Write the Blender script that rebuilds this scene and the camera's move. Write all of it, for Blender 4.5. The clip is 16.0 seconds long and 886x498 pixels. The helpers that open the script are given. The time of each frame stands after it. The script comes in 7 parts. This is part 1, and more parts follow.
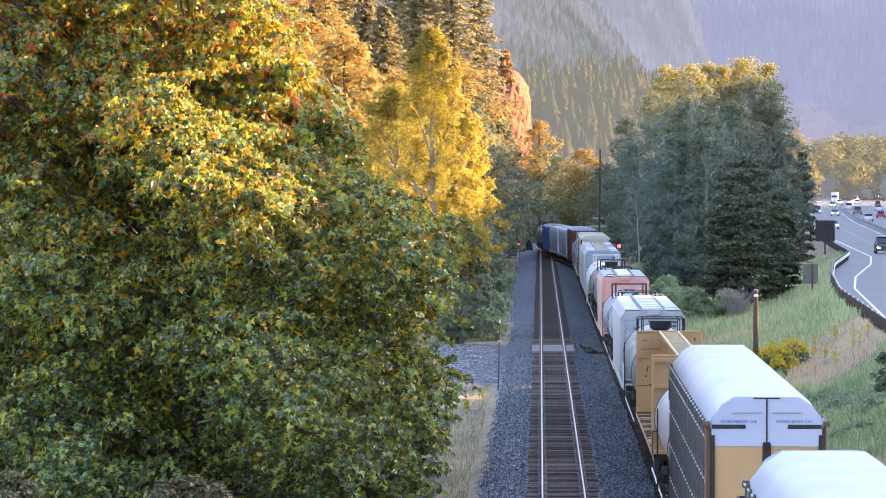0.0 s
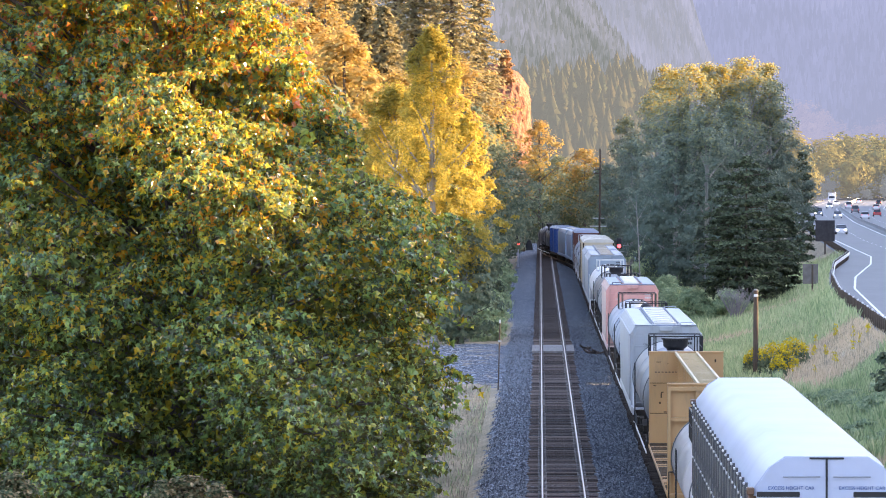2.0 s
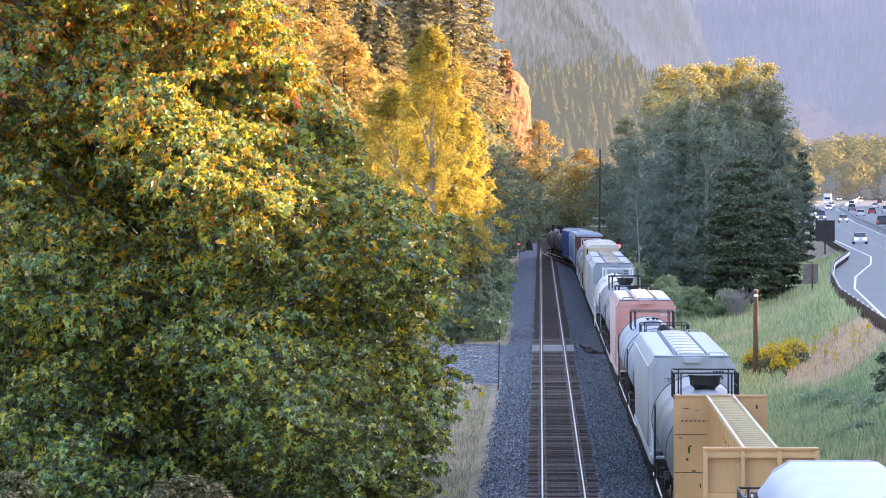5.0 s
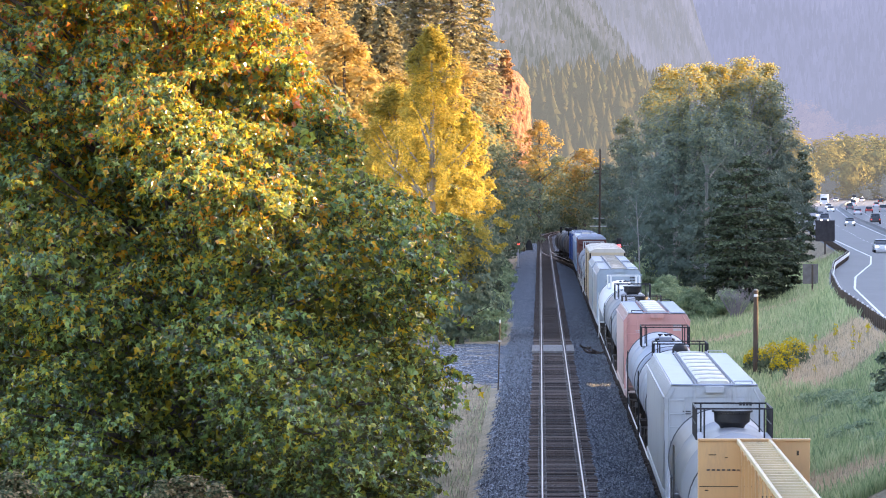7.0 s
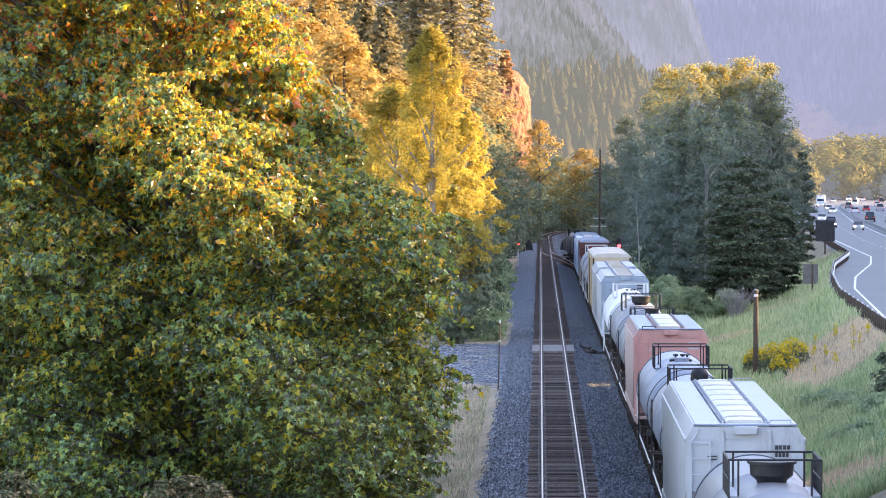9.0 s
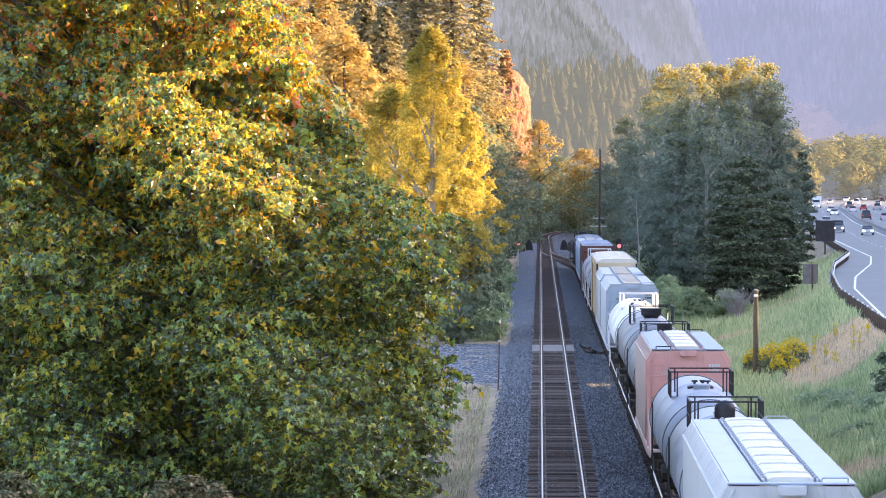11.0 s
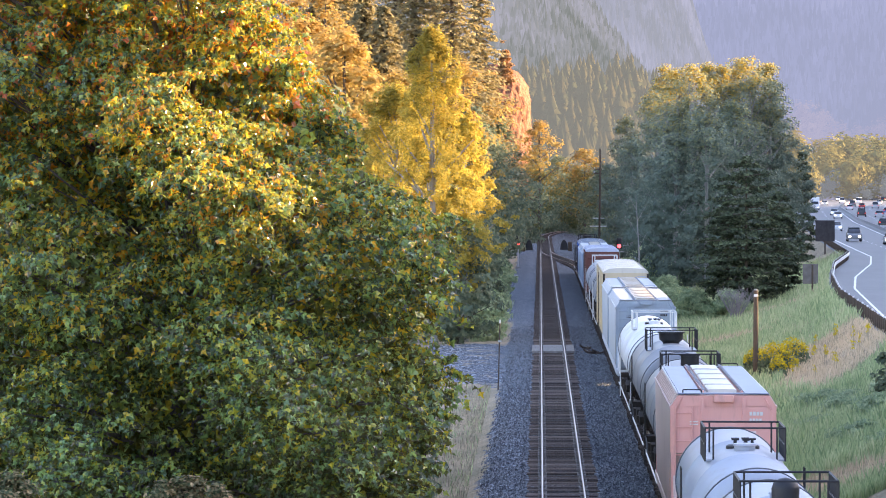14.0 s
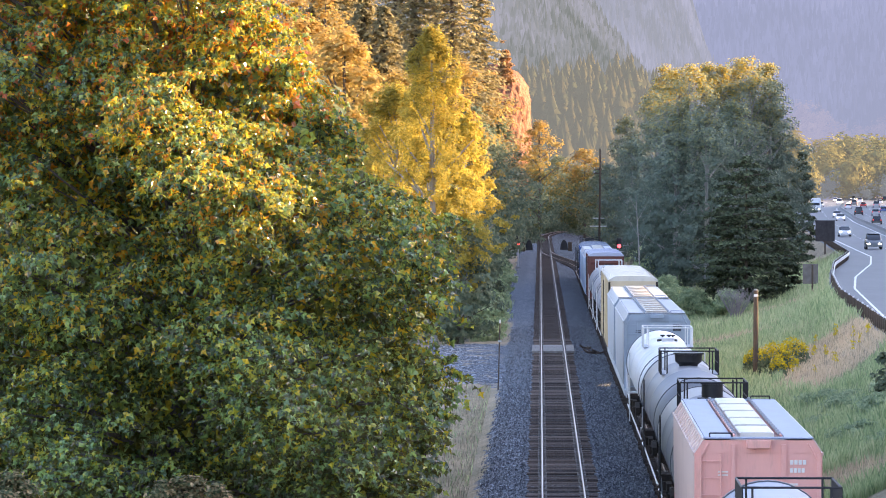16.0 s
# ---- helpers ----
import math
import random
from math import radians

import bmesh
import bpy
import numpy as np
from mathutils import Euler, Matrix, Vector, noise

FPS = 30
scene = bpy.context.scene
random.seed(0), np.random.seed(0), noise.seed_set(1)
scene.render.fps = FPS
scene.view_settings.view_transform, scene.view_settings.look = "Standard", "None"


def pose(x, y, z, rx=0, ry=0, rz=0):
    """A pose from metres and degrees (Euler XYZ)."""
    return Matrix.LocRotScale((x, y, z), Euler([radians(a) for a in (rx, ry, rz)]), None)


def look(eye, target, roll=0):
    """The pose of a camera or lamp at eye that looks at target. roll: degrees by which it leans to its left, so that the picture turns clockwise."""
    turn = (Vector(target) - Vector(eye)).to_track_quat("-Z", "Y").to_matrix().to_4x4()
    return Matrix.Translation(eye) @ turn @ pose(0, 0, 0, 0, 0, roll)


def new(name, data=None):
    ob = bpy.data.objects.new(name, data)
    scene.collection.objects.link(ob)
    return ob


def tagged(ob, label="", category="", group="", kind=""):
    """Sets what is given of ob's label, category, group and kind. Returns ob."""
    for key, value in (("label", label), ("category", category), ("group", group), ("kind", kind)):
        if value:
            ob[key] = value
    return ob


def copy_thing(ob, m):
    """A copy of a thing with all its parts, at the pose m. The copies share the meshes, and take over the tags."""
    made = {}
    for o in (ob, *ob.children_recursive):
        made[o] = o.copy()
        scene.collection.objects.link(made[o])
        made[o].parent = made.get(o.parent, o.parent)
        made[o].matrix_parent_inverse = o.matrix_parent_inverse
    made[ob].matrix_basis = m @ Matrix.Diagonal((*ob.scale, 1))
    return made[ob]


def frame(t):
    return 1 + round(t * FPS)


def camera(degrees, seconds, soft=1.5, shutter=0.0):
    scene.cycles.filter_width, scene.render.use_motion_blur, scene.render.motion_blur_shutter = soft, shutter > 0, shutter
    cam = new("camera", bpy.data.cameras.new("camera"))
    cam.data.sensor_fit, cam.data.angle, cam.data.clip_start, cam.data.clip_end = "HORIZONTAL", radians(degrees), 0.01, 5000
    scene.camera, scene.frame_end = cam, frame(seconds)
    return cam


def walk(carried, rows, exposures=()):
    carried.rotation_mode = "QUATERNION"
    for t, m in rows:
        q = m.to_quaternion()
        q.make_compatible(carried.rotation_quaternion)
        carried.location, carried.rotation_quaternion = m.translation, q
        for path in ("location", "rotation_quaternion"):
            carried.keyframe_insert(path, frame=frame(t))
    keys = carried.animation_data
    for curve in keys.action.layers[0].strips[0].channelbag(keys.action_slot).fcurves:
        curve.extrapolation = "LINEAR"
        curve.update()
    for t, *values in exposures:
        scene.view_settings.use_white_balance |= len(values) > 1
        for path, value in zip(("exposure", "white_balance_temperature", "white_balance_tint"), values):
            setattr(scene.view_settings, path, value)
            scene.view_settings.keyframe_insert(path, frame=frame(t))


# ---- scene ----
CAM_H = 11.25
cam = camera(13.756, 16.0, soft=1.0)
walk(cam, [(0.0, pose(0, 0, CAM_H, 88.8895, 0, 1.5157)), (16.0, pose(0, 0, CAM_H, 88.8895, 0, 1.5157))],
     exposures=[(0.0, 2.52, 6880, 26), (2.0, 2.55, 6880, 26), (4.2, 2.56, 6880, 26), (6.5, 2.49, 6880, 26), (8.5, 2.51, 6880, 26), (12.0, 2.55, 6880, 26), (13.0, 2.53, 6880, 26), (14.5, 2.44, 6880, 26), (16.0, 2.42, 6880, 26)])

# ---- light: clear evening sky, low warm sun from the far side of the highway ----
SUN = Vector((0.90, 0.36, 0.275)).normalized()
world = bpy.data.worlds.new("evening_sky")
scene.world = world
world.use_nodes = True
wn = world.node_tree
sky = wn.nodes.new("ShaderNodeTexSky")
sky.sky_type, sky.sun_disc = "NISHITA", False
sky.sun_elevation, sky.sun_rotation = math.asin(SUN.z), math.atan2(SUN.x, SUN.y)
sky.altitude, sky.dust_density, sky.ozone_density = 300, 1.6, 1.3
bg = next(n for n in wn.nodes if n.type == "BACKGROUND")
wn.links.new(sky.outputs[0], bg.inputs[0])
bg.inputs[1].default_value = 0.15
sun = new("sun", bpy.data.lights.new("sun", "SUN"))
sun.data.energy, sun.data.angle, sun.data.color = 4.8, radians(0.6), (1.0, 0.735, 0.35)
sun.matrix_world = look(SUN * 500, (0, 0, 0))
rng = np.random.default_rng(5)


# ---- materials ----
def mat(name, ramp, scale=4.0, rough=0.7, metal=0.0, bump=0.0, bump_scale=40.0, island=0.0, per_object=0.0, stretch=(1, 1, 1),
        translucent=0.0, emit=None, detail=6.0, spec=0.4, fine=0.0, bump_dist=0.05, coord="Object", rise=None, through_tint=None):
    """A surface whose colour runs along ramp by noise at two scales, by piece (island) and by object."""
    m = bpy.data.materials.new(name)
    m.use_nodes = True
    nt = m.node_tree
    n, l = nt.nodes, nt.links
    b = n["Principled BSDF"]
    tc = n.new("ShaderNodeTexCoord")
    mp = n.new("ShaderNodeMapping")
    mp.inputs["Scale"].default_value = stretch
    l.new(tc.outputs[coord], mp.inputs[0])
    nz = n.new("ShaderNodeTexNoise")
    nz.inputs["Scale"].default_value, nz.inputs["Detail"].default_value = scale, detail
    nz.inputs["Roughness"].default_value = 0.62
    l.new(mp.outputs[0], nz.inputs["Vector"])
    val = nz.outputs[0]

    def mixin(other, k):
        mx = n.new("ShaderNodeMix")
        mx.inputs[0].default_value = k
        l.new(val_now[0], mx.inputs[2])
        l.new(other, mx.inputs[3])
        val_now[0] = mx.outputs[0]
    val_now = [val]
    if fine:
        nf = n.new("ShaderNodeTexNoise")
        nf.inputs["Scale"].default_value, nf.inputs["Detail"].default_value = scale * 11, 4
        l.new(mp.outputs[0], nf.inputs["Vector"])
        mixin(nf.outputs[0], fine)
    if island:
        g = n.new("ShaderNodeNewGeometry")
        mixin(g.outputs["Random Per Island"], island)
    if per_object:
        o = n.new("ShaderNodeObjectInfo")
        mixin(o.outputs["Random"], per_object)
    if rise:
        # sun gold or haze put into the colour by height: (per metre, height of no change)
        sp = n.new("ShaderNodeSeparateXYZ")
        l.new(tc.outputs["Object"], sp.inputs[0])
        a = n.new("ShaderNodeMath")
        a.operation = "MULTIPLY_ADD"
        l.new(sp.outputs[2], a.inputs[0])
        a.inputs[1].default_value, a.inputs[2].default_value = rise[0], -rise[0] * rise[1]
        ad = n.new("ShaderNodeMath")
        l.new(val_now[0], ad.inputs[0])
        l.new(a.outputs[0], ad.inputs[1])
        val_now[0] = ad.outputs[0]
    cr = n.new("ShaderNodeValToRGB")
    e = cr.color_ramp.elements
    while len(e) < len(ramp):
        e.new(0.5)
    for i, (p, c) in enumerate(ramp):
        e[i].position, e[i].color = p, (*c, 1)
    l.new(val_now[0], cr.inputs[0])
    l.new(cr.outputs[0], b.inputs["Base Color"])
    b.inputs["Roughness"].default_value, b.inputs["Metallic"].default_value = rough, metal
    b.inputs["Specular IOR Level"].default_value = spec
    if bump:
        bn = n.new("ShaderNodeTexNoise")
        bn.inputs["Scale"].default_value, bn.inputs["Detail"].default_value = bump_scale, 5
        l.new(mp.outputs[0], bn.inputs["Vector"])
        bp = n.new("ShaderNodeBump")
        bp.inputs["Strength"].default_value, bp.inputs["Distance"].default_value = bump, bump_dist
        l.new(bn.outputs[0], bp.inputs["Height"])
        l.new(bp.outputs[0], b.inputs["Normal"])
    if translucent:
        tr = n.new("ShaderNodeBsdfTranslucent")
        mx = n.new("ShaderNodeMixShader")
        mx.inputs[0].default_value = translucent
        if through_tint:
            # light that passes through a leaf comes out yellower than what it throws back
            tt = n.new("ShaderNodeMix")
            tt.data_type = "RGBA"
            tt.inputs[0].default_value = through_tint[0]
            l.new(cr.outputs[0], tt.inputs[6])
            tt.inputs[7].default_value = (*through_tint[1], 1)
            l.new(tt.outputs[2], tr.inputs[0])
        else:
            l.new(cr.outputs[0], tr.inputs[0])
        l.new(b.outputs[0], mx.inputs[1])
        l.new(tr.outputs[0], mx.inputs[2])
        l.new(mx.outputs[0], n["Material Output"].inputs[0])
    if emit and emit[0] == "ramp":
        # far woods: evening haze put into the colour as a glow
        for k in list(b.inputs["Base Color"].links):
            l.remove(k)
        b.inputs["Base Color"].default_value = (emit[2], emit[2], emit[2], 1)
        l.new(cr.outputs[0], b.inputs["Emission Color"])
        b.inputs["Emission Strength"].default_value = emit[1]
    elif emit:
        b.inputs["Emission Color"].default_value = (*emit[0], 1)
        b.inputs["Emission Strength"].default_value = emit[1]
    return m


def painted(name, c, dirt=(0.20, 0.16, 0.12), rough=0.42):
    d = tuple(0.6 * a + 0.4 * q for a, q in zip(c, dirt))
    return mat(name, [(0.30, d), (0.47, tuple(a * 0.93 for a in c)), (0.75, c)], scale=0.9, rough=rough, bump=0.12, bump_scale=2.2,
               stretch=(2.2, 0.7, 0.45), fine=0.25, bump_dist=0.012)


M = {}
M["ballast"] = mat("ballast", [(0.28, (0.035, 0.04, 0.05)), (0.5, (0.12, 0.13, 0.155)), (0.72, (0.30, 0.31, 0.33))], scale=7, rough=0.9, bump=1.0,
                   bump_scale=9, fine=0.35, bump_dist=0.12)
M["tie"] = mat("weathered tie wood", [(0.28, (0.032, 0.022, 0.018)), (0.5, (0.085, 0.058, 0.045)), (0.72, (0.19, 0.14, 0.115))], scale=3, rough=0.9,
               stretch=(0.6, 5, 5), per_object=0.55, bump=0.6, bump_scale=14)
M["rail_side"] = mat("rusted rail", [(0.3, (0.15, 0.098, 0.072)), (0.7, (0.29, 0.20, 0.15))], scale=8, rough=0.8)
M["rail_top"] = mat("polished rail head", [(0.3, (0.34, 0.285, 0.25)), (0.7, (0.48, 0.41, 0.365))], scale=3, rough=0.36, metal=1.0)
M["tie_plate"] = mat("worn tie plates", [(0.3, (0.10, 0.083, 0.072)), (0.7, (0.25, 0.215, 0.195))], scale=6, rough=0.7, island=0.4)
M["plank"] = mat("crossing panel", [(0.35, (0.11, 0.10, 0.095)), (0.65, (0.36, 0.335, 0.31))], scale=5, fine=0.4, rough=0.85, bump=0.4, bump_scale=20)
M["asphalt"] = mat("asphalt", [(0.3, (0.072, 0.074, 0.08)), (0.7, (0.112, 0.114, 0.12))], scale=0.35, rough=0.55, fine=0.35, spec=0.4, stretch=(1, 0.25, 1))
M["line"] = mat("road paint", [(0.3, (0.6, 0.6, 0.6)), (0.7, (0.8, 0.8, 0.8))], scale=2, rough=0.6)
M["galv"] = mat("galvanised steel", [(0.3, (0.42, 0.44, 0.46)), (0.7, (0.6, 0.62, 0.64))], scale=2, rough=0.4, metal=0.6)
M["concrete"] = mat("concrete", [(0.3, (0.22, 0.22, 0.22)), (0.7, (0.4, 0.4, 0.39))], scale=1, rough=0.85, fine=0.3)
M["wood"] = mat("pole wood", [(0.3, (0.05, 0.036, 0.027)), (0.7, (0.13, 0.09, 0.065))], scale=5, rough=0.85, stretch=(4, 4, 0.4), bump=0.4, bump_scale=20)
M["black"] = mat("black paint", [(0.3, (0.012, 0.012, 0.014)), (0.7, (0.03, 0.03, 0.034))], scale=3, rough=0.5)
M["truck"] = mat("grimy cast steel", [(0.3, (0.018, 0.014, 0.012)), (0.7, (0.06, 0.045, 0.035))], scale=4, rough=0.8)
M["steel_white"] = painted("pale handrail paint", (0.72, 0.72, 0.70))
M["soil"] = mat("dry soil and stubble", [(0.25, (0.19, 0.18, 0.10)), (0.45, (0.30, 0.25, 0.16)), (0.6, (0.46, 0.35, 0.23)), (0.8, (0.26, 0.26, 0.13))],
                scale=0.16, rough=0.95, fine=0.4, bump=0.8, bump_scale=5, bump_dist=0.2, coord="Object")


# ---- building helpers ----
def finish(me, material, smooth=True, angle=38):
    me.materials.append(material)
    if smooth:
        me.polygons.foreach_set("use_smooth", [True] * len(me.polygons))
        me.set_sharp_from_angle(angle=radians(angle))
    return me


def part(name, bm, material, parent, label="", smooth=True):
    me = bpy.data.meshes.new(name)
    bm.to_mesh(me)
    bm.free()
    finish(me, material, smooth)
    ob = new(name, me)
    ob.parent = parent
    return tagged(ob, label)


def share(name, me, parent, m=None, label=""):
    """A part on a mesh that other parts use too."""
    ob = new(name, me)
    ob.parent = parent
    if m is not None:
        ob.matrix_local = m
    return tagged(ob, label)


def data(name, bm, material, smooth=True):
    me = bpy.data.meshes.new(name)
    bm.to_mesh(me)
    bm.free()
    return finish(me, material, smooth)


def thing(name, m, label, category, group="", kind=""):
    ob = new(name)
    ob.empty_display_size = 0.5
    ob.matrix_world = m
    return tagged(ob, label, category, group, kind)


def B():
    return bmesh.new()


def box(bm, x0, x1, y0, y1, z0, z1, bevel=0.0):
    vs = bmesh.ops.create_cube(bm, size=1.0)["verts"]
    for v in vs:
        v.co = (x0 + (v.co.x + 0.5) * (x1 - x0), y0 + (v.co.y + 0.5) * (y1 - y0), z0 + (v.co.z + 0.5) * (z1 - z0))
    if bevel:
        es = list({e for v in vs for e in v.link_edges})
        bmesh.ops.bevel(bm, geom=es, offset=bevel, segments=1, affect="EDGES")
    return bm


def rod(bm, a, b, r, seg=6, r2=None):
    a, b = Vector(a), Vector(b)
    d = b - a
    vs = bmesh.ops.create_cone(bm, cap_ends=True, segments=seg, radius1=r, radius2=r if r2 is None else r2, depth=d.length)["verts"]
    m = Matrix.Translation((a + b) / 2) @ d.to_track_quat("Z", "Y").to_matrix().to_4x4()
    bmesh.ops.transform(bm, matrix=m, verts=vs)
    return bm


def bars(bm, pts, r=0.02):
    for a, b in zip(pts, pts[1:]):
        rod(bm, a, b, r, 5)
    return bm


def loft(bm, sections, cap=True):
    """Skin over equal-length closed loops of points."""
    rows = [[bm.verts.new(p) for p in s] for s in sections]
    n = len(rows[0])
    for a, b in zip(rows, rows[1:]):
        for i in range(n):
            bm.faces.new((a[i], a[(i + 1) % n], b[(i + 1) % n], b[i]))
    if cap:
        bm.faces.new(list(reversed(rows[0])))
        bm.faces.new(rows[-1])
    bmesh.ops.recalc_face_normals(bm, faces=bm.faces)
    return bm


def turned(bm, profile, seg=24, m=None):
    """A body of revolution about local z from (r, z) pairs."""
    rows = [[Vector((r * math.cos(2 * math.pi * i / seg), r * math.sin(2 * math.pi * i / seg), z)) for i in range(seg)] for r, z in profile]
    if m is not None:
        rows = [[m @ p for p in s] for s in rows]
    return loft(bm, rows)


def np_mesh(name, verts, faces, material, smooth=False):
    """verts (N, 3); faces (F, k) of one size."""
    me = bpy.data.meshes.new(name)
    verts, faces = np.asarray(verts, np.float32), np.asarray(faces, np.int32)
    me.vertices.add(len(verts))
    me.vertices.foreach_set("co", verts.ravel())
    k = faces.shape[1]
    me.loops.add(faces.size)
    me.loops.foreach_set("vertex_index", faces.ravel())
    me.polygons.add(len(faces))
    me.polygons.foreach_set("loop_start", np.arange(0, faces.size, k, dtype=np.int32))
    me.polygons.foreach_set("loop_total", np.full(len(faces), k, np.int32))
    me.polygons.foreach_set("use_smooth", np.full(len(faces), smooth))
    me.materials.append(material)
    me.update(calc_edges=True)
    return me


def fix(v, lo, hi):
    t = np.clip((np.asarray(v, float) - lo) / (hi - lo), 0, 1)
    return t * t * (3 - 2 * t)


def wob(x, y, s=1.0, seed=0.0):
    """Soft cheap unevenness from sines, about -1 to 1."""
    x, y = np.asarray(x) * s + seed, np.asarray(y) * s - seed * 1.7
    return (np.sin(x * 1.3 + 1.1 * np.sin(y * 0.7)) + np.sin(y * 1.7 + 1.3 * np.sin(x * 0.9 + 2)) + 0.6 * np.sin(3.1 * x - 2.3 * y + 1)
            + 0.5 * np.sin(4.3 * y + 2.9 * x)) / 3.1


# ---- the plan: x to the right of the near main rail, y along the line, rail tops at z = 0 ----
LEFT_X, RIGHT_X = 0.84, 5.56
ROAD_Z = 2.8
GUARD_Y = [-240, 0, 124.8, 187.2, 255.6, 296.4, 336, 384, 483.6, 702, 998.4, 1372.8, 1575.6, 2040, 2640]
GUARD_X = [10.2, 12.6, 15.6, 18.4, 20.9, 23.6, 26.9, 32.3, 37.4, 49.2, 69.6, 106.8, 134.4, 213.6, 348]
FOG_Y = [-240, 120, 280.8, 393.6, 505.2, 702, 998.4, 1372.8, 1575.6, 2040, 2640]
FOG_X = [16.8, 25.8, 31, 35.4, 40.2, 51.6, 72, 109.2, 136.8, 216, 350.4]


def guard_x(y):
    return np.interp(y, GUARD_Y, GUARD_X)


def fog_x(y):
    return np.interp(y, FOG_Y, FOG_X)


def main_x(y):
    """The main track bends to the right far off."""
    return LEFT_X + np.where(np.asarray(y) > 700, (np.clip(np.asarray(y, float) - 700, 0, None)) ** 2 / 1500.0, 0)


def siding_x(y):
    """The train's track: beside the main, then through the turnout into it."""
    y = np.asarray(y, float)
    return np.where(y < 640, RIGHT_X - 0.2 * (1 - fix(y, 66, 150)) + (LEFT_X - RIGHT_X) * fix(y, 448, 572), main_x(y))


def ground_z(x, y):
    x, y = np.asarray(x, float), np.asarray(y, float)
    mx = main_x(y)
    left = np.interp(x - mx, [-400, -9, -5.0, -3.6, -2.5, -1.5], [-1.1, -1.05, -0.95, -0.75, -0.3, -0.18])
    path = fix(y, 192, 210) * (1 - fix(y, 262, 275)) * (1 - fix(x, -3.4, -2.2))
    left = left + path * (-0.45 - left) * 0.8
    mid = np.interp(x - mx, [-1.6, -1.35, 1.35, 1.6, 2.3, 3.1, 3.35, 6.1, 6.4, 7.0], [-0.18, -0.182, -0.182, -0.19, -0.30, -0.26, -0.3, -0.3, -0.22, -0.28])
    gx = guard_x(y)
    s = (x - (mx + 7.0)) / np.maximum(gx - 0.9 - (mx + 7.0), 0.5)
    s = np.where(y > 420, np.clip((x - (gx - 11)) / 10.0, -1, 1), s)
    right = np.where(s < 0, -0.75, np.interp(s, [0, 0.10, 0.4, 0.75, 0.92, 1.0], [-0.25, -0.75, -0.2, 0.9, 2.0, ROAD_Z - 0.02]))
    right = np.where(x > gx - 0.9, ROAD_Z - 0.02 - 0.06 * fix(x, gx - 0.4, gx - 0.1), right)
    z = np.where(x < mx - 1.5, left, np.where(x < mx + 7.0, mid, right))
    rough = wob(x, y, 0.9) * 0.08 + wob(x, y, 0.23, 3) * 0.14
    z = z + rough * (fix(mx - 3.2 - x, 0, 2) + fix(x, mx + 8, mx + 10) * (1 - fix(x, gx - 2.5, gx - 1)))
    # the wooded hillside beside the line
    hill = np.clip(-(x + 13 + 6 * wob(x * 0, y, 0.02)), 0, None) * 1.1 * fix(y, 330, 520)
    hill = np.minimum(hill, 40 + 0 * hill) * (1 - fix(y, 900, 1300))
    z = z + hill
    # unseen ridge beyond the highway, added to keep low sun off the line
    into_shade_ridge = np.clip(x - (fog_x(y) + 26), 0, None)
    # crest heights and their notch set where sunlight gets through
    crest = np.interp(y, [-400, 153, 158.5, 162, 165, 194, 228, 233, 237, 244, 248, 252, 256, 269, 309, 419, 569, 640, 720, 780, 825, 900], [42.0, 42.0, 45.0, 48.0, 47.0, 31.8, 29.4, 29.0, 18.0, 18.0, 27.0, 27.0, 28.4, 35.4, 40.4, 49.2, 57.0, 58, 57, 55, 49, 47]) + 1.6 * wob(x * 0, y, 0.11)
    ridge = np.minimum(into_shade_ridge * 0.75, crest * (1 - fix(y, 1000, 1150)) + 3)
    return z + ridge * (1 - fix(y, 1150, 1270))


def grid_mesh(name, xs, ys, zf, material):
    X, Y = np.meshgrid(xs, ys)
    Z = zf(X, Y)
    nx, ny = len(xs), len(ys)
    i = np.arange(nx * ny).reshape(ny, nx)
    f = np.stack([i[:-1, :-1], i[:-1, 1:], i[1:, 1:], i[1:, :-1]], -1).reshape(-1, 4)
    return np_mesh(name, np.stack([X, Y, Z], -1).reshape(-1, 3), f, material, True)


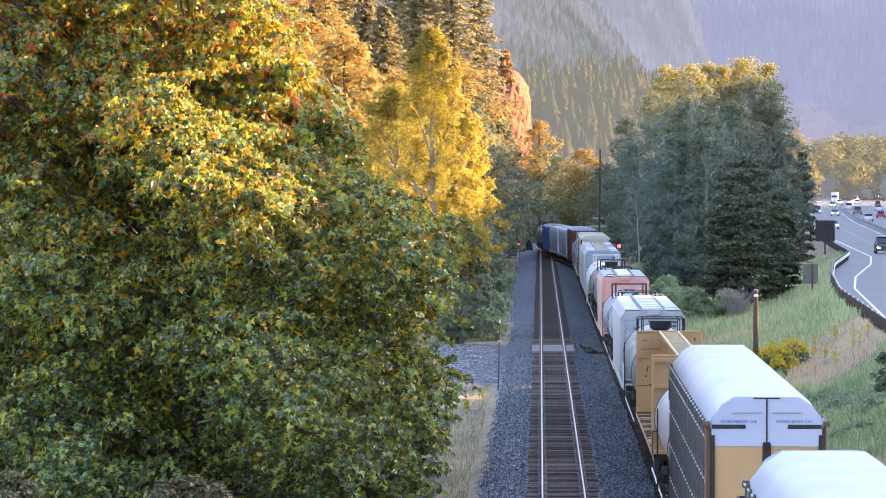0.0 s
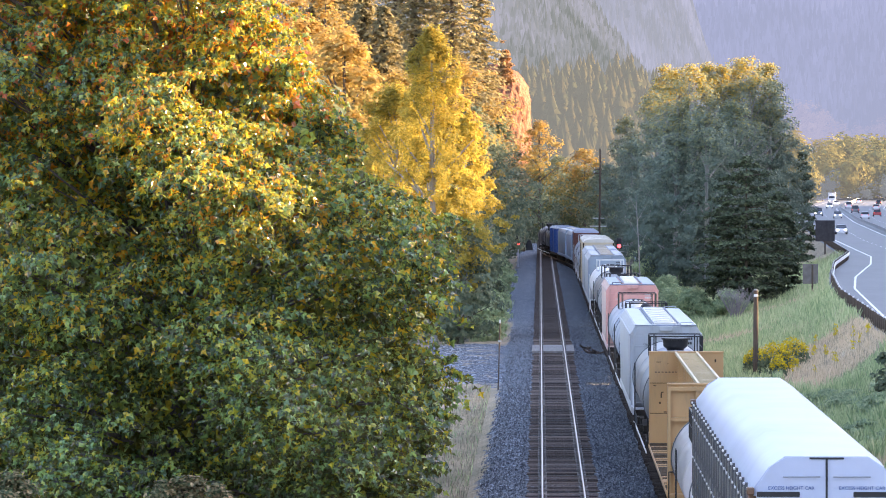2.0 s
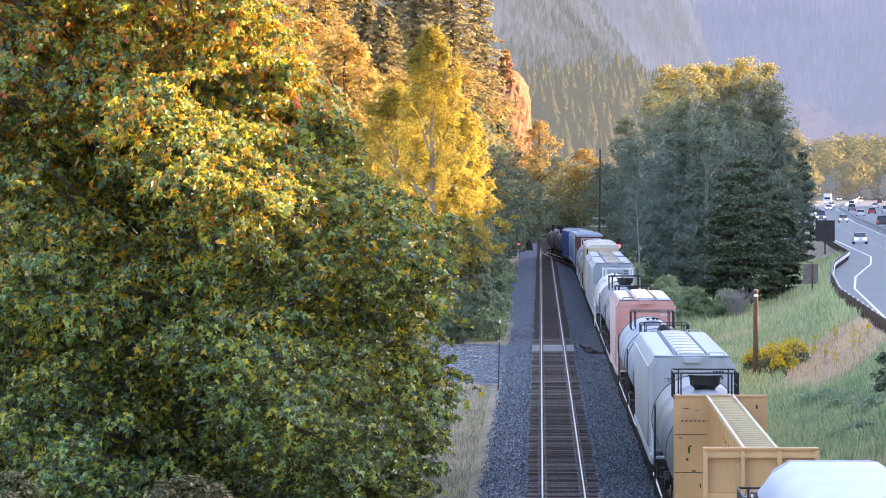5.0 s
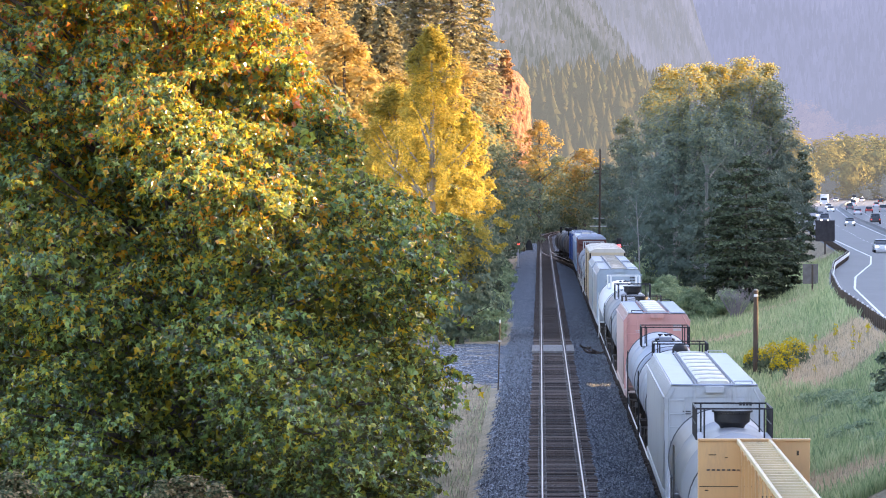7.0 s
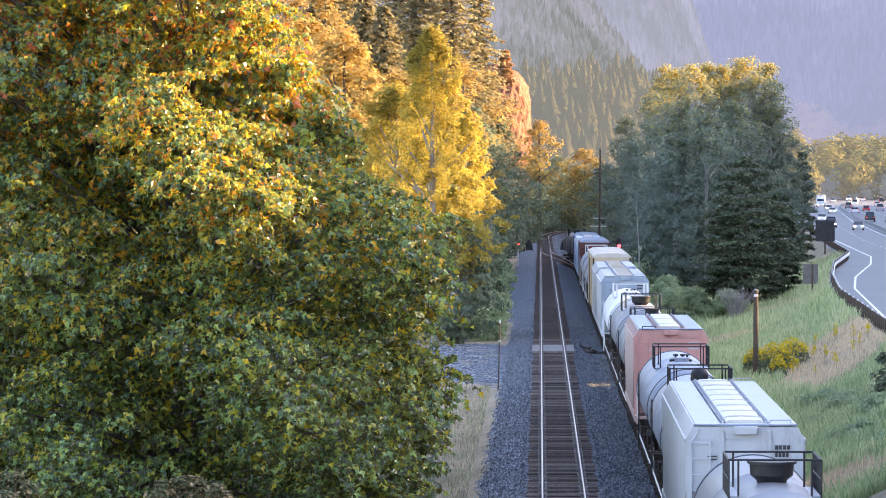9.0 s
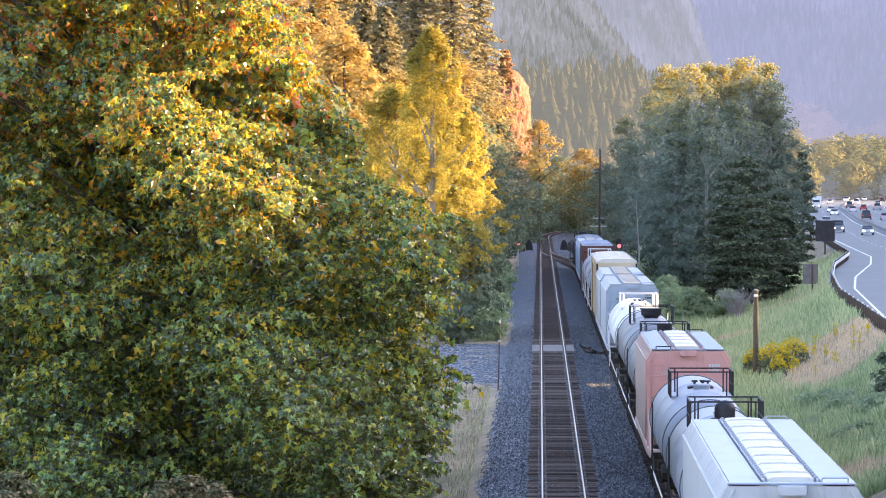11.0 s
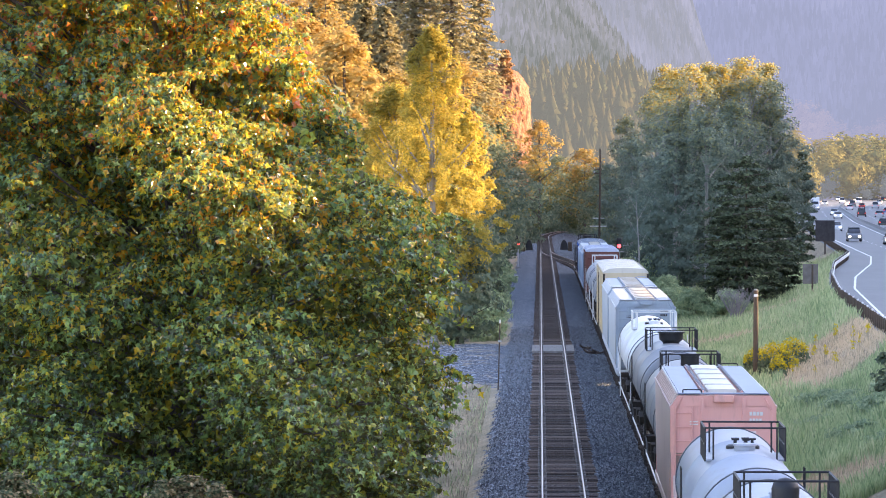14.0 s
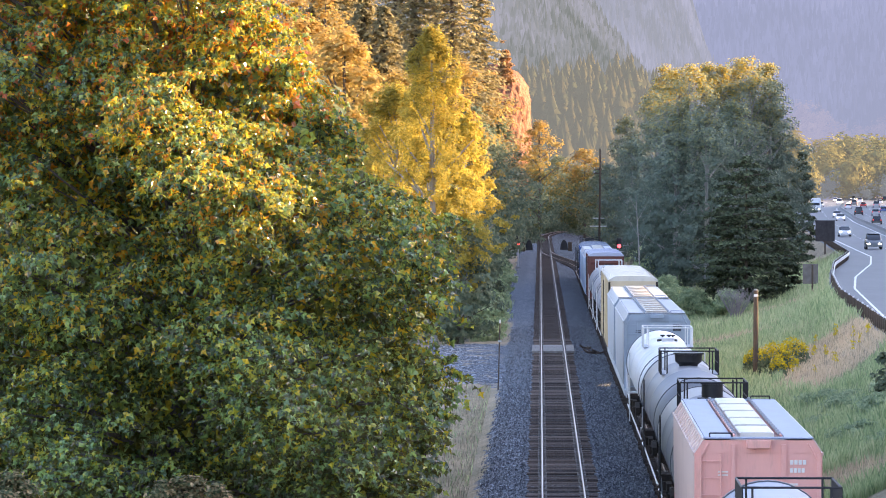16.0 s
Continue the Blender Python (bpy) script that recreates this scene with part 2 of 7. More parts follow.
def ground_material():
    m = M["soil"].copy()
    m.name = "ground"
    nt = m.node_tree
    n, l = nt.nodes, nt.links
    b = n["Principled BSDF"]
    old = b.inputs["Base Color"].links[0].from_socket
    at = n.new("ShaderNodeAttribute")
    at.attribute_name = "stone"
    nz = n.new("ShaderNodeTexNoise")
    nz.inputs["Scale"].default_value = 0.9
    tc = n.new("ShaderNodeTexCoord")
    l.new(tc.outputs["Object"], nz.inputs["Vector"])
    mth = n.new("ShaderNodeMath")
    mth.operation = "MULTIPLY_ADD"
    l.new(nz.outputs[0], mth.inputs[0])
    mth.inputs[1].default_value = 1.1
    l.new(at.outputs["Fac"], mth.inputs[2])
    cl = n.new("ShaderNodeMapRange")
    cl.inputs[1].default_value, cl.inputs[2].default_value = 0.95, 1.15
    l.new(mth.outputs[0], cl.inputs[0])
    vo = n.new("ShaderNodeTexVoronoi")
    vo.inputs["Scale"].default_value = 8
    l.new(tc.outputs["Object"], vo.inputs["Vector"])
    hue = n.new("ShaderNodeSeparateColor")
    l.new(vo.outputs["Color"], hue.inputs[0])
    cr = n.new("ShaderNodeValToRGB")
    e = cr.color_ramp.elements
    e[0].position, e[0].color = 0.1, (0.026, 0.036, 0.05, 1)
    e[1].position, e[1].color = 1.0, (0.36, 0.40, 0.44, 1)
    k = e.new(0.7)
    k.color = (0.065, 0.08, 0.1, 1)
    l.new(hue.outputs[0], cr.inputs[0])
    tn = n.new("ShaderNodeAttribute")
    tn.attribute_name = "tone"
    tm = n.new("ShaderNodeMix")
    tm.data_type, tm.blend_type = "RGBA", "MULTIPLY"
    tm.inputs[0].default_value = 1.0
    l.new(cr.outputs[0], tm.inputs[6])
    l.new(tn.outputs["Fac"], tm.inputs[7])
    mx = n.new("ShaderNodeMix")
    mx.data_type = "RGBA"
    l.new(cl.outputs[0], mx.inputs[0])
    l.new(old, mx.inputs[6])
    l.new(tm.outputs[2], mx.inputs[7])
    wd = n.new("ShaderNodeAttribute")
    wd.attribute_name = "litter"
    m2 = n.new("ShaderNodeMix")
    m2.data_type = "RGBA"
    l.new(wd.outputs["Fac"], m2.inputs[0])
    l.new(mx.outputs[2], m2.inputs[6])
    m2.inputs[7].default_value = (0.055, 0.05, 0.032, 1)
    l.new(m2.outputs[2], b.inputs["Base Color"])
    bp = n.new("ShaderNodeBump")
    bp.inputs["Distance"].default_value, bp.inputs["Strength"].default_value = 0.08, 1.0
    l.new(vo.outputs["Distance"], bp.inputs["Height"])
    l.new(b.inputs["Normal"].links[0].from_socket, bp.inputs["Normal"])
    l.new(bp.outputs[0], b.inputs["Normal"])
    return m


def spread(*legs):
    return np.unique(np.concatenate([np.arange(a, b, s) for a, b, s in legs]))


def build_ground():
    xs = spread((-1500, -200, 130), (-200, -40, 8), (-40, -12, 1.6), (-12, 20, 0.4), (20, 75, 1.1), (75, 150, 5), (150, 240, 9), (240, 1600, 130))
    ys = spread((-400, 60, 20), (60, 420, 2.5), (420, 720, 3), (720, 1400, 14), (1400, 4800, 150))
    me = grid_mesh("ground", xs, ys, ground_z, ground_material())
    co = np.empty(len(me.vertices) * 3, np.float32)
    me.vertices.foreach_get("co", co)
    x, y = co.reshape(-1, 3)[:, 0], co.reshape(-1, 3)[:, 1]
    mx = main_x(y)
    wide = 1.1 * fix(y, 290, 340) + 3.0 * fix(y, 560, 640)
    stone = fix(x, mx - 3.6 - wide + 0.5 * wob(x, y, 0.25), mx - 2.5 - wide) * (1 - fix(x, mx + 7.0, mx + 7.8))
    stone = np.maximum(stone, fix(y, 200, 214) * (1 - fix(y, 258, 268)) * fix(x, -9, -7) * (x < 0) * 0.66)
    a = me.attributes.new("stone", "FLOAT", "POINT")
    a.data.foreach_set("value", stone.astype(np.float32))
    # paler stone on the outer shoulder, darker stone from the main track rightwards
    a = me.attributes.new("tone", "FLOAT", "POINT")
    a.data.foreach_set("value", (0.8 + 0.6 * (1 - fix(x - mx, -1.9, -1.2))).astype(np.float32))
    lit = fix(-x, 8, 13) * fix(y, 118, 135)
    lit = np.maximum(lit, fix(y, 745, 790) * (np.abs(x) < 60))
    a = me.attributes.new("litter", "FLOAT", "POINT")
    a.data.foreach_set("value", lit.astype(np.float32))
    tagged(new("ground", me), "grassy lineside ground with grey crushed-stone track bed", "ground", kind="structure")


build_ground()


def ribbon(name, cx, offs, ys, material, label, category, kind="structure"):
    """A strip swept along y: offs are (dx, z) pairs of its cross-section."""
    ys = np.asarray(ys, float)
    c = np.asarray([cx(y) for y in ys], float)
    P = np.stack([np.stack([c + dx, ys, np.full_like(ys, z)], -1) for dx, z in offs], 1)
    k = len(offs)
    i = np.arange(len(ys) * k).reshape(len(ys), k)
    f = np.stack([i[:-1, :-1], i[:-1, 1:], i[1:, 1:], i[1:, :-1]], -1).reshape(-1, 4)
    ob = new(name, np_mesh(name, P.reshape(-1, 3), f, material))
    return tagged(ob, label, category, kind=kind)


# ---- railway: sleepers, rails, crossing panel ----
def build_track(name, cx, y0, y1, near, label):
    t = thing(name, Matrix.Identity(4), label, "railway track", kind="structure")
    ys = np.concatenate([np.arange(y0, min(y1, 440), 6.0), np.arange(440, y1 + 1, 4.0)]) if y1 > 440 else np.arange(y0, y1, 6.0)
    c = np.asarray(cx(ys), float)
    for side in (-1, 1):
        for nm, prof, mt in (("rail", [(-0.07, -0.17), (-0.07, -0.155), (-0.012, -0.13), (-0.012, -0.05), (-0.036, -0.035), (-0.036, -0.004), (0.036, -0.004),
                                       (0.036, -0.035), (0.012, -0.05), (0.012, -0.13), (0.07, -0.155), (0.07, -0.17)], M["rail_side"]),
                             ("rail_head", [(-0.025, -0.0035), (-0.02, 0.002), (0.02, 0.002), (0.025, -0.0035)], M["rail_top"])):
            k = len(prof)
            P = np.stack([np.stack([c + side * 0.7525 + dx, ys, np.full_like(ys, z)], -1) for dx, z in prof], 1)
            i = np.arange(len(ys) * k).reshape(len(ys), k)
            f = np.stack([i[:-1, :-1], i[:-1, 1:], i[1:, 1:], i[1:, :-1]], -1).reshape(-1, 4)
            ob = new(nm, np_mesh(nm, P.reshape(-1, 3), f, mt))
            ob.parent = t
    plate = []
    for side in (-1, 1):
        y = y0 + 0.3
        while y < y1:
            x = float(cx(y)) + side * 0.7525
            plate.append((x, y))
            y += 0.54
    pl = np.array(plate)
    q = np.array([(-0.17, -0.09, -0.138), (0.17, -0.09, -0.138), (0.17, 0.09, -0.138), (-0.17, 0.09, -0.138), (-0.08, -0.1, -0.12), (0.08, -0.1, -0.12), (0.08, 0.1, -0.12), (-0.08, 0.1, -0.12)])
    V = (np.concatenate([pl, np.zeros((len(pl), 1))], 1)[:, None] + q[None]).reshape(-1, 3)
    f = np.array([(0, 4, 7, 3), (5, 1, 2, 6), (4, 5, 6, 7), (0, 1, 5, 4)])
    F = (np.arange(len(pl))[:, None, None] * 8 + f[None]).reshape(-1, 4)
    ob = new("tie_plates", np_mesh("tie_plates", V, F, M["tie_plate"]))
    ob.parent = t
    tagged(ob, kind="stuff")
    r = random.Random(3)
    tie = data("tie", box(B(), -1.3, 1.3, -0.115, 0.115, -0.2, 0, 0.012), M["tie"], False)
    base_v = np.array([v.co[:] for v in tie.vertices])
    rest_v, rest_f = [], []
    y, n = y0 + 0.3, 0
    polys = [tuple(p.vertices) for p in tie.polygons]
    while y < y1:
        dz, dx, yaw = r.uniform(-0.165, -0.145), r.uniform(-0.07, 0.07), r.uniform(-0.9, 0.9)
        m = pose(float(cx(y)) + dx, y + r.uniform(-0.03, 0.03), dz, 0, 0, yaw)
        if near and n < 300:
            share("tie", tie, t, m)
        else:
            o = sum(len(v) for v in rest_v)
            rest_v.append(np.array([(m @ Vector(p))[:] for p in base_v]))
            rest_f += [[o + q for q in p] for p in polys]
        n += 1
        y += 0.54
    if rest_v:
        me = bpy.data.meshes.new("far_ties")
        me.from_pydata(np.concatenate(rest_v).tolist(), [], rest_f)
        me.materials.append(M["tie"])
        ob = new("far_ties", me)
        ob.parent = t
        tagged(ob, kind="stuff")
    return t


build_track("main_track", main_x, 100, 780, True, "straight railway track with shiny rails on dark wooden sleepers")
build_track("siding_track", siding_x, 60, 640, False, "parallel railway track that joins the main through a turnout")


def crossing_panel():
    t = thing("crossing_panel", pose(LEFT_X, 243.5, 0), "pale grey timber crossing panel laid between and beside the rails", "crossing panel")
    r = random.Random(8)
    for x0, x1 in ((-1.36, -0.86), (-0.66, 0.66), (0.86, 1.40)):
        for k in range(11):
            y = -4.2 + k * 0.76
            part("plank", box(B(), x0, x1, y, y + 0.73, -0.16, -0.012 + r.uniform(-0.008, 0.008), 0.015), M["plank"], t, smooth=False)


crossing_panel()
M["stone"] = mat("crushed ballast stone", [(0.2, (0.04, 0.044, 0.054)), (0.5, (0.105, 0.115, 0.135)), (0.8, (0.26, 0.27, 0.29))], scale=0.6, rough=0.85, island=0.7)


def ballast_stones():
    """Loose crushed stone over the nearer track bed."""
    g = np.random.default_rng(17)
    n = 27000
    y = 108 + 175 * g.random(n) ** 1.25
    left = g.random(n) < 0.5
    x = main_x(y) + np.where(left, g.uniform(-3.5, -1.4, n), g.uniform(1.42, 3.4, n))
    keep = ~(left & (x < main_x(y) - 2.8 - 0.5 * g.random(n)))
    x, y = x[keep], y[keep]
    n = len(x)
    s = g.uniform(0.022, 0.055, n)
    a = g.uniform(0, 6.28, n)
    c = np.stack([x, y, ground_z(x, y) + 0.01], -1)
    V = [c + np.stack([np.cos(a + k * 1.57) * s * g.uniform(0.7, 1.3, n), np.sin(a + k * 1.57) * s * g.uniform(0.7, 1.3, n), -0.4 * s], -1) for k in range(4)]
    V.append(c + np.stack([g.normal(size=n) * 0.3 * s, g.normal(size=n) * 0.3 * s, s * g.uniform(0.8, 1.5, n)], -1))
    V = np.stack(V, 1).reshape(-1, 3)
    F = (np.arange(n)[:, None, None] * 5 + np.array([(0, 1, 4), (1, 2, 4), (2, 3, 4), (3, 0, 4)])[None]).reshape(-1, 3)
    tagged(new("ballast_stone", np_mesh("ballast_stone", V, F, M["stone"])), "loose blue-grey crushed stone along the track", "ballast", kind="stuff")


ballast_stones()


# ---- rolling stock. Local space: y away from the near end, z up from the rail tops ----
M["tank_grey"] = painted("grey tank paint", (0.24, 0.25, 0.27))
M["tank_white"] = painted("white tank paint", (0.78, 0.78, 0.78))
M["tank_pale"] = painted("pale blue-grey tank paint", (0.34, 0.375, 0.44))
M["tank_pink"] = painted("dusty pinkish-grey tank paint", (0.55, 0.50, 0.50))
M["tank_dark"] = painted("dark grey tank paint", (0.10, 0.115, 0.14))
M["hop_grey"] = painted("light grey hopper paint", (0.52, 0.54, 0.565))
M["hop_roof"] = painted("pale roof paint", (0.34, 0.40, 0.51), rough=0.35)
M["hop_blue"] = painted("blue-grey hopper paint", (0.35, 0.42, 0.49))
M["hop_sky"] = painted("pale sky-blue hopper paint", (0.40, 0.52, 0.66))
M["hop_board"] = painted("blue-grey running boards", (0.24, 0.30, 0.41))
M["hop_pink"] = painted("faded red hopper paint", (0.80, 0.39, 0.335))
M["hop_pinkside"] = painted("dusty pink hopper side", (0.66, 0.48, 0.43))
M["hatch"] = painted("cream hatch covers", (0.70, 0.68, 0.62))
M["hatch_dusty"] = painted("dusty tan hatch covers", (0.50, 0.44, 0.36))
M["hop_tray"] = painted("dark running board", (0.30, 0.33, 0.38))
M["yellow"] = painted("railway yellow-tan paint", (0.60, 0.36, 0.165))
M["tan"] = painted("tan boxcar paint", (0.64, 0.51, 0.34))
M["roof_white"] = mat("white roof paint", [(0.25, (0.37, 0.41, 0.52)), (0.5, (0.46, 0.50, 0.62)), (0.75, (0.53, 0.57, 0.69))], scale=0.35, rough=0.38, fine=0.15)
M["roof_cream"] = painted("cream roof paint", (0.68, 0.62, 0.54))
M["brown"] = painted("boxcar red-brown", (0.17, 0.055, 0.045))
M["blue"] = painted("boxcar blue", (0.05, 0.15, 0.46))
M["band"] = painted("dark band paint", (0.10, 0.11, 0.13))
M["post_dark"] = mat("dark steel posts", [(0.3, (0.06, 0.06, 0.065)), (0.7, (0.14, 0.14, 0.15))], scale=2, rough=0.6)
M["mesh_side"] = mat("galvanised punched side panels", [(0.3, (0.055, 0.05, 0.047)), (0.7, (0.16, 0.15, 0.14))], scale=1.2, rough=0.5, metal=0.35, fine=0.4,
                     bump=0.3, bump_scale=12)
M["rust_brown"] = painted("rust-brown corner paint", (0.16, 0.085, 0.05))
M["tan_pale"] = painted("pale tan paint", (0.66, 0.53, 0.32))
M["load"] = mat("dunnage and rust", [(0.35, (0.02, 0.015, 0.012)), (0.6, (0.12, 0.08, 0.045)), (0.75, (0.28, 0.22, 0.15))], scale=2.5, rough=0.9, fine=0.5)
M["mark"] = mat("dark stencil paint", [(0.3, (0.03, 0.03, 0.035)), (0.7, (0.06, 0.06, 0.065))], scale=6, rough=0.6)
M["mark_blue"] = mat("blue stencil paint", [(0.3, (0.03, 0.08, 0.24)), (0.7, (0.05, 0.11, 0.30))], scale=6, rough=0.6)
M["mark_white"] = mat("white stencil paint", [(0.3, (0.6, 0.58, 0.56)), (0.7, (0.75, 0.73, 0.7))], scale=6, rough=0.6)
M["silver"] = mat("bright steel", [(0.3, (0.5, 0.5, 0.5)), (0.7, (0.75, 0.75, 0.75))], scale=5, rough=0.35, metal=0.7)
SHARED = {}


def truck_meshes():
    if SHARED:
        return
    b = B()
    for s in (-1, 1):
        loft(b, [[(s * 0.95, -1.25, 0.36), (s * 0.95, -0.5, 0.22), (s * 0.95, 0.5, 0.22), (s * 0.95, 1.25, 0.36), (s * 0.95, 1.25, 0.62), (s * 0.95, 0.55, 0.78),
                  (s * 0.95, -0.55, 0.78), (s * 0.95, -1.25, 0.62)],
                 [(s * 1.13, -1.25, 0.36), (s * 1.13, -0.5, 0.22), (s * 1.13, 0.5, 0.22), (s * 1.13, 1.25, 0.36), (s * 1.13, 1.25, 0.62), (s * 1.13, 0.55, 0.78),
                  (s * 1.13, -0.55, 0.78), (s * 1.13, -1.25, 0.62)]])
        for k in (-0.2, 0, 0.2):
            rod(b, (s * 1.16, k, 0.3), (s * 1.16, k, 0.6), 0.075, 8)
    box(b, -1.1, 1.1, -0.2, 0.2, 0.5, 0.8, 0.03)
    SHARED["truck"] = data("truck_frame", b, M["truck"])
    b = B()
    for s in (-1, 1):
        m = Matrix.Translation((s * 0.75, 0, 0)) @ Matrix.Rotation(s * math.pi / 2, 4, "Y")
        turned(b, [(0.05, -0.06), (0.49, -0.06), (0.49, -0.03), (0.46, -0.02), (0.455, 0.08), (0.36, 0.08), (0.33, 0.05), (0.14, 0.05), (0.12, 0.1), (0.02, 0.1)], 20, m)
    rod(b, (-0.75, 0, 0), (0.75, 0, 0), 0.085, 8)
    SHARED["wheel"] = data("wheelset", b, M["truck"])
    b = B()
    box(b, -0.13, 0.13, -0.55, 0.0, 0.72, 0.98, 0.03)
    box(b, -0.2, 0.16, -0.85, -0.5, 0.68, 1.02, 0.06)
    SHARED["coupler"] = data("coupler", b, M["truck"])
    b = B()
    bars(b, [(0.35, -0.3, 0.75), (0.45, -0.5, 0.35), (0.5, -0.75, 0.28)], 0.03)
    SHARED["hose"] = data("air_hose", b, M["black"])


def running_gear(t, L, inset=2.2):
    truck_meshes()
    for s in (-1, 1):
        y = s * (L / 2 - inset)
        tr = share("truck", SHARED["truck"], t, pose(0, y, 0))
        for k in (-0.89, 0.89):
            share("wheelset", SHARED["wheel"], tr, pose(0, k, 0.457))
        share("coupler", SHARED["coupler"], t, pose(0, s * L / 2, 0, 0, 0, 0 if s < 0 else 180))
        share("air_hose", SHARED["hose"], t, pose(0, s * L / 2, 0, 0, 0, 0 if s < 0 else 180))


def ladder(x, y, z0, z1, w, axis="x", r=0.022, step=0.42):
    b = B()
    d = Vector((w / 2, 0, 0)) if axis == "x" else Vector((0, w / 2, 0))
    c0, c1 = Vector((x, y, z0)), Vector((x, y, z1))
    rod(b, c0 - d, c1 - d, r, 5)
    rod(b, c0 + d, c1 + d, r, 5)
    z = z0 + 0.2
    while z < z1:
        rod(b, (x - d.x, y - d.y, z), (x + d.x, y + d.y, z), r * 0.8, 5)
        z += step
    return b


def tank_car(L, top, r, paint, rail_paint, fitting, label, seams=3, rail_h=0.88, band=None):
    """fitting: wide (flared black dome), drum (upright black drum), ball (rounded cap), valve (low valve cluster)."""
    t = thing("tank_car", Matrix.Identity(4), label, "tank car", "freight train")
    zc, h = top - r, L / 2 - 0.95
    prof = [(0.02, -h)]
    for k in range(1, 7):
        a = k / 6 * math.pi / 2
        prof.append((r * math.sin(a), -h + r * 0.52 * (1 - math.cos(a))))
    straight = 2 * h - 2 * r * 0.52
    y0 = -h + r * 0.52
    for k in range(1, seams):
        y = y0 + straight * k / seams
        prof += [(r, y - 0.03), (r + 0.006, y - 0.02), (r + 0.006, y + 0.02), (r, y + 0.03)]
    for k in range(6, 0, -1):
        a = k / 6 * math.pi / 2
        prof.append((r * math.sin(a), h - r * 0.52 * (1 - math.cos(a))))
    prof.append((0.02, h))
    m = Matrix.Translation((0, 0, zc)) @ Matrix.Rotation(-math.pi / 2, 4, "X")
    part("shell", turned(B(), prof, 40, m), paint, t)
    for y in (y0 + 0.12, -y0 - 0.12):
        b = B()
        turned(b, [(r - 0.01, y - 0.09), (r + 0.03, y - 0.09), (r + 0.03, y + 0.09), (r - 0.01, y + 0.09)], 40, m)
        part("saddle_band", b, band or M["band"], t)
    b = B()
    box(b, -0.35, 0.35, -L / 2, L / 2, 0.78, 1.05, 0.03)
    for s in (-1, 1):
        box(b, -1.45, 1.45, s * (L / 2 - 0.1) - 0.12, s * (L / 2 - 0.1) + 0.12, 0.85, 1.1, 0.02)
        box(b, -0.9, 0.9, s * (h - 1.6) - 0.35, s * (h - 1.6) + 0.35, 0.9, zc - r * 0.75)
    part("underframe", b, M["truck"], t)
    for s in (-1, 1):
        for x in (-1, 1):
            b = B()
            bars(b, [(x * 1.42, s * (L / 2 - 0.2), 0.9), (x * 1.42, s * (L / 2 - 0.2), 1.95), (x * 0.2, s * (L / 2 - 0.2), 1.95)], 0.022)
            bars(b, [(x * 1.42, s * (L / 2 - 0.2), 1.1), (x * 1.42, s * (h - 1.2), 1.0), (x * 1.42, s * (h - 2.2), 0.62)], 0.03)
            part("grab_rail", b, rail_paint, t)
    for s in (-1, 1):
        part("side_sill", bars(B(), [(s * 1.45, -L / 2 + 0.6, 0.62), (s * 1.45, L / 2 - 0.6, 0.62)], 0.034), M["silver"], t)
        part("side_ladder", ladder(s * (r + 0.12), 0, 0.6, top - 0.55, 0.45, "y"), rail_paint, t)
    # platform and handrails round the top fittings
    w, d = 1.06, 1.25
    rail_post = data("rail_post", rod(B(), (0, 0, 0), (0, 0, rail_h), 0.026, 5), rail_paint)
    for s in (-1, 1):
        b = box(B(), min(s * 0.72, s * w), max(s * 0.72, s * w), -d, d, top - 0.30, top - 0.25)
        part("walkway", b, M["hop_tray"], t)
        for y in (-d, -0.8, -0.4, 0.0, 0.4, 0.8, d):
            share("rail_post", rail_post, t, pose(s * w, y, top - 0.3))
        for z in (rail_h, rail_h * 0.5):
            part("handrail", rod(B(), (s * w, -d, top - 0.3 + z), (s * w, d, top - 0.3 + z), 0.027, 5), rail_paint, t)
    for y in (-d, d):
        part("cross_rail", rod(B(), (-w, y, top - 0.3 + rail_h), (w, y, top - 0.3 + rail_h), 0.027, 5), rail_paint, t)
        for s in (-1, 1):
            share("rail_post", rail_post, t, pose(s * (w - 0.22), y, top - 0.3))
    b = B()
    if fitting == "wide":
        turned(b, [(0.34, top - 0.06), (0.36, top + 0.02), (0.50, top + 0.14), (0.52, top + 0.40), (0.58, top + 0.41), (0.58, top + 0.47), (0.05, top + 0.5)], 24)
    elif fitting == "drum":
        turned(b, [(0.48, top - 0.06), (0.48, top + 0.04), (0.34, top + 0.05), (0.34, top + 0.46), (0.38, top + 0.47), (0.38, top + 0.53), (0.03, top + 0.55)], 20)
    elif fitting == "ball":
        turned(b, [(0.42, top - 0.06), (0.42, top + 0.03), (0.30, top + 0.05), (0.31, top + 0.32), (0.27, top + 0.44), (0.15, top + 0.53), (0.02, top + 0.56)], 20)
    else:
        turned(b, [(0.45, top - 0.06), (0.45, top + 0.02), (0.40, top + 0.05), (0.03, top + 0.06)], 20)
        for k in range(5):
            a = k * 1.256
            x, y = 0.25 * math.cos(a), 0.25 * math.sin(a)
            rod(b, (x, y, top), (x, y, top + 0.22), 0.045, 6)
            rod(b, (x - 0.1, y, top + 0.2), (x + 0.1, y, top + 0.2), 0.03, 5)
    part("dome", b, M["black"], t)
    b = B()
    turned(b, [(0.28, top - 0.06), (0.28, top + 0.1), (0.32, top + 0.11), (0.30, top + 0.16), (0.03, top + 0.18)], 16, Matrix.Translation((0, -1.05 if fitting == "valve" else 1.0, 0)))
    part("manway", b, paint, t)
    running_gear(t, L)
    return t


HINGES = {}


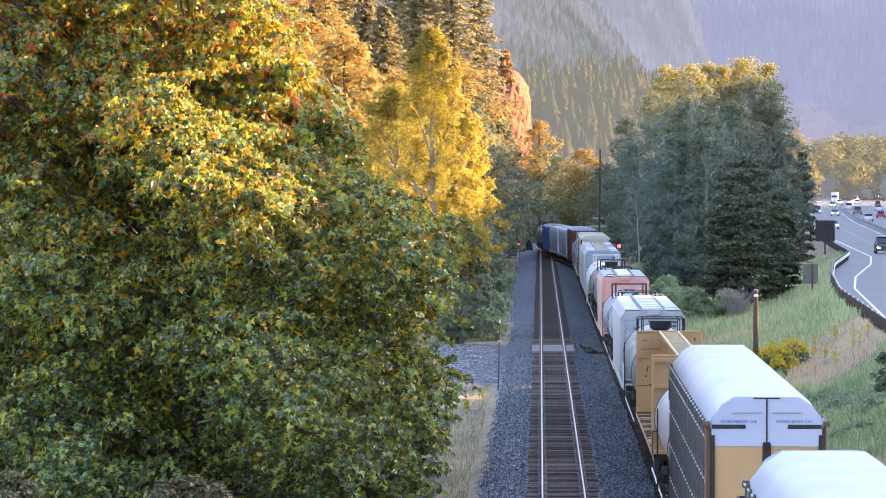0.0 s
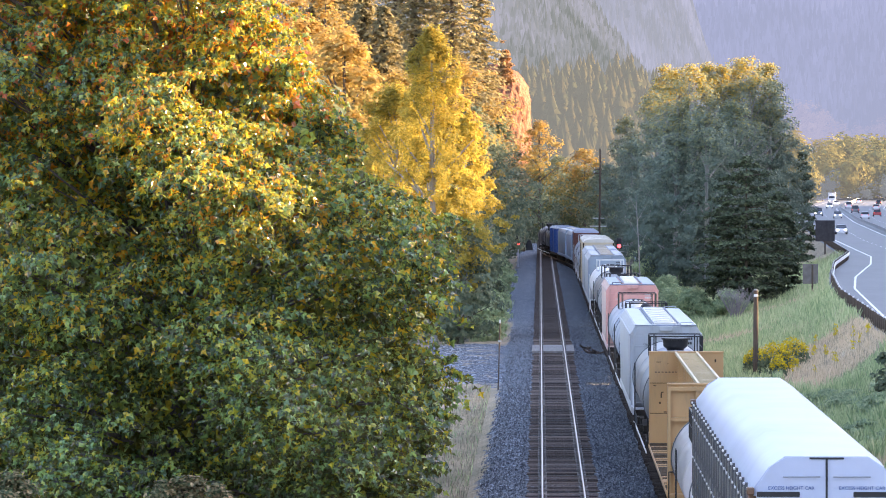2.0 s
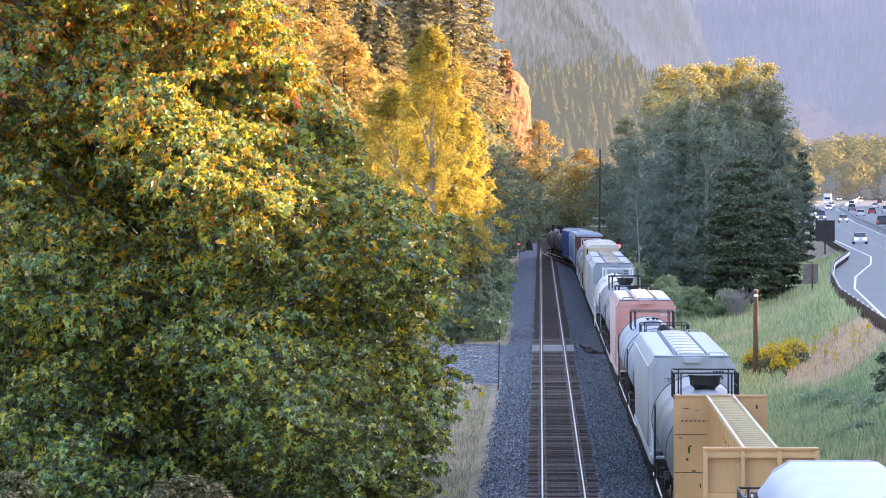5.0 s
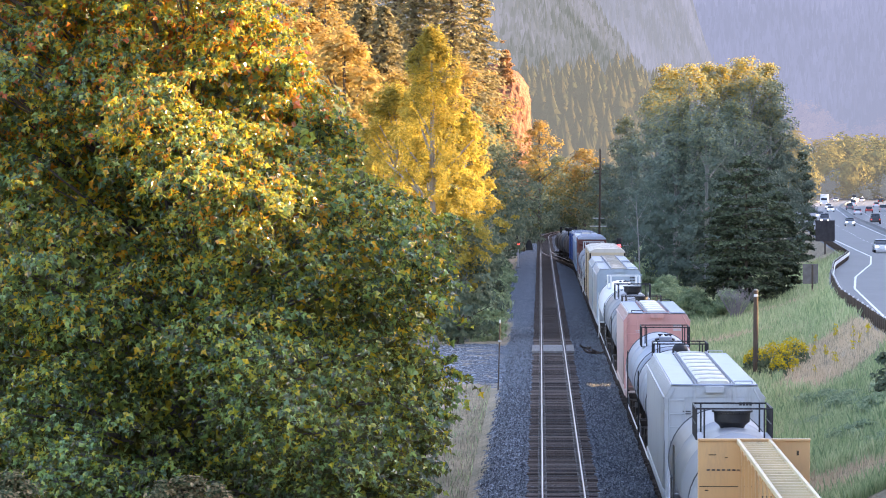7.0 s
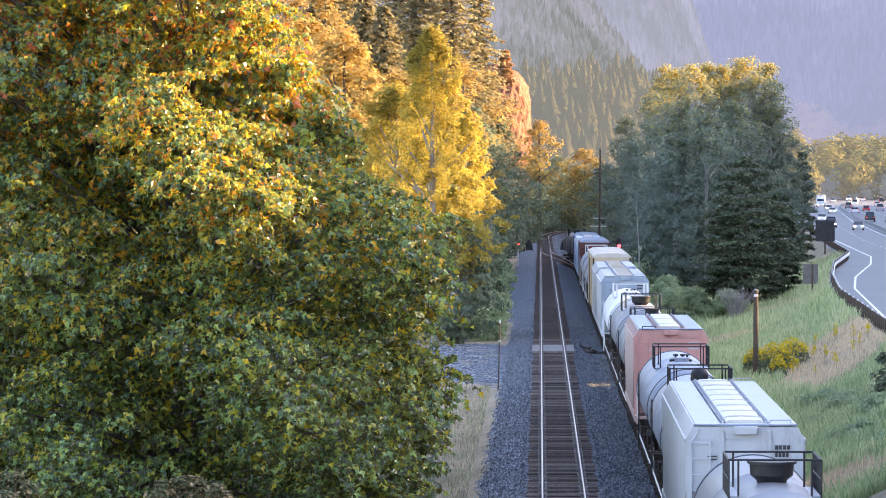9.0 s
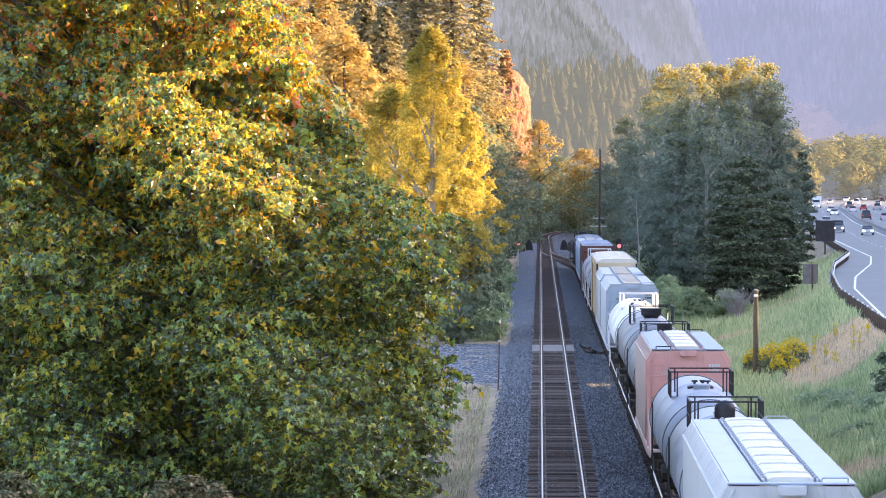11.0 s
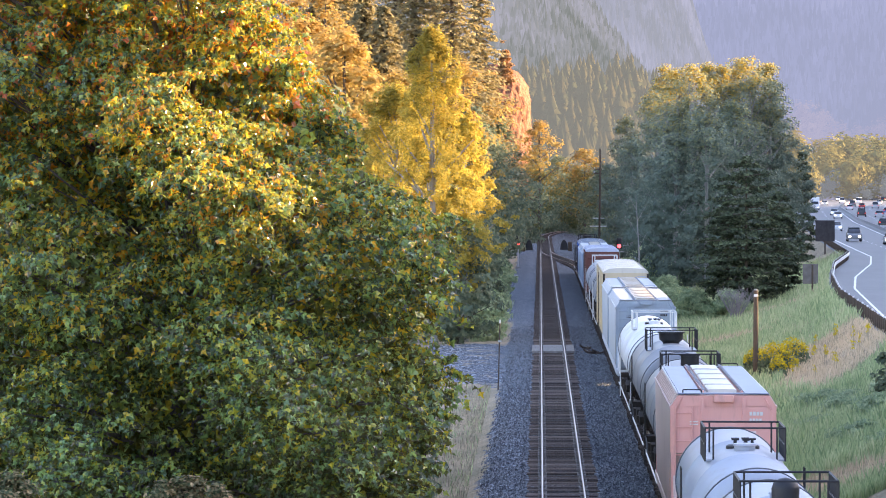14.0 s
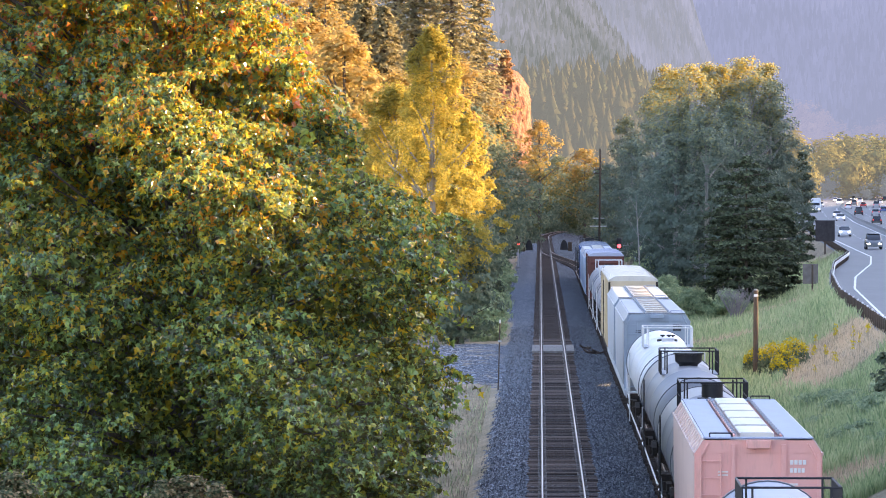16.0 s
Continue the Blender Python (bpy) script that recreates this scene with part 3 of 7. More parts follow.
def hinge_mesh(material):
    if material.name not in HINGES:
        HINGES[material.name] = data("hinge", box(B(), -0.045, 0.045, -0.05, 0.05, 0, 0.085, 0.015), material)
    return HINGES[material.name]


M["hop_rim"] = painted("pale weathered board edges", (0.62, 0.62, 0.63))
M["gusset"] = painted("chalky pink ribs", (0.78, 0.60, 0.55))
M["tray_red"] = painted("rusty red roof sheet", (0.30, 0.13, 0.11))


def hopper_car(L, top, paint, side_paint, roof, rail_paint, bays, mark, label, hatch=None, ribbed=False):
    """Covered hopper with a flat-topped roof, hatch trough and sloping end sheets."""
    t = thing("hopper_car", Matrix.Identity(4), label, "hopper car", "freight train")
    h = L / 2 - 1.35
    hw, rw, eave = (1.58, 1.36, top - 0.34) if ribbed else (1.58, 1.36, top - 0.36)
    out = [(-rw, top), (rw, top), (hw, eave), (hw, 1.35), (1.35, 1.05), (-1.35, 1.05), (-hw, 1.35), (-hw, eave)]
    sl = 1.9
    secs = []
    for y, low in ((-h, top - 1.7), (-h + 0.02, top - 1.75), (-h + sl, 1.05), (h - sl, 1.05), (h - 0.02, top - 1.75), (h, top - 1.7)):
        secs.append([(x, y, max(z, low) if z < eave - 0.01 else z) for x, z in out])
    part("body", loft(B(), secs), side_paint, t)
    # end wall with corner posts, cross angle and recess
    for s in (-1, 1):
        b = B()
        box(b, -hw, hw, s * (h + 0.03) - 0.03, s * (h + 0.03) + 0.03, top - 1.72, eave + 0.02)
        e = loft(b, [[(-rw, s * h, top), (rw, s * h, top), (hw, s * h, eave), (-hw, s * h, eave)],
                     [(-rw, s * (h + 0.06), top), (rw, s * (h + 0.06), top), (hw, s * (h + 0.06), eave), (-hw, s * (h + 0.06), eave)]])
        end = part("end_wall", e, paint, t)
        for x in (-1.5, -0.62, 0.62, 1.5):
            part("end_post", box(B(), x - 0.05, x + 0.05, s * (h + 0.06) - 0.01 - 0.05, s * (h + 0.06) + 0.06, 1.1 if abs(x) > 1 else top - 1.7, eave if abs(x) > 1 else top - 0.1), paint, end)
        for sx in (-1, 1):
            part("brace", rod(B(), (sx * 1.5, s * (h + 0.07), eave - 0.25), (sx * rw * 0.9, s * (h + 0.07), top - 0.07), 0.035, 5), paint, end)
        part("end_ladder", ladder(-1.18, s * (h + 0.14), 1.1, eave, 0.5), paint, t)
        b = box(B(), -1.5, 1.5, s * (L / 2 - 0.15) - 0.15, s * (L / 2 - 0.15) + 0.15, 0.85, 1.15, 0.02)
        box(b, -0.35, 0.35, min(s * (L / 2), s * (h - 2)), max(s * (L / 2), s * (h - 2)), 0.75, 1.05)
        part("end_sill", b, side_paint, t)
        for x in (-1.45, 1.45):
            part("end_strut", rod(B(), (x, s * (L / 2 - 0.15), 1.1), (x, s * (h + 0.05), 2.4), 0.05, 5), side_paint, t)
        part("side_sill", box(B(), s * 1.5 - 0.06, s * 1.5 + 0.06, -L / 2 + 0.1, L / 2 - 0.1, 0.92, 1.2, 0.02), side_paint, t)
        b = box(B(), min(s * 0.66, s * (rw - 0.04)), max(s * 0.66, s * (rw - 0.04)), -h + 0.1, h - 0.1, top + 0.025, top + 0.065)
        part("running_board", b, roof, t)
        part("roof_rim", bars(B(), [(s * (rw - 0.01), -h, top + 0.03), (s * (rw - 0.01), h, top + 0.03)], 0.03), M["hop_rim"], t)
        part("hatch_pipe", bars(B(), [(s * 0.58, -h + 0.3, top + 0.09), (s * 0.58, h - 0.3, top + 0.09)], 0.03), paint, t)
        part("end_platform", box(B(), -rw, rw, s * (h - 0.02) - 0.13, s * (h - 0.02) + 0.13, top + 0.03, top + 0.07, 0.01), roof, t)
        if not ribbed:
            hanger = data("board_bracket", bars(B(), [(rw - 0.02, 0, top + 0.02), (rw + 0.07, 0, eave + 0.24), (hw - 0.03, 0, eave + 0.03)], 0.018), M["hop_rim"])
            for k in range(int(2 * h / 0.8)):
                share("board_bracket", hanger, t, pose(0, -h + 0.4 + k * 0.8, 0) if s > 0 else pose(0, -h + 0.4 + k * 0.8, 0, 0, 0, 180))
    part("trough", box(B(), -0.6, 0.6, -h + 0.25, h - 0.25, top, top + 0.02), M["tray_red"] if paint is M["hop_pink"] else M["hop_tray"], t)
    for s in (-1, 1):
        part("eave_lip", box(B(), s * hw - 0.035, s * hw + 0.035, -h, h, eave - 0.05, eave + 0.03, 0.01), side_paint, t)
        if ribbed:
            rib = data("gusset", loft(B(), [[(0.0, y, top - eave - 0.03), (0.06, y, top - eave - 0.01), (hw - rw + 0.02, y, 0.03), (hw - rw - 0.02, y, -0.03)] for y in (-0.05, 0.05)]), M["gusset"])
            k = 0.6
            while k < 2 * h - 0.4:
                share("gusset", rib, t, pose(s * rw, -h + k, eave, 0, 0, 0 if s > 0 else 180))
                k += 0.95
    n = max(4, int((2 * h - 0.8) / (2.9 if ribbed else 2.4)))
    step = (2 * h - 0.8) / n
    gap = 0.30 if ribbed else 0.05
    for k in range(n):
        y = -h + 0.4 + k * step
        prof = [(-0.43, 0.02), (-0.43, 0.12), (-0.40, 0.14), (-0.13, 0.145), (0.13, 0.145), (0.40, 0.14), (0.43, 0.12), (0.43, 0.02)] if ribbed else \
            [(-0.50, 0.02), (-0.49, 0.11), (-0.42, 0.145), (-0.15, 0.155), (0.15, 0.155), (0.42, 0.145), (0.49, 0.11), (0.50, 0.02)]
        hat = part("hatch_cover", loft(B(), [[(a * k_, yy, top + c) for a, c in prof] for yy, k_ in ((y + gap, 0.97), (y + gap + 0.03, 1.0), (y + step - gap - 0.03, 1.0), (y + step - gap, 0.97))]), hatch or M["hatch"], t)
        if not ribbed:
            part("latch_bar", bars(B(), [(-0.56, y + 0.5 * step, top + 0.05), (-0.42, y + 0.5 * step, top + 0.165), (0.0, y + 0.5 * step, top + 0.18), (0.42, y + 0.5 * step, top + 0.165), (0.56, y + 0.5 * step, top + 0.05)], 0.024), hatch or M["hatch"], hat)
        for q in (0.12, 0.37, 0.63, 0.88):
            for s in (-1, 1):
                share("hinge", hinge_mesh(M["hop_tray"]), hat, pose(s * 0.56, y + q * step, top + 0.08))
    for k in range(bays):
        yc = (k + 0.5) / bays * 2 * (h - sl) - (h - sl)
        w = (h - sl) / bays * 0.92
        b = loft(B(), [[(-1.4, yc - w, 1.1), (1.4, yc - w, 1.1), (1.4, yc + w, 1.1), (-1.4, yc + w, 1.1)],
                       [(-0.5, yc - 0.35, 0.32), (0.5, yc - 0.35, 0.32), (0.5, yc + 0.35, 0.32), (-0.5, yc + 0.35, 0.32)]])
        part("hopper_bay", b, side_paint, t)
    if mark:
        ye = -h - 0.095
        for k, (w, z, hh) in enumerate(((0.42, top - 0.60, 0.11), (0.38, top - 0.80, 0.11), (0.2, top - 1.12, 0.05), (0.26, top - 1.22, 0.05))):
            for q in range(4):
                part("stencil_bar", box(B(), 0.78 + q * w / 4, 0.78 + (q + 0.76) * w / 4, ye, ye + 0.03, z, z + hh), mark, t)
        part("stencil_bar", box(B(), -1.0, -0.75, ye, ye + 0.03, top - 0.8, top - 0.77), mark, t)
        part("stencil_bar", box(B(), -1.0, -0.75, ye, ye + 0.03, top - 0.88, top - 0.85), mark, t)
    for s in (-1, 1):
        part("end_bracket", box(B(), -0.3, 0.3, min(s * (h + 0.04), s * (h + 0.26)), max(s * (h + 0.04), s * (h + 0.26)), top - 0.2, top + 0.02, 0.02), paint, t)
    # top grab rails at both ends
    for s in (-1, 1):
        b = B()
        gx = s if ribbed else 1
        bars(b, [(gx * 1.2, s * (h - 0.1), top + 0.04), (gx * 1.2, s * (h - 0.1), top + 0.16), (gx * 0.65, s * (h - 0.1), top + 0.16), (gx * 0.65, s * (h - 0.1), top + 0.04)], 0.02)
        part("grab_rail", b, rail_paint, t)
    running_gear(t, L)
    return t


CLIP = []


def clip_mesh():
    if not CLIP:
        CLIP.append(data("clip", box(B(), -0.02, 0.02, -0.07, 0.07, -0.025, 0.025, 0.008), M["silver"]))
    return CLIP[0]


def autorack(L, top):
    t = thing("autorack_car", Matrix.Identity(4), "tall white-roofed autorack with grey sides and yellow doors", "autorack", "freight train")
    h = L / 2 - 0.7
    hw = 1.42
    knee, eave = top - 0.33, top - 0.78
    # roof shell with chamfered shoulders and tucked ends
    outer = [(-0.78, top), (0.78, top), (1.08, top - 0.20), (1.36, top - 0.62), (1.36, eave), (1.33, eave), (-1.33, eave), (-1.36, eave), (-1.36, top - 0.62), (-1.08, top - 0.20)]
    def sec(y, k):
        return [(x * (1 - 0.02 * k), y, z - (0.16 * k if z > knee else 0.0)) for x, z in outer]
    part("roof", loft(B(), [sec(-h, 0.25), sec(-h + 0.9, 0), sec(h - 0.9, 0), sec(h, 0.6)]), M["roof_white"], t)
    part("deck", box(B(), -1.3, 1.3, -L / 2 + 0.2, L / 2 - 0.2, 0.75, 1.1, 0.03), M["yellow"], t)
    r = random.Random(4)
    n = 22
    for s in (-1, 1):
        for k in range(n):
            y0 = -h + 0.35 + (2 * h - 0.7) * k / n
            y1 = -h + 0.35 + (2 * h - 0.7) * (k + 1) / n
            for j in range(4):
                z0 = 1.15 + (eave - 1.15) * j / 4
                z1 = 1.15 + (eave - 1.15) * (j + 1) / 4
                x = s * (hw + r.uniform(-0.01, 0.012))
                b = B()
                loft(b, [[(x - s * 0.03, y0 + 0.02, z0 + 0.02), (x - s * 0.03, y1 - 0.02, z0 + 0.02), (x - s * 0.03, y1 - 0.02, z1 - 0.02), (x - s * 0.03, y0 + 0.02, z1 - 0.02)],
                         [(x, y0 + 0.06, z0 + 0.08), (x, y1 - 0.06, z0 + 0.08), (x, y1 - 0.06, z1 - 0.08), (x, y0 + 0.06, z1 - 0.08)]])
                part("side_panel", b, M["mesh_side"], t, smooth=False)
        post = data("side_post", box(B(), s * hw - 0.035, s * hw + 0.035, -0.03, 0.03, 1.05, eave + 0.12), M["post_dark"])
        for k in range(n + 1):
            share("side_post", post, t, pose(0, -h + 0.35 + (2 * h - 0.7) * k / n, 0))
        for k in range(n + 1):
            y = -h + 0.35 + (2 * h - 0.7) * k / n
            share("roof_clip", clip_mesh(), t, pose(s * (hw + 0.04), y, eave + 0.1))
            for j in range(1, 5):
                share("panel_clip", clip_mesh(), t, pose(s * (hw + 0.02), y, 1.15 + (eave - 1.15) * j / 4 - 0.25, 45, 0, 0))
        part("inner_wall", box(B(), s * 1.33 - 0.015, s * 1.33 + 0.015, -h + 0.3, h - 0.3, 1.05, eave), M["mesh_side"], t)
    for e in (-1, 1):
        ye = e * h
        # upper white fascia, doors below, split down the middle
        fas = [[(x * 0.985, ye, z) for x, z in ((-0.76, top - 0.05), (0.76, top - 0.05), (1.06, top - 0.22), (1.33, top - 0.62), (1.33, top - 1.22), (-1.33, top - 1.22), (-1.33, top - 0.62), (-1.06, top - 0.22))]]
        fas.append([(x, ye + e * 0.05, z) for x, y, z in fas[0]])
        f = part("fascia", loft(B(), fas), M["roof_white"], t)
        for s in (-1, 1):
            part("end_door", box(B(), min(s * 0.03, s * 1.24), max(s * 0.03, s * 1.24), ye - 0.03, ye + e * 0.03 + 0.03, 1.15, top - 1.22, 0.01), M["yellow"], t)
            part("corner_post", box(B(), s * 1.38 - 0.07, s * 1.38 + 0.07, ye - e * 0.25 - 0.1, ye - e * 0.25 + 0.1, 1.05, eave + 0.1, 0.02), M["rust_brown"], t)
            part("door_track", box(B(), s * 1.28 - 0.045, s * 1.28 + 0.045, ye - 0.08, ye + 0.08, 1.1, top - 0.95), M["black"], t)
            part("lock_bar", box(B(), min(s * 0.50, s * 1.3), max(s * 0.50, s * 1.3), ye + e * 0.05 - 0.02, ye + e * 0.05 + 0.035, top - 0.80, top - 0.70, 0.01), M["black"], f)
            part("grab_rail", bars(B(), [(s * 0.12, ye + e * 0.09, top - 0.42), (s * 0.82, ye + e * 0.09, top - 0.42)], 0.015), M["hop_tray"], f)
            part("reflector", box(B(), s * 1.42 - 0.07, s * 1.42 + 0.07, ye - 0.12, ye + 0.12, eave + 0.02, eave + 0.16, 0.02), M["rust_brown"], t)
        part("seal_strip", box(B(), -0.02, 0.02, ye + e * 0.05 - 0.02, ye + e * 0.05 + 0.02, top - 1.25, top - 0.06), M["black"], f)
        part("top_latch", box(B(), -0.32, 0.32, ye + e * 0.05 - 0.025, ye + e * 0.05 + 0.025, top - 0.09, top - 0.055), M["black"], f)
        part("lock_box", box(B(), -0.1, 0.1, ye + e * 0.06 - 0.05, ye + e * 0.06 + 0.06, top - 1.6, top - 1.12, 0.03), M["truck"], t)
        part("end_sill", box(B(), -1.3, 1.3, e * (L / 2 - 0.3) - 0.3, e * (L / 2 - 0.3) + 0.3, 0.7, 0.95), M["truck"], t)
    for x in (-0.66, 0.66):
        cu = bpy.data.curves.new("door_lettering", "FONT")
        cu.body, cu.size, cu.align_x, cu.extrude = "EXCESS HEIGHT CAR", 0.092, "CENTER", 0.003
        cu.materials.append(M["mark_blue"])
        ob = new("lettering", cu)
        ob.parent = t
        ob.matrix_local = pose(x, -h - 0.058, top - 0.66, 90, 0, 0)
    for k in range(4):
        part("stencil_bar", box(B(), 0.28 + k * 0.09, 0.35 + k * 0.09, -h - 0.07, -h - 0.05, top - 1.42, top - 1.30), M["mark"], t)
    for k in range(6):
        part("stencil_bar", box(B(), 0.76 + k * 0.09, 0.83 + k * 0.09, -h - 0.07, -h - 0.05, top - 1.42, top - 1.30), M["mark"], t)
    running_gear(t, L, 3.4)
    return t


def centerbeam(L, top):
    t = thing("centerbeam_flatcar", Matrix.Identity(4), "empty tan centre-beam flatcar with tall bulkheads and a slatted spine", "flatcar", "freight train")
    hb = L / 2 - 0.8
    b = box(B(), -1.42, 1.42, -L / 2 + 0.3, L / 2 - 0.3, 0.95, 1.12, 0.02)
    box(b, -0.4, 0.4, -L / 2, L / 2, 0.6, 0.95)
    part("deck_frame", b, M["yellow"], t)
    r = random.Random(2)
    y = -hb + 0.3
    while y < hb - 0.3:
        for s in (-1, 1):
            part("deck_slat", box(B(), min(s * 0.42, s * 1.4), max(s * 0.42, s * 1.4), y, y + 0.18, 1.12, 1.17 + r.uniform(0, 0.02)), M["load"] if r.random() < 0.7 else M["yellow"], t, smooth=False)
        y += 0.42
    for e in (-1, 1):
        y0 = e * hb
        bk = part("bulkhead", box(B(), -1.40, 1.40, y0 - 0.04, y0 + 0.04, 1.1, top, 0.01), M["yellow"], t)
        for x in (-1.36, -0.45, 0.45, 1.36):
            part("stiffener", box(B(), x - 0.05, x + 0.05, min(y0, y0 + e * 0.3), max(y0, y0 + e * 0.3), 1.0, top - 0.02), M["yellow"], bk)
        for z in (1.9, 2.7, 3.5, top - 0.12):
            part("crosspiece", box(B(), -1.36, 1.36, min(y0 + e * 0.04, y0 + e * 0.24), max(y0 + e * 0.04, y0 + e * 0.24), z - 0.06, z + 0.06), M["yellow"], bk)
        part("bulkhead_cap", box(B(), -1.42, 1.42, y0 - 0.1, y0 + 0.1, top, top + 0.06, 0.01), M["yellow"], bk)
        if e > 0:
            for z, w in ((top - 0.75, 0.95), (top - 1.0, 0.0)):
                if w:
                    for k in range(7):
                        part("stencil_bar", box(B(), -1.2 + k * 0.13, -1.12 + k * 0.13, y0 - 0.06, y0 - 0.035, z, z + 0.035), M["mark"], bk)
            for x, z, w, q in ((-0.95, top - 1.62, 0.025, 0.09), (-0.91, top - 1.5, 0.05, 0.02), (-0.80, top - 2.25, 0.06, 0.02), (-1.05, top - 0.35, 0.1, 0.012), (1.1, top - 0.3, 0.03, 0.06), (-0.6, top - 2.7, 0.02, 0.06), (-1.2, top - 1.25, 0.05, 0.015), (-1.0, top - 1.9, 0.03, 0.04), (-0.7, top - 0.42, 0.04, 0.01)):
                part("scuff", box(B(), x - w, x + w, y0 - 0.052, y0 - 0.035, z - q, z + q, 0.01), M["load"], bk)
        for z in (top - 1.15, top - 2.3):
            part("seam", box(B(), -1.38, 1.38, y0 - 0.048, y0 + 0.048, z - 0.012, z + 0.012), M["load"], bk)
    # the central spine: posts, slatted top chord and cross bars
    n = 14
    for s in (-1, 1):
        for k in range(n + 1):
            y = -hb + 2 * hb * k / n
            b = loft(B(), [[(s * 0.40, y - 0.06, 1.1), (s * 0.30, y - 0.06, 1.1), (s * 0.30, y + 0.06, 1.1), (s * 0.40, y + 0.06, 1.1)],
                     [(s * 0.40, y - 0.06, top - 0.1), (s * 0.34, y - 0.06, top - 0.1), (s * 0.34, y + 0.06, top - 0.1), (s * 0.40, y + 0.06, top - 0.1)]])
            part("spine_post", b, M["yellow"], t)
    for s in (-1, 1):
        part("top_chord", box(B(), s * 0.40 - 0.04, s * 0.40 + 0.04, -hb, hb, top - 0.06, top + 0.05, 0.01), M["tan_pale"], t, "pale tan chord")
    part("spine_tray", box(B(), -0.36, 0.36, -hb, 0.12 * hb, top - 0.62, top - 0.56), M["load"], t, "rusty tray")
    part("spine_tray", box(B(), -0.36, 0.36, 0.12 * hb, hb, top - 0.24, top - 0.18), M["yellow"], t)
    m = 30
    for k in range(m):
        y = -hb + 2 * hb * (k + 0.5) / m
        part("cross_slat", box(B(), -0.36, 0.36, y - 0.045, y + 0.045, top - 0.06, top + 0.0), M["tan_pale"], t, smooth=False)
    part("spine_panel", box(B(), -0.05, 0.05, -hb, hb, top - 1.2, top - 0.35), M["yellow"], t)
    b = B()
    for k in range(n):
        y0, y1 = -hb + 2 * hb * k / n, -hb + 2 * hb * (k + 1) / n
        rod(b, (0, y0, 1.2 if k % 2 else top - 1.2), (0, y1, top - 1.2 if k % 2 else 1.2), 0.07, 6)
    part("spine_truss", b, M["yellow"], t)
    running_gear(t, L)
    return t


def boxcar(L, top, paint, roof, label, upper=None, chamfer=0.25, ribs=14):
    t = thing("boxcar", Matrix.Identity(4), label, "boxcar", "freight train")
    h, hw = L / 2 - 0.75, 1.45
    part("body", box(B(), -hw, hw, -h, h, 1.0, top - 0.35, 0.02), paint, t)
    low = top - (1.15 if chamfer > 0.4 else 0.35)
    rf = [(-hw - 0.02, low), (-hw - 0.02, top - chamfer), (-hw + 0.35, top - 0.04), (-0.3, top), (0.3, top), (hw - 0.35, top - 0.04), (hw + 0.02, top - chamfer), (hw + 0.02, low)]
    part("roof", loft(B(), [[(x, y, z) for x, z in rf] for y in (-h - 0.04, h + 0.04)]), roof, t)
    n = 14
    for k in range(1, ribs):
        y = -h + 2 * h * k / ribs
        part("roof_rib", loft(B(), [[(x * 1.004, yy, z + 0.02) for x, z in rf] for yy in (y - 0.035, y + 0.035)]), roof, t)
    for s in (-1, 1):
        for k in range(n + 1):
            y = -h + 2 * h * k / n
            if abs(y) > 1.8:
                part("side_rib", box(B(), s * hw - 0.05, s * hw + 0.05, y - 0.05, y + 0.05, 1.02, low - 0.03), paint, t)
        d = part("sliding_door", box(B(), s * hw - 0.06, s * hw + 0.07, -1.6, 1.6, 1.1, low - 0.15, 0.02), paint, t)
        part("door_bar", bars(B(), [(s * (hw + 0.1), 0, 1.2), (s * (hw + 0.1), 0, low - 0.25)], 0.03), M["truck"], d)
        part("side_sill", box(B(), s * 1.4 - 0.05, s * 1.4 + 0.05, -L / 2 + 0.7, L / 2 - 0.7, 0.7, 1.0), M["truck"], t)
        for e in (-1, 1):
            part("end_post", box(B(), s * 1.42 - 0.06, s * 1.42 + 0.06, e * h - 0.07, e * h + 0.07, 1.0, top - 0.38), M["truck"] if upper else paint, t)
            part("end_ladder", ladder(s * 1.1, e * (h + 0.1), 1.0, top - 0.6, 0.45), paint, t)
    for e in (-1, 1):
        b = B()
        for k in range(5):
            z = 1.3 + k * (top - 2.2) / 4
            loft(b, [[(-1.3, e * h, z - 0.13), (1.3, e * h, z - 0.13), (1.3, e * h, z + 0.13), (-1.3, e * h, z + 0.13)],
                     [(-1.2, e * (h + 0.07), z - 0.05), (1.2, e * (h + 0.07), z - 0.05), (1.2, e * (h + 0.07), z + 0.05), (-1.2, e * (h + 0.07), z + 0.05)]])
        part("end_corrugation", b, paint, t)
        if upper:
            part("end_fascia", box(B(), -hw + 0.03, hw - 0.03, e * (h + 0.03) - 0.02, e * (h + 0.03) + 0.02, top - 0.95, top - 0.33), upper, t)
        part("end_sill", box(B(), -1.4, 1.4, e * (L / 2 - 0.4) - 0.35, e * (L / 2 - 0.4) + 0.35, 0.75, 1.0), M["truck"], t)
    running_gear(t, L)
    return t


TRAIN = []


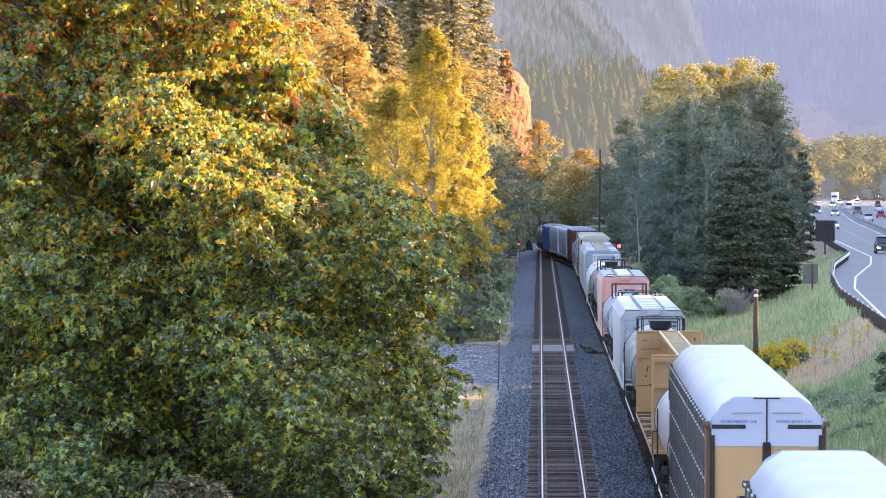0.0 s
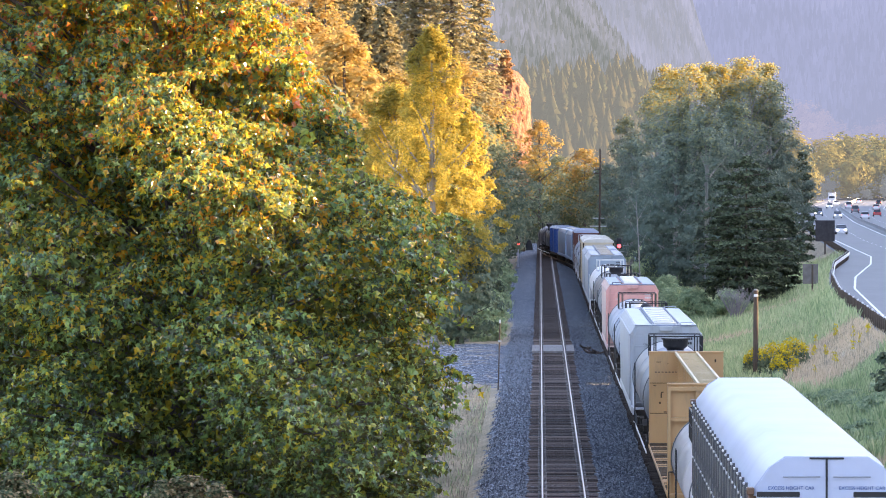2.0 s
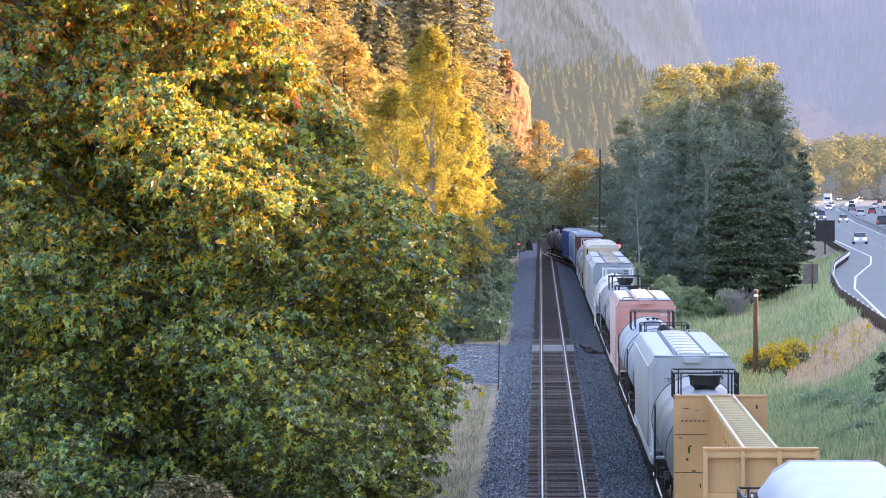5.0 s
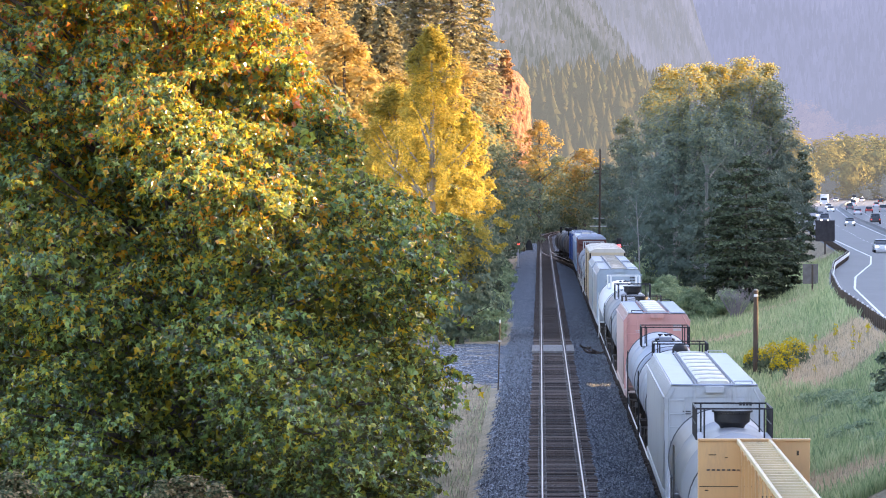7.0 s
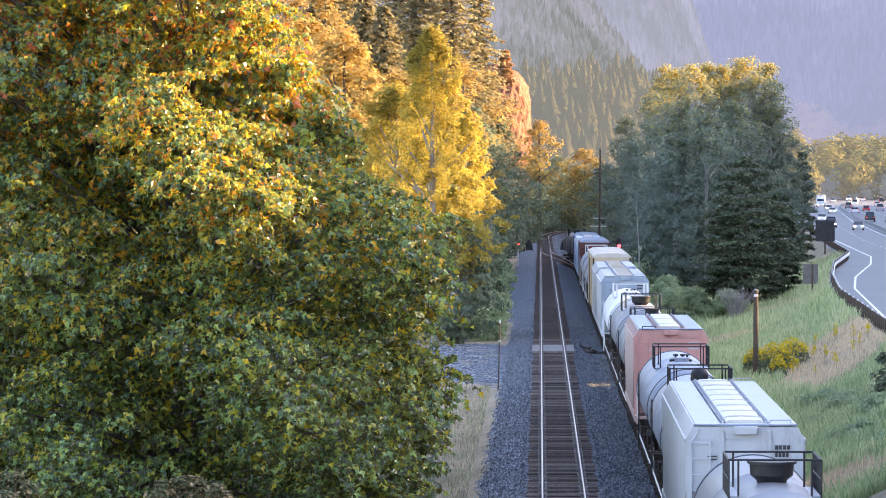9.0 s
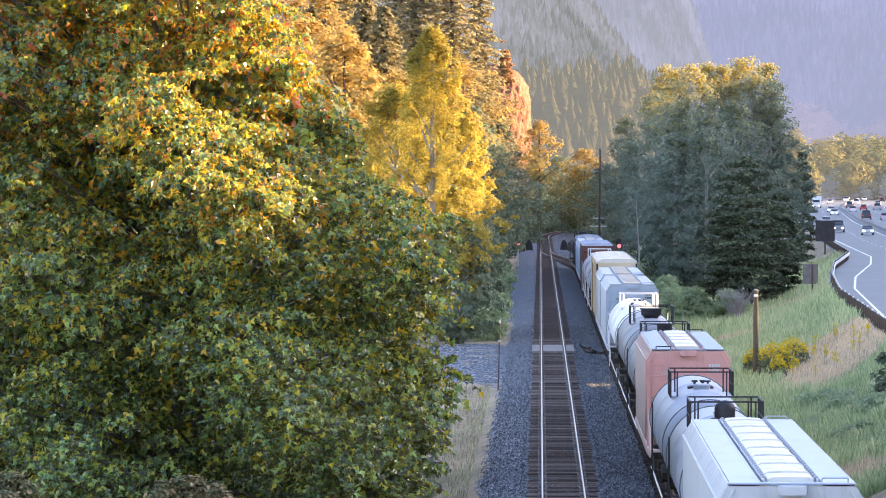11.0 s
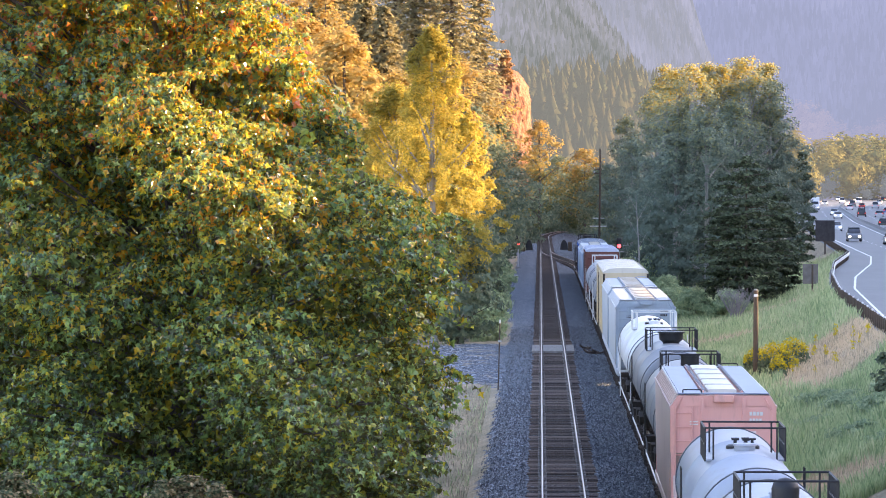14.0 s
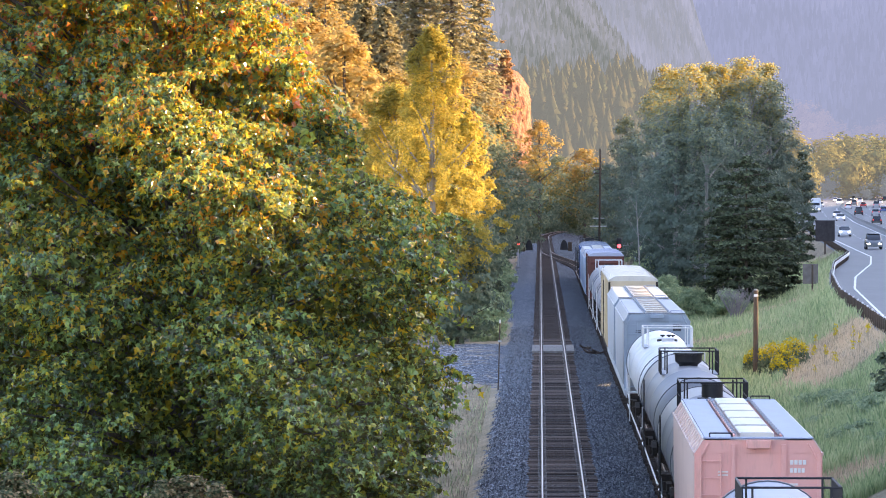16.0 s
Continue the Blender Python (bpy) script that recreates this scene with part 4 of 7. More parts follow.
def consist():
    """Cars in order, nearest first: (near end, far end) along the line at the start, and the car."""
    def add(y0, y1, car):
        TRAIN.append((0.5 * (y0 + y1), y1 - y0, car))
    def tk(y0, y1, top, r, paint, rail, fit_, label, **k):
        add(y0, y1, tank_car(y1 - y0, top, r, M[paint], M[rail], fit_, label, **k))
    def hp(y0, y1, *a, **k):
        add(y0, y1, hopper_car(y1 - y0, *a, **k))
    add(42.5, 71.1, autorack(28.6, 6.08))
    tk(71.7, 86.2, 3.7, 1.34, "tank_pink", "black", "valve", "low dusty pinkish-grey tank car between the autoracks")
    add(86.8, 115.4, autorack(28.6, 6.08))
    tk(116.4, 135.0, 3.9, 1.38, "tank_pink", "black", "wide", "dusty pinkish-grey tank car with black top fittings")
    add(135.9, 159.2, centerbeam(23.3, 4.6))
    tk(159.9, 179.6, 4.2, 1.54, "tank_grey", "black", "wide", "grey tank car with a wide black dome and black railing")
    hp(180.0, 203.2, 4.68, M["hop_grey"], M["hop_grey"], M["hop_roof"], M["galv"], 4, M["mark"], "light grey covered hopper with cream roof hatches")
    tk(203.6, 219.6, 4.12, 1.53, "tank_pale", "black", "ball", "pale tank car with a rounded black cap")
    tk(220.2, 238.8, 4.05, 1.53, "tank_pale", "black", "valve", "pale blue-grey tank car with black railing")
    hp(239.4, 257.8, 4.76, M["hop_pink"], M["hop_pinkside"], M["hop_board"], M["black"], 2, M["mark_white"], "faded red covered hopper with blue-grey running boards", ribbed=True)
    tk(258.3, 275.8, 4.2, 1.54, "tank_grey", "black", "drum", "grey tank car with an upright black drum")
    tk(276.4, 297.8, 4.25, 1.54, "tank_grey", "black", "wide", "grey tank car with a wide black dome")
    tk(298.4, 322.8, 4.15, 1.52, "tank_white", "steel_white", "valve", "white tank car with a white handrail")
    hp(323.6, 345.8, 4.75, M["hop_blue"], M["hop_grey"], M["hop_tray"], M["hop_roof"], 3, M["mark"], "blue-grey covered hopper with dusty roof hatches", hatch=M["hatch_dusty"])
    hp(346.4, 368.2, 4.75, M["hop_blue"], M["hop_grey"], M["hop_tray"], M["hop_roof"], 3, None, "blue-grey covered hopper with dusty roof hatches", hatch=M["hatch_dusty"])
    add(368.8, 396.4, boxcar(27.6, 5.4, M["tan"], M["roof_cream"], "tall tan boxcar with a cream roof", upper=M["tan"]))
    for a in (397.2, 417.6, 438.0):
        tk(a, a + 19.6, 4.0, 1.5, "tank_pale", "steel_white", "valve", "pale grey tank car behind the tan boxcar")
    add(458.2, 475.6, boxcar(17.4, 5.0, M["brown"], M["roof_white"], "red-brown boxcar with a white roof"))
    hp(476.2, 496.0, 4.4, M["hop_sky"], M["hop_sky"], M["hop_roof"], M["galv"], 3, None, "pale sky-blue covered hopper with a pale roof")
    hp(496.6, 517.0, 4.4, M["hop_sky"], M["hop_sky"], M["hop_roof"], M["galv"], 3, None, "pale sky-blue covered hopper with dusty sides")
    add(517.6, 535.4, boxcar(17.8, 4.6, M["blue"], M["hop_roof"], "bright blue boxcar with a pale roof"))
    tk(536.0, 554.0, 4.0, 1.45, "tank_dark", "black", "wide", "dark tank car near the train's tail")
    tk(554.6, 572.6, 4.0, 1.45, "tank_dark", "black", "wide", "dark tank car at the train's tail")


consist()
SPEED = 9.36


def train_rows(mid, length):
    rows = []
    straight = mid + length / 2 < 446
    for t in (range(17) if straight else [k * 0.5 for k in range(33)]):
        y = mid - SPEED * t
        a, b = y - length * 0.36, y + length * 0.36
        xa, xb = float(siding_x(a)), float(siding_x(b))
        rows.append((t, pose((xa + xb) / 2, y, 0, 0, 0, -math.degrees(math.atan2(xb - xa, b - a)))))
    return rows


# ---- vegetation ----
def leaf_mat(name, ramp, scale=0.7, island=0.45, tr=0.42, rough=0.68, rise=None, spec=0.2, through_tint=None):
    return mat(name, ramp, scale=scale, rough=rough, island=island, translucent=tr, spec=spec, rise=rise, through_tint=through_tint)


# rise paints low-sun gold into the upper maple, poplar and birch leaves
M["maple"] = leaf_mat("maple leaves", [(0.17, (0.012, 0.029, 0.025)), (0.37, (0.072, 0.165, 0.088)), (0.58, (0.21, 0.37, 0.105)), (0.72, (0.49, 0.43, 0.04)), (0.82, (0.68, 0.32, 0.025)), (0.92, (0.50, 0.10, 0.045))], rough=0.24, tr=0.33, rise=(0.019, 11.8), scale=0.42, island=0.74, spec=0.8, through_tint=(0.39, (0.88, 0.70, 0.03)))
M["cottonwood"] = leaf_mat("yellowing cottonwood leaves", [(0.25, (0.27, 0.25, 0.075)), (0.5, (0.46, 0.375, 0.07)), (0.8, (0.61, 0.45, 0.095))], tr=0.58)
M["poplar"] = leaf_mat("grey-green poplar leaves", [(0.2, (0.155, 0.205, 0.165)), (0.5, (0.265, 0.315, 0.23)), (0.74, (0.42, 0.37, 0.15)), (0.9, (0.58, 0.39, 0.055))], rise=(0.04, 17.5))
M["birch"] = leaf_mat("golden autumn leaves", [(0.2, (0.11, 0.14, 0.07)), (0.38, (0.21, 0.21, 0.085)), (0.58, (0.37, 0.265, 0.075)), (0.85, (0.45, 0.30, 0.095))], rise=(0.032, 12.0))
M["shrub"] = leaf_mat("shrub leaves", [(0.25, (0.09, 0.13, 0.09)), (0.5, (0.17, 0.215, 0.14)), (0.8, (0.28, 0.30, 0.18))])
M["willow"] = leaf_mat("pale green willow leaves", [(0.25, (0.24, 0.32, 0.18)), (0.5, (0.38, 0.47, 0.26)), (0.8, (0.54, 0.58, 0.33))])
M["bramble"] = leaf_mat("sage-green bramble leaves", [(0.25, (0.22, 0.30, 0.18)), (0.5, (0.36, 0.45, 0.27)), (0.8, (0.52, 0.57, 0.36))])
M["pine"] = leaf_mat("dark pine needles", [(0.25, (0.036, 0.05, 0.031)), (0.55, (0.088, 0.115, 0.062)), (0.8, (0.17, 0.205, 0.105))], tr=0.1)
M["fir"] = leaf_mat("fir needles", [(0.25, (0.20, 0.185, 0.11)), (0.55, (0.33, 0.28, 0.145)), (0.8, (0.44, 0.35, 0.175))], tr=0.45, rough=0.85)
M["rust_fir"] = leaf_mat("rusty fir needles", [(0.25, (0.34, 0.20, 0.10)), (0.6, (0.48, 0.29, 0.14)), (0.8, (0.56, 0.36, 0.18))], tr=0.4, rough=0.85)
M["seedy"] = leaf_mat("leaves and tan seed heads", [(0.25, (0.06, 0.085, 0.04)), (0.5, (0.17, 0.17, 0.085)), (0.8, (0.40, 0.29, 0.16))], scale=2.0, island=0.7, tr=0.25)
M["bark"] = mat("bark", [(0.3, (0.06, 0.05, 0.04)), (0.7, (0.17, 0.14, 0.11))], scale=3, rough=0.95, stretch=(3, 3, 0.5), bump=0.6, bump_scale=12)
M["pale_bark"] = mat("pale bark", [(0.3, (0.19, 0.185, 0.17)), (0.7, (0.39, 0.38, 0.355))], scale=2, rough=0.9, stretch=(2, 2, 0.4))
# a lobed leaf folded along its midrib: two faces that share the rib
MAPLE_LEAF = np.array([(0, -0.42, 0.0), (0.54, -0.10, 0.10), (0.21, 0.13, 0.07), (0, 0.64, -0.20), (-0.21, 0.13, 0.07), (-0.54, -0.10, 0.10)])
MAPLE_FACES = np.array([(0, 1, 2, 3), (0, 3, 4, 5)])
OVAL = np.array([(0, -0.5, 0), (0.3, -0.1, 0.06), (0.22, 0.3, 0.02), (0, 0.55, -0.08), (-0.22, 0.3, 0.02), (-0.3, -0.1, 0.06)])
QUAD = np.array([(0, -0.55, 0), (0.36, 0.0, 0.07), (0, 0.6, -0.06), (-0.36, 0.0, 0.07)])
SPRAY = np.array([(0, -0.5, 0), (0.3, -0.1, -0.05), (0.2, 0.25, -0.08), (0, 0.6, -0.16), (-0.2, 0.25, -0.08), (-0.3, -0.1, -0.05)])


def unit(v):
    return v / np.maximum(np.linalg.norm(v, axis=-1, keepdims=True), 1e-9)


def leaf_mesh(name, P, size, N, shape, material, along=None, faces=None):
    """One polygon a leaf at P, facing about N."""
    n = len(P)
    N = unit(N)
    T = rng.normal(size=(n, 3)) if along is None else along
    T = unit(T - (T * N).sum(1, keepdims=True) * N)
    Bn = np.cross(N, T)
    k = len(shape)
    V = P[:, None] + size[:, None, None] * (shape[None, :, 0:1] * Bn[:, None] + shape[None, :, 1:2] * T[:, None] + shape[None, :, 2:3] * N[:, None])
    F = np.arange(n * k).reshape(n, k) if faces is None else (np.arange(n)[:, None, None] * k + faces[None]).reshape(-1, faces.shape[1])
    return np_mesh(name, V.reshape(-1, 3), F, material)


def clump_leaves(C, R, per, flat=0.55):
    """Leaf places and facings in clumps round centres C with radii R."""
    i = np.repeat(np.arange(len(C)), per)
    d = unit(rng.normal(size=(len(i), 3)))
    rad = R[i] * rng.random(len(i)) ** 0.45
    P = C[i] + d * rad[:, None] * np.array([1, 1, flat])
    N = d * 0.7 + np.array([0, 0, 0.75]) + rng.normal(size=P.shape) * 0.55
    return P, N


def bough_leaves(C, O, R, per, g, twigs=6, spread=1.2, droop=0.4, scatter=0.1):
    """Leaves strung along the twigs of flat boughs that start at C and reach R along O, tips drooping."""
    i = np.repeat(np.arange(len(C)), per)
    n = len(i)
    side = np.stack([-O[:, 1], O[:, 0], np.zeros(len(O))], -1)
    ang = g.uniform(-spread, spread, (len(C), twigs))
    reach = g.uniform(0.6, 1.1, (len(C), twigs)) * (1 - 0.3 * np.abs(ang) / spread)
    j = g.integers(0, twigs, n)
    a = ang[i, j] + g.normal(size=n) * 0.07
    s = g.random(n) ** 0.75 * reach[i, j]
    d = np.cos(a)[:, None] * O[i] + np.sin(a)[:, None] * side[i]
    P = C[i] + d * (s * R[i])[:, None] + g.normal(size=(n, 3)) * scatter
    P[:, 2] -= droop * s * s * R[i]
    N = d * 0.5 + np.array([0, 0, 0.75]) + g.normal(size=(n, 3)) * 0.52
    A = d * 0.7 - np.array([0, 0, 0.6]) + g.normal(size=(n, 3)) * 0.5
    return P, N, A


def limb_tree(limbs):
    """Trunk and limbs as tapered rods: limbs are (a, b, r_a, r_b)."""
    b = B()
    for a, c, ra, rb in limbs:
        rod(b, a, c, ra, 7, rb)
    return b


def broadleaf(name, x, y, h, r, n_clumps, per, leaf, material, bark, label, low=0.18, shape=None, seed=1, lean=0.0, clump_r=0.22, flat=0.6, category="tree", group=""):
    """A tree whose crown is many clumps filling an uneven egg; low: where the crown starts, as part of the height."""
    z = float(ground_z(x, y)) - 0.15
    t = thing(name, pose(x, y, z), label, category, group)
    g = np.random.default_rng(seed)
    C = []
    while len(C) < n_clumps:
        u = g.uniform(low, 1.0, 400)
        s = (u - low) / (1 - low)
        w = np.sin(np.pi * np.clip(s, 0, 1) ** (0.75 if shape is None else shape)) ** 0.7 * r + 0.05 * r
        a = g.uniform(0, 2 * np.pi, 400)
        q = g.random(400) ** 0.42
        lump = 1 + 0.22 * np.sin(3 * a + 7 * s + seed) + 0.15 * np.sin(5 * a - 11 * s)
        p = np.stack([np.cos(a) * w * q * lump + lean * h * s, np.sin(a) * w * q * lump, u * h], -1)
        C += list(p)
    C = np.array(C[:n_clumps])
    R = g.uniform(0.6, 1.25, n_clumps) * clump_r * r
    P, N = clump_leaves(C, R, per, flat)
    N = 0.75 * N + 0.8 * unit((P - np.array([0, 0, 0.45 * h])) * np.array([1, 1, r / (0.5 * h)]))
    size = g.uniform(0.6, 1.3, len(P)) * leaf
    crown = new("crown", leaf_mesh("crown", P, size, N, QUAD, material))
    crown.parent = t
    limbs = [((0, 0, -0.2), (lean * h * 0.3, 0, h * 0.45), 0.018 * h, 0.011 * h), ((lean * h * 0.3, 0, h * 0.45), (lean * h * 0.8, 0, h * 0.93), 0.011 * h, 0.003 * h)]
    for c in C[g.choice(n_clumps, min(n_clumps, 22), replace=False)]:
        k = max(0.12, min(0.85, c[2] / h - 0.14))
        limbs.append(((lean * h * k, 0, k * h), tuple(c), 0.006 * h, 0.0018 * h))
    part("trunk", limb_tree(limbs), bark, t)
    return t


def conifer(name, x, y, h, r, material, label, levels=26, fan=7, sub=4, seed=1, low=0.08, droop=0.25, category="tree", leaf=1.0, taper=1.0, group=""):
    z = float(ground_z(x, y)) - 0.15
    t = thing(name, pose(x, y, z), label, category, group)
    g = np.random.default_rng(seed)
    P, N, A, S = [], [], [], []
    for k in range(levels):
        u = low + (1 - low) * (k + g.uniform(-0.3, 0.3)) / levels
        w = r * (1 - u) ** taper * g.uniform(0.75, 1.2) + 0.12
        f = max(3, int(fan * (0.55 + 0.45 * (1 - u))))
        for j in range(f):
            a = 2 * math.pi * (j + g.uniform(-0.35, 0.35)) / f + k * 2.4
            wl = w * g.uniform(0.65, 1.15)
            d = np.array([math.cos(a), math.sin(a), 0.0])
            for q in range(sub):
                s = (q + 0.6) / sub
                side = np.array([-d[1], d[0], 0]) * g.normal() * 0.16 * wl
                P.append(d * wl * s + side + np.array([0, 0, u * h - droop * wl * s ** 1.5 + g.normal() * 0.06 * wl + g.normal() * 0.45 * h / levels]))
                N.append(np.array([0, 0, 0.55]) + d * 0.7 + g.normal(size=3) * 0.28)
                A.append(d + g.normal(size=3) * 0.35 - np.array([0, 0, droop]))
                S.append(leaf * wl * 0.62 * (1.15 - 0.45 * s))
    crown = new("crown", leaf_mesh("crown", np.array(P), np.array(S), np.array(N), SPRAY, material, np.array(A)))
    crown.parent = t
    part("trunk", rod(B(), (0, 0, -0.3), (0, 0, h * 0.97), 0.014 * h, 8, 0.002 * h), M["bark"], t)
    return t


def bough_conifer(name, x, y, h, r, material, label, seed, levels=11, fan=11, per=95, leaf=0.27, round_top=True, low=0.05, droop=0.12, group=""):
    """Whorls of flat boughs with shade between them: rounded (pine) or pointed (fir)."""
    z = float(ground_z(x, y)) - 0.15
    t = thing(name, pose(x, y, z), label, "tree", group)
    g = np.random.default_rng(seed)
    C, O, R = [], [], []
    for k in range(levels):
        u = low + (0.98 - low) * (k + 0.5) / levels
        v = (u - low) / (1 - low)
        w = r * (math.cos(v * math.pi / 2) ** 0.62) * (0.62 + 0.38 * min(1, v / 0.3)) if round_top else r * (1 - v) ** 0.85 + 0.3
        f = max(4, int(fan * (1.1 - 0.6 * v)))
        for j in range(f):
            a = 2 * math.pi * (j + g.uniform(-0.4, 0.4)) / f + 2.4 * k
            o = np.array([math.cos(a), math.sin(a), 0.0])
            wl = w * g.uniform(0.7, 1.15)
            for q in (0.1, 0.5):
                C.append(o * wl * q + np.array([0, 0, u * h + g.normal() * 0.16 * h / levels + (0.1 if round_top else -0.18) * wl * q]))
                O.append(o)
                R.append(0.52 * wl + 0.2)
    C, O, R = np.array(C), np.array(O), np.array(R)
    P, N, A = bough_leaves(C, O, R, np.full(len(C), per), g, twigs=7, spread=0.95, droop=droop, scatter=0.09 if round_top else 0.12)
    crown = new("crown", leaf_mesh("crown", P, g.uniform(0.6, 1.3, len(P)) * leaf, N + np.array([0, 0, 0.6]), QUAD, material, A + np.array([0, 0, 0.45])))
    crown.parent = t
    limbs = [((0, 0, -0.3), (0, 0, h * 0.96), 0.014 * h, 0.003 * h)]
    limbs += [((0, 0, c[2] - 0.2), tuple(c + o * r_ * 0.6), 0.045, 0.015) for c, o, r_ in zip(C[1::2], O[1::2], R[1::2])]
    part("trunk", limb_tree(limbs), M["bark"], t)
    return t


# the big maple beside the line: crown outline as half-width by height, seen from the bridge
MAPLE_Z = [-1, 1.5, 2.6, 3.4, 4.7, 5.6, 6.4, 7.3, 8.3, 9.3, 10.2, 11.0, 12.0, 13.3, 15.2, 16.8, 19.0]
MAPLE_X = [-3.3, -3.0, -2.9, -2.7, -1.85, -2.4, -3.4, -2.7, -2.1, -2.7, -2.3, -3.7, -5.2, -5.7, -6.9, -7.5, -10.0]


def big_maple():
    bx, by = -11.5, 114.0
    z0 = float(ground_z(bx, by))
    t = thing("maple_tree", pose(bx, by, z0), "huge broad-leaved maple turning from green to gold", "tree")
    g = np.random.default_rng(11)
    n = 1220
    k = np.arange(n)
    # evenly strewn boughs over the rounded crown, in two depths
    z = 0.2 + 19.0 * ((k * 0.7548776662) % 1.0) + g.normal(size=n) * 0.25
    R = g.uniform(0.8, 1.75, n) * np.interp(z, [0, 12, 19], [1.0, 1.0, 0.8])
    edge = np.interp(z, MAPLE_Z, MAPLE_X)
    x = edge - 0.42 * R - (edge + 19.5) * ((k * 0.5698402910) % 1.0) ** 1.12
    q = np.where(x > -8.5, (x + 8.5) / (edge + 8.5), (x + 8.5) / 12.5)
    q = np.clip(q, -1, 1)
    belly = ([0, 4, 9, 19], [1.14, 1.1, 0.92, 0.5])
    depth = 8.5 * np.sqrt(np.maximum(0.03, 1 - q * q)) * np.interp(z, *belly)
    lump = 0.9 * np.sin(x * 0.95 + 0.4 * z) + 0.9 * np.sin(z * 1.15 + 0.6 * x) + 0.5 * np.sin(2.3 * x - 1.7 * z)
    inward = np.where(g.random(n) < 0.68, g.random(n) * 0.9, g.random(n) * 1.4 * depth)
    y = by - depth - 2.1 * lump * np.minimum(1, depth / 3) + inward
    C = np.stack([x - bx, y - by, z - z0], -1)
    O = unit(np.stack([0.9 * q + g.normal(size=n) * 0.6, -np.sqrt(1.02 - q * q) + g.normal(size=n) * 0.35, np.zeros(n)], -1))
    start = C - O * (0.45 * R)[:, None]
    P, N, A = bough_leaves(start, O, R * 1.25, (106 * R ** 1.35).astype(int), g, twigs=7, droop=0.42, scatter=0.06)
    N = N + g.normal(size=N.shape) * 0.4
    size = g.uniform(0.11, 0.25, len(P))
    # the shaded inside of the crown
    m = 26000
    zi = g.uniform(0.4, 18.5, m)
    ei = np.interp(zi, MAPLE_Z, MAPLE_X) - 1.5
    xi = ei - (ei + 19.5) * g.random(m)
    qi = np.clip(np.where(xi > -8.5, (xi + 8.5) / (ei + 10.0), (xi + 8.5) / 12.5), -1, 1)
    di = 8.5 * np.sqrt(np.maximum(0.03, 1 - qi * qi)) * np.interp(zi, *belly)
    inner = np.stack([xi - bx, di * g.uniform(-0.66, 0.9, m), zi - z0], -1)
    P = np.concatenate([P, inner])
    N = np.concatenate([N, g.normal(size=(m, 3)) + np.array([0.3, -0.3, 0.5])])
    A = np.concatenate([A, g.normal(size=(m, 3)) - np.array([0, 0, 0.6])])
    size = np.concatenate([size, g.uniform(0.26, 0.42, m)])
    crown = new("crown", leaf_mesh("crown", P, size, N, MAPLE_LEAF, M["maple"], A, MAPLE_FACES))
    crown.parent = t
    limbs = [((0, 0, -0.4), (0.3, 0, 4.2), 0.55, 0.42), ((0.3, 0, 4.2), (0.6, -0.3, 10), 0.42, 0.24), ((0.6, -0.3, 10), (0.2, 0.2, 16), 0.24, 0.07)]
    for c, o, r in zip(start[::5], O[::5], R[::5]):
        h = max(2.0, c[2] * 0.72 - 0.6)
        root = Vector((0.3 + 0.03 * h, 0, h))
        m_ = root.lerp(Vector(c), 0.5) + Vector((g.normal() * 0.3, g.normal() * 0.3, 0.5))
        limbs += [(root, m_, 0.065, 0.04), (m_, Vector(c), 0.04, 0.022), (Vector(c), Vector(c + o * r * 0.9 - np.array([0, 0, 0.2 * r])), 0.022, 0.007)]
    part("trunk", limb_tree(limbs), M["bark"], t)


big_maple()


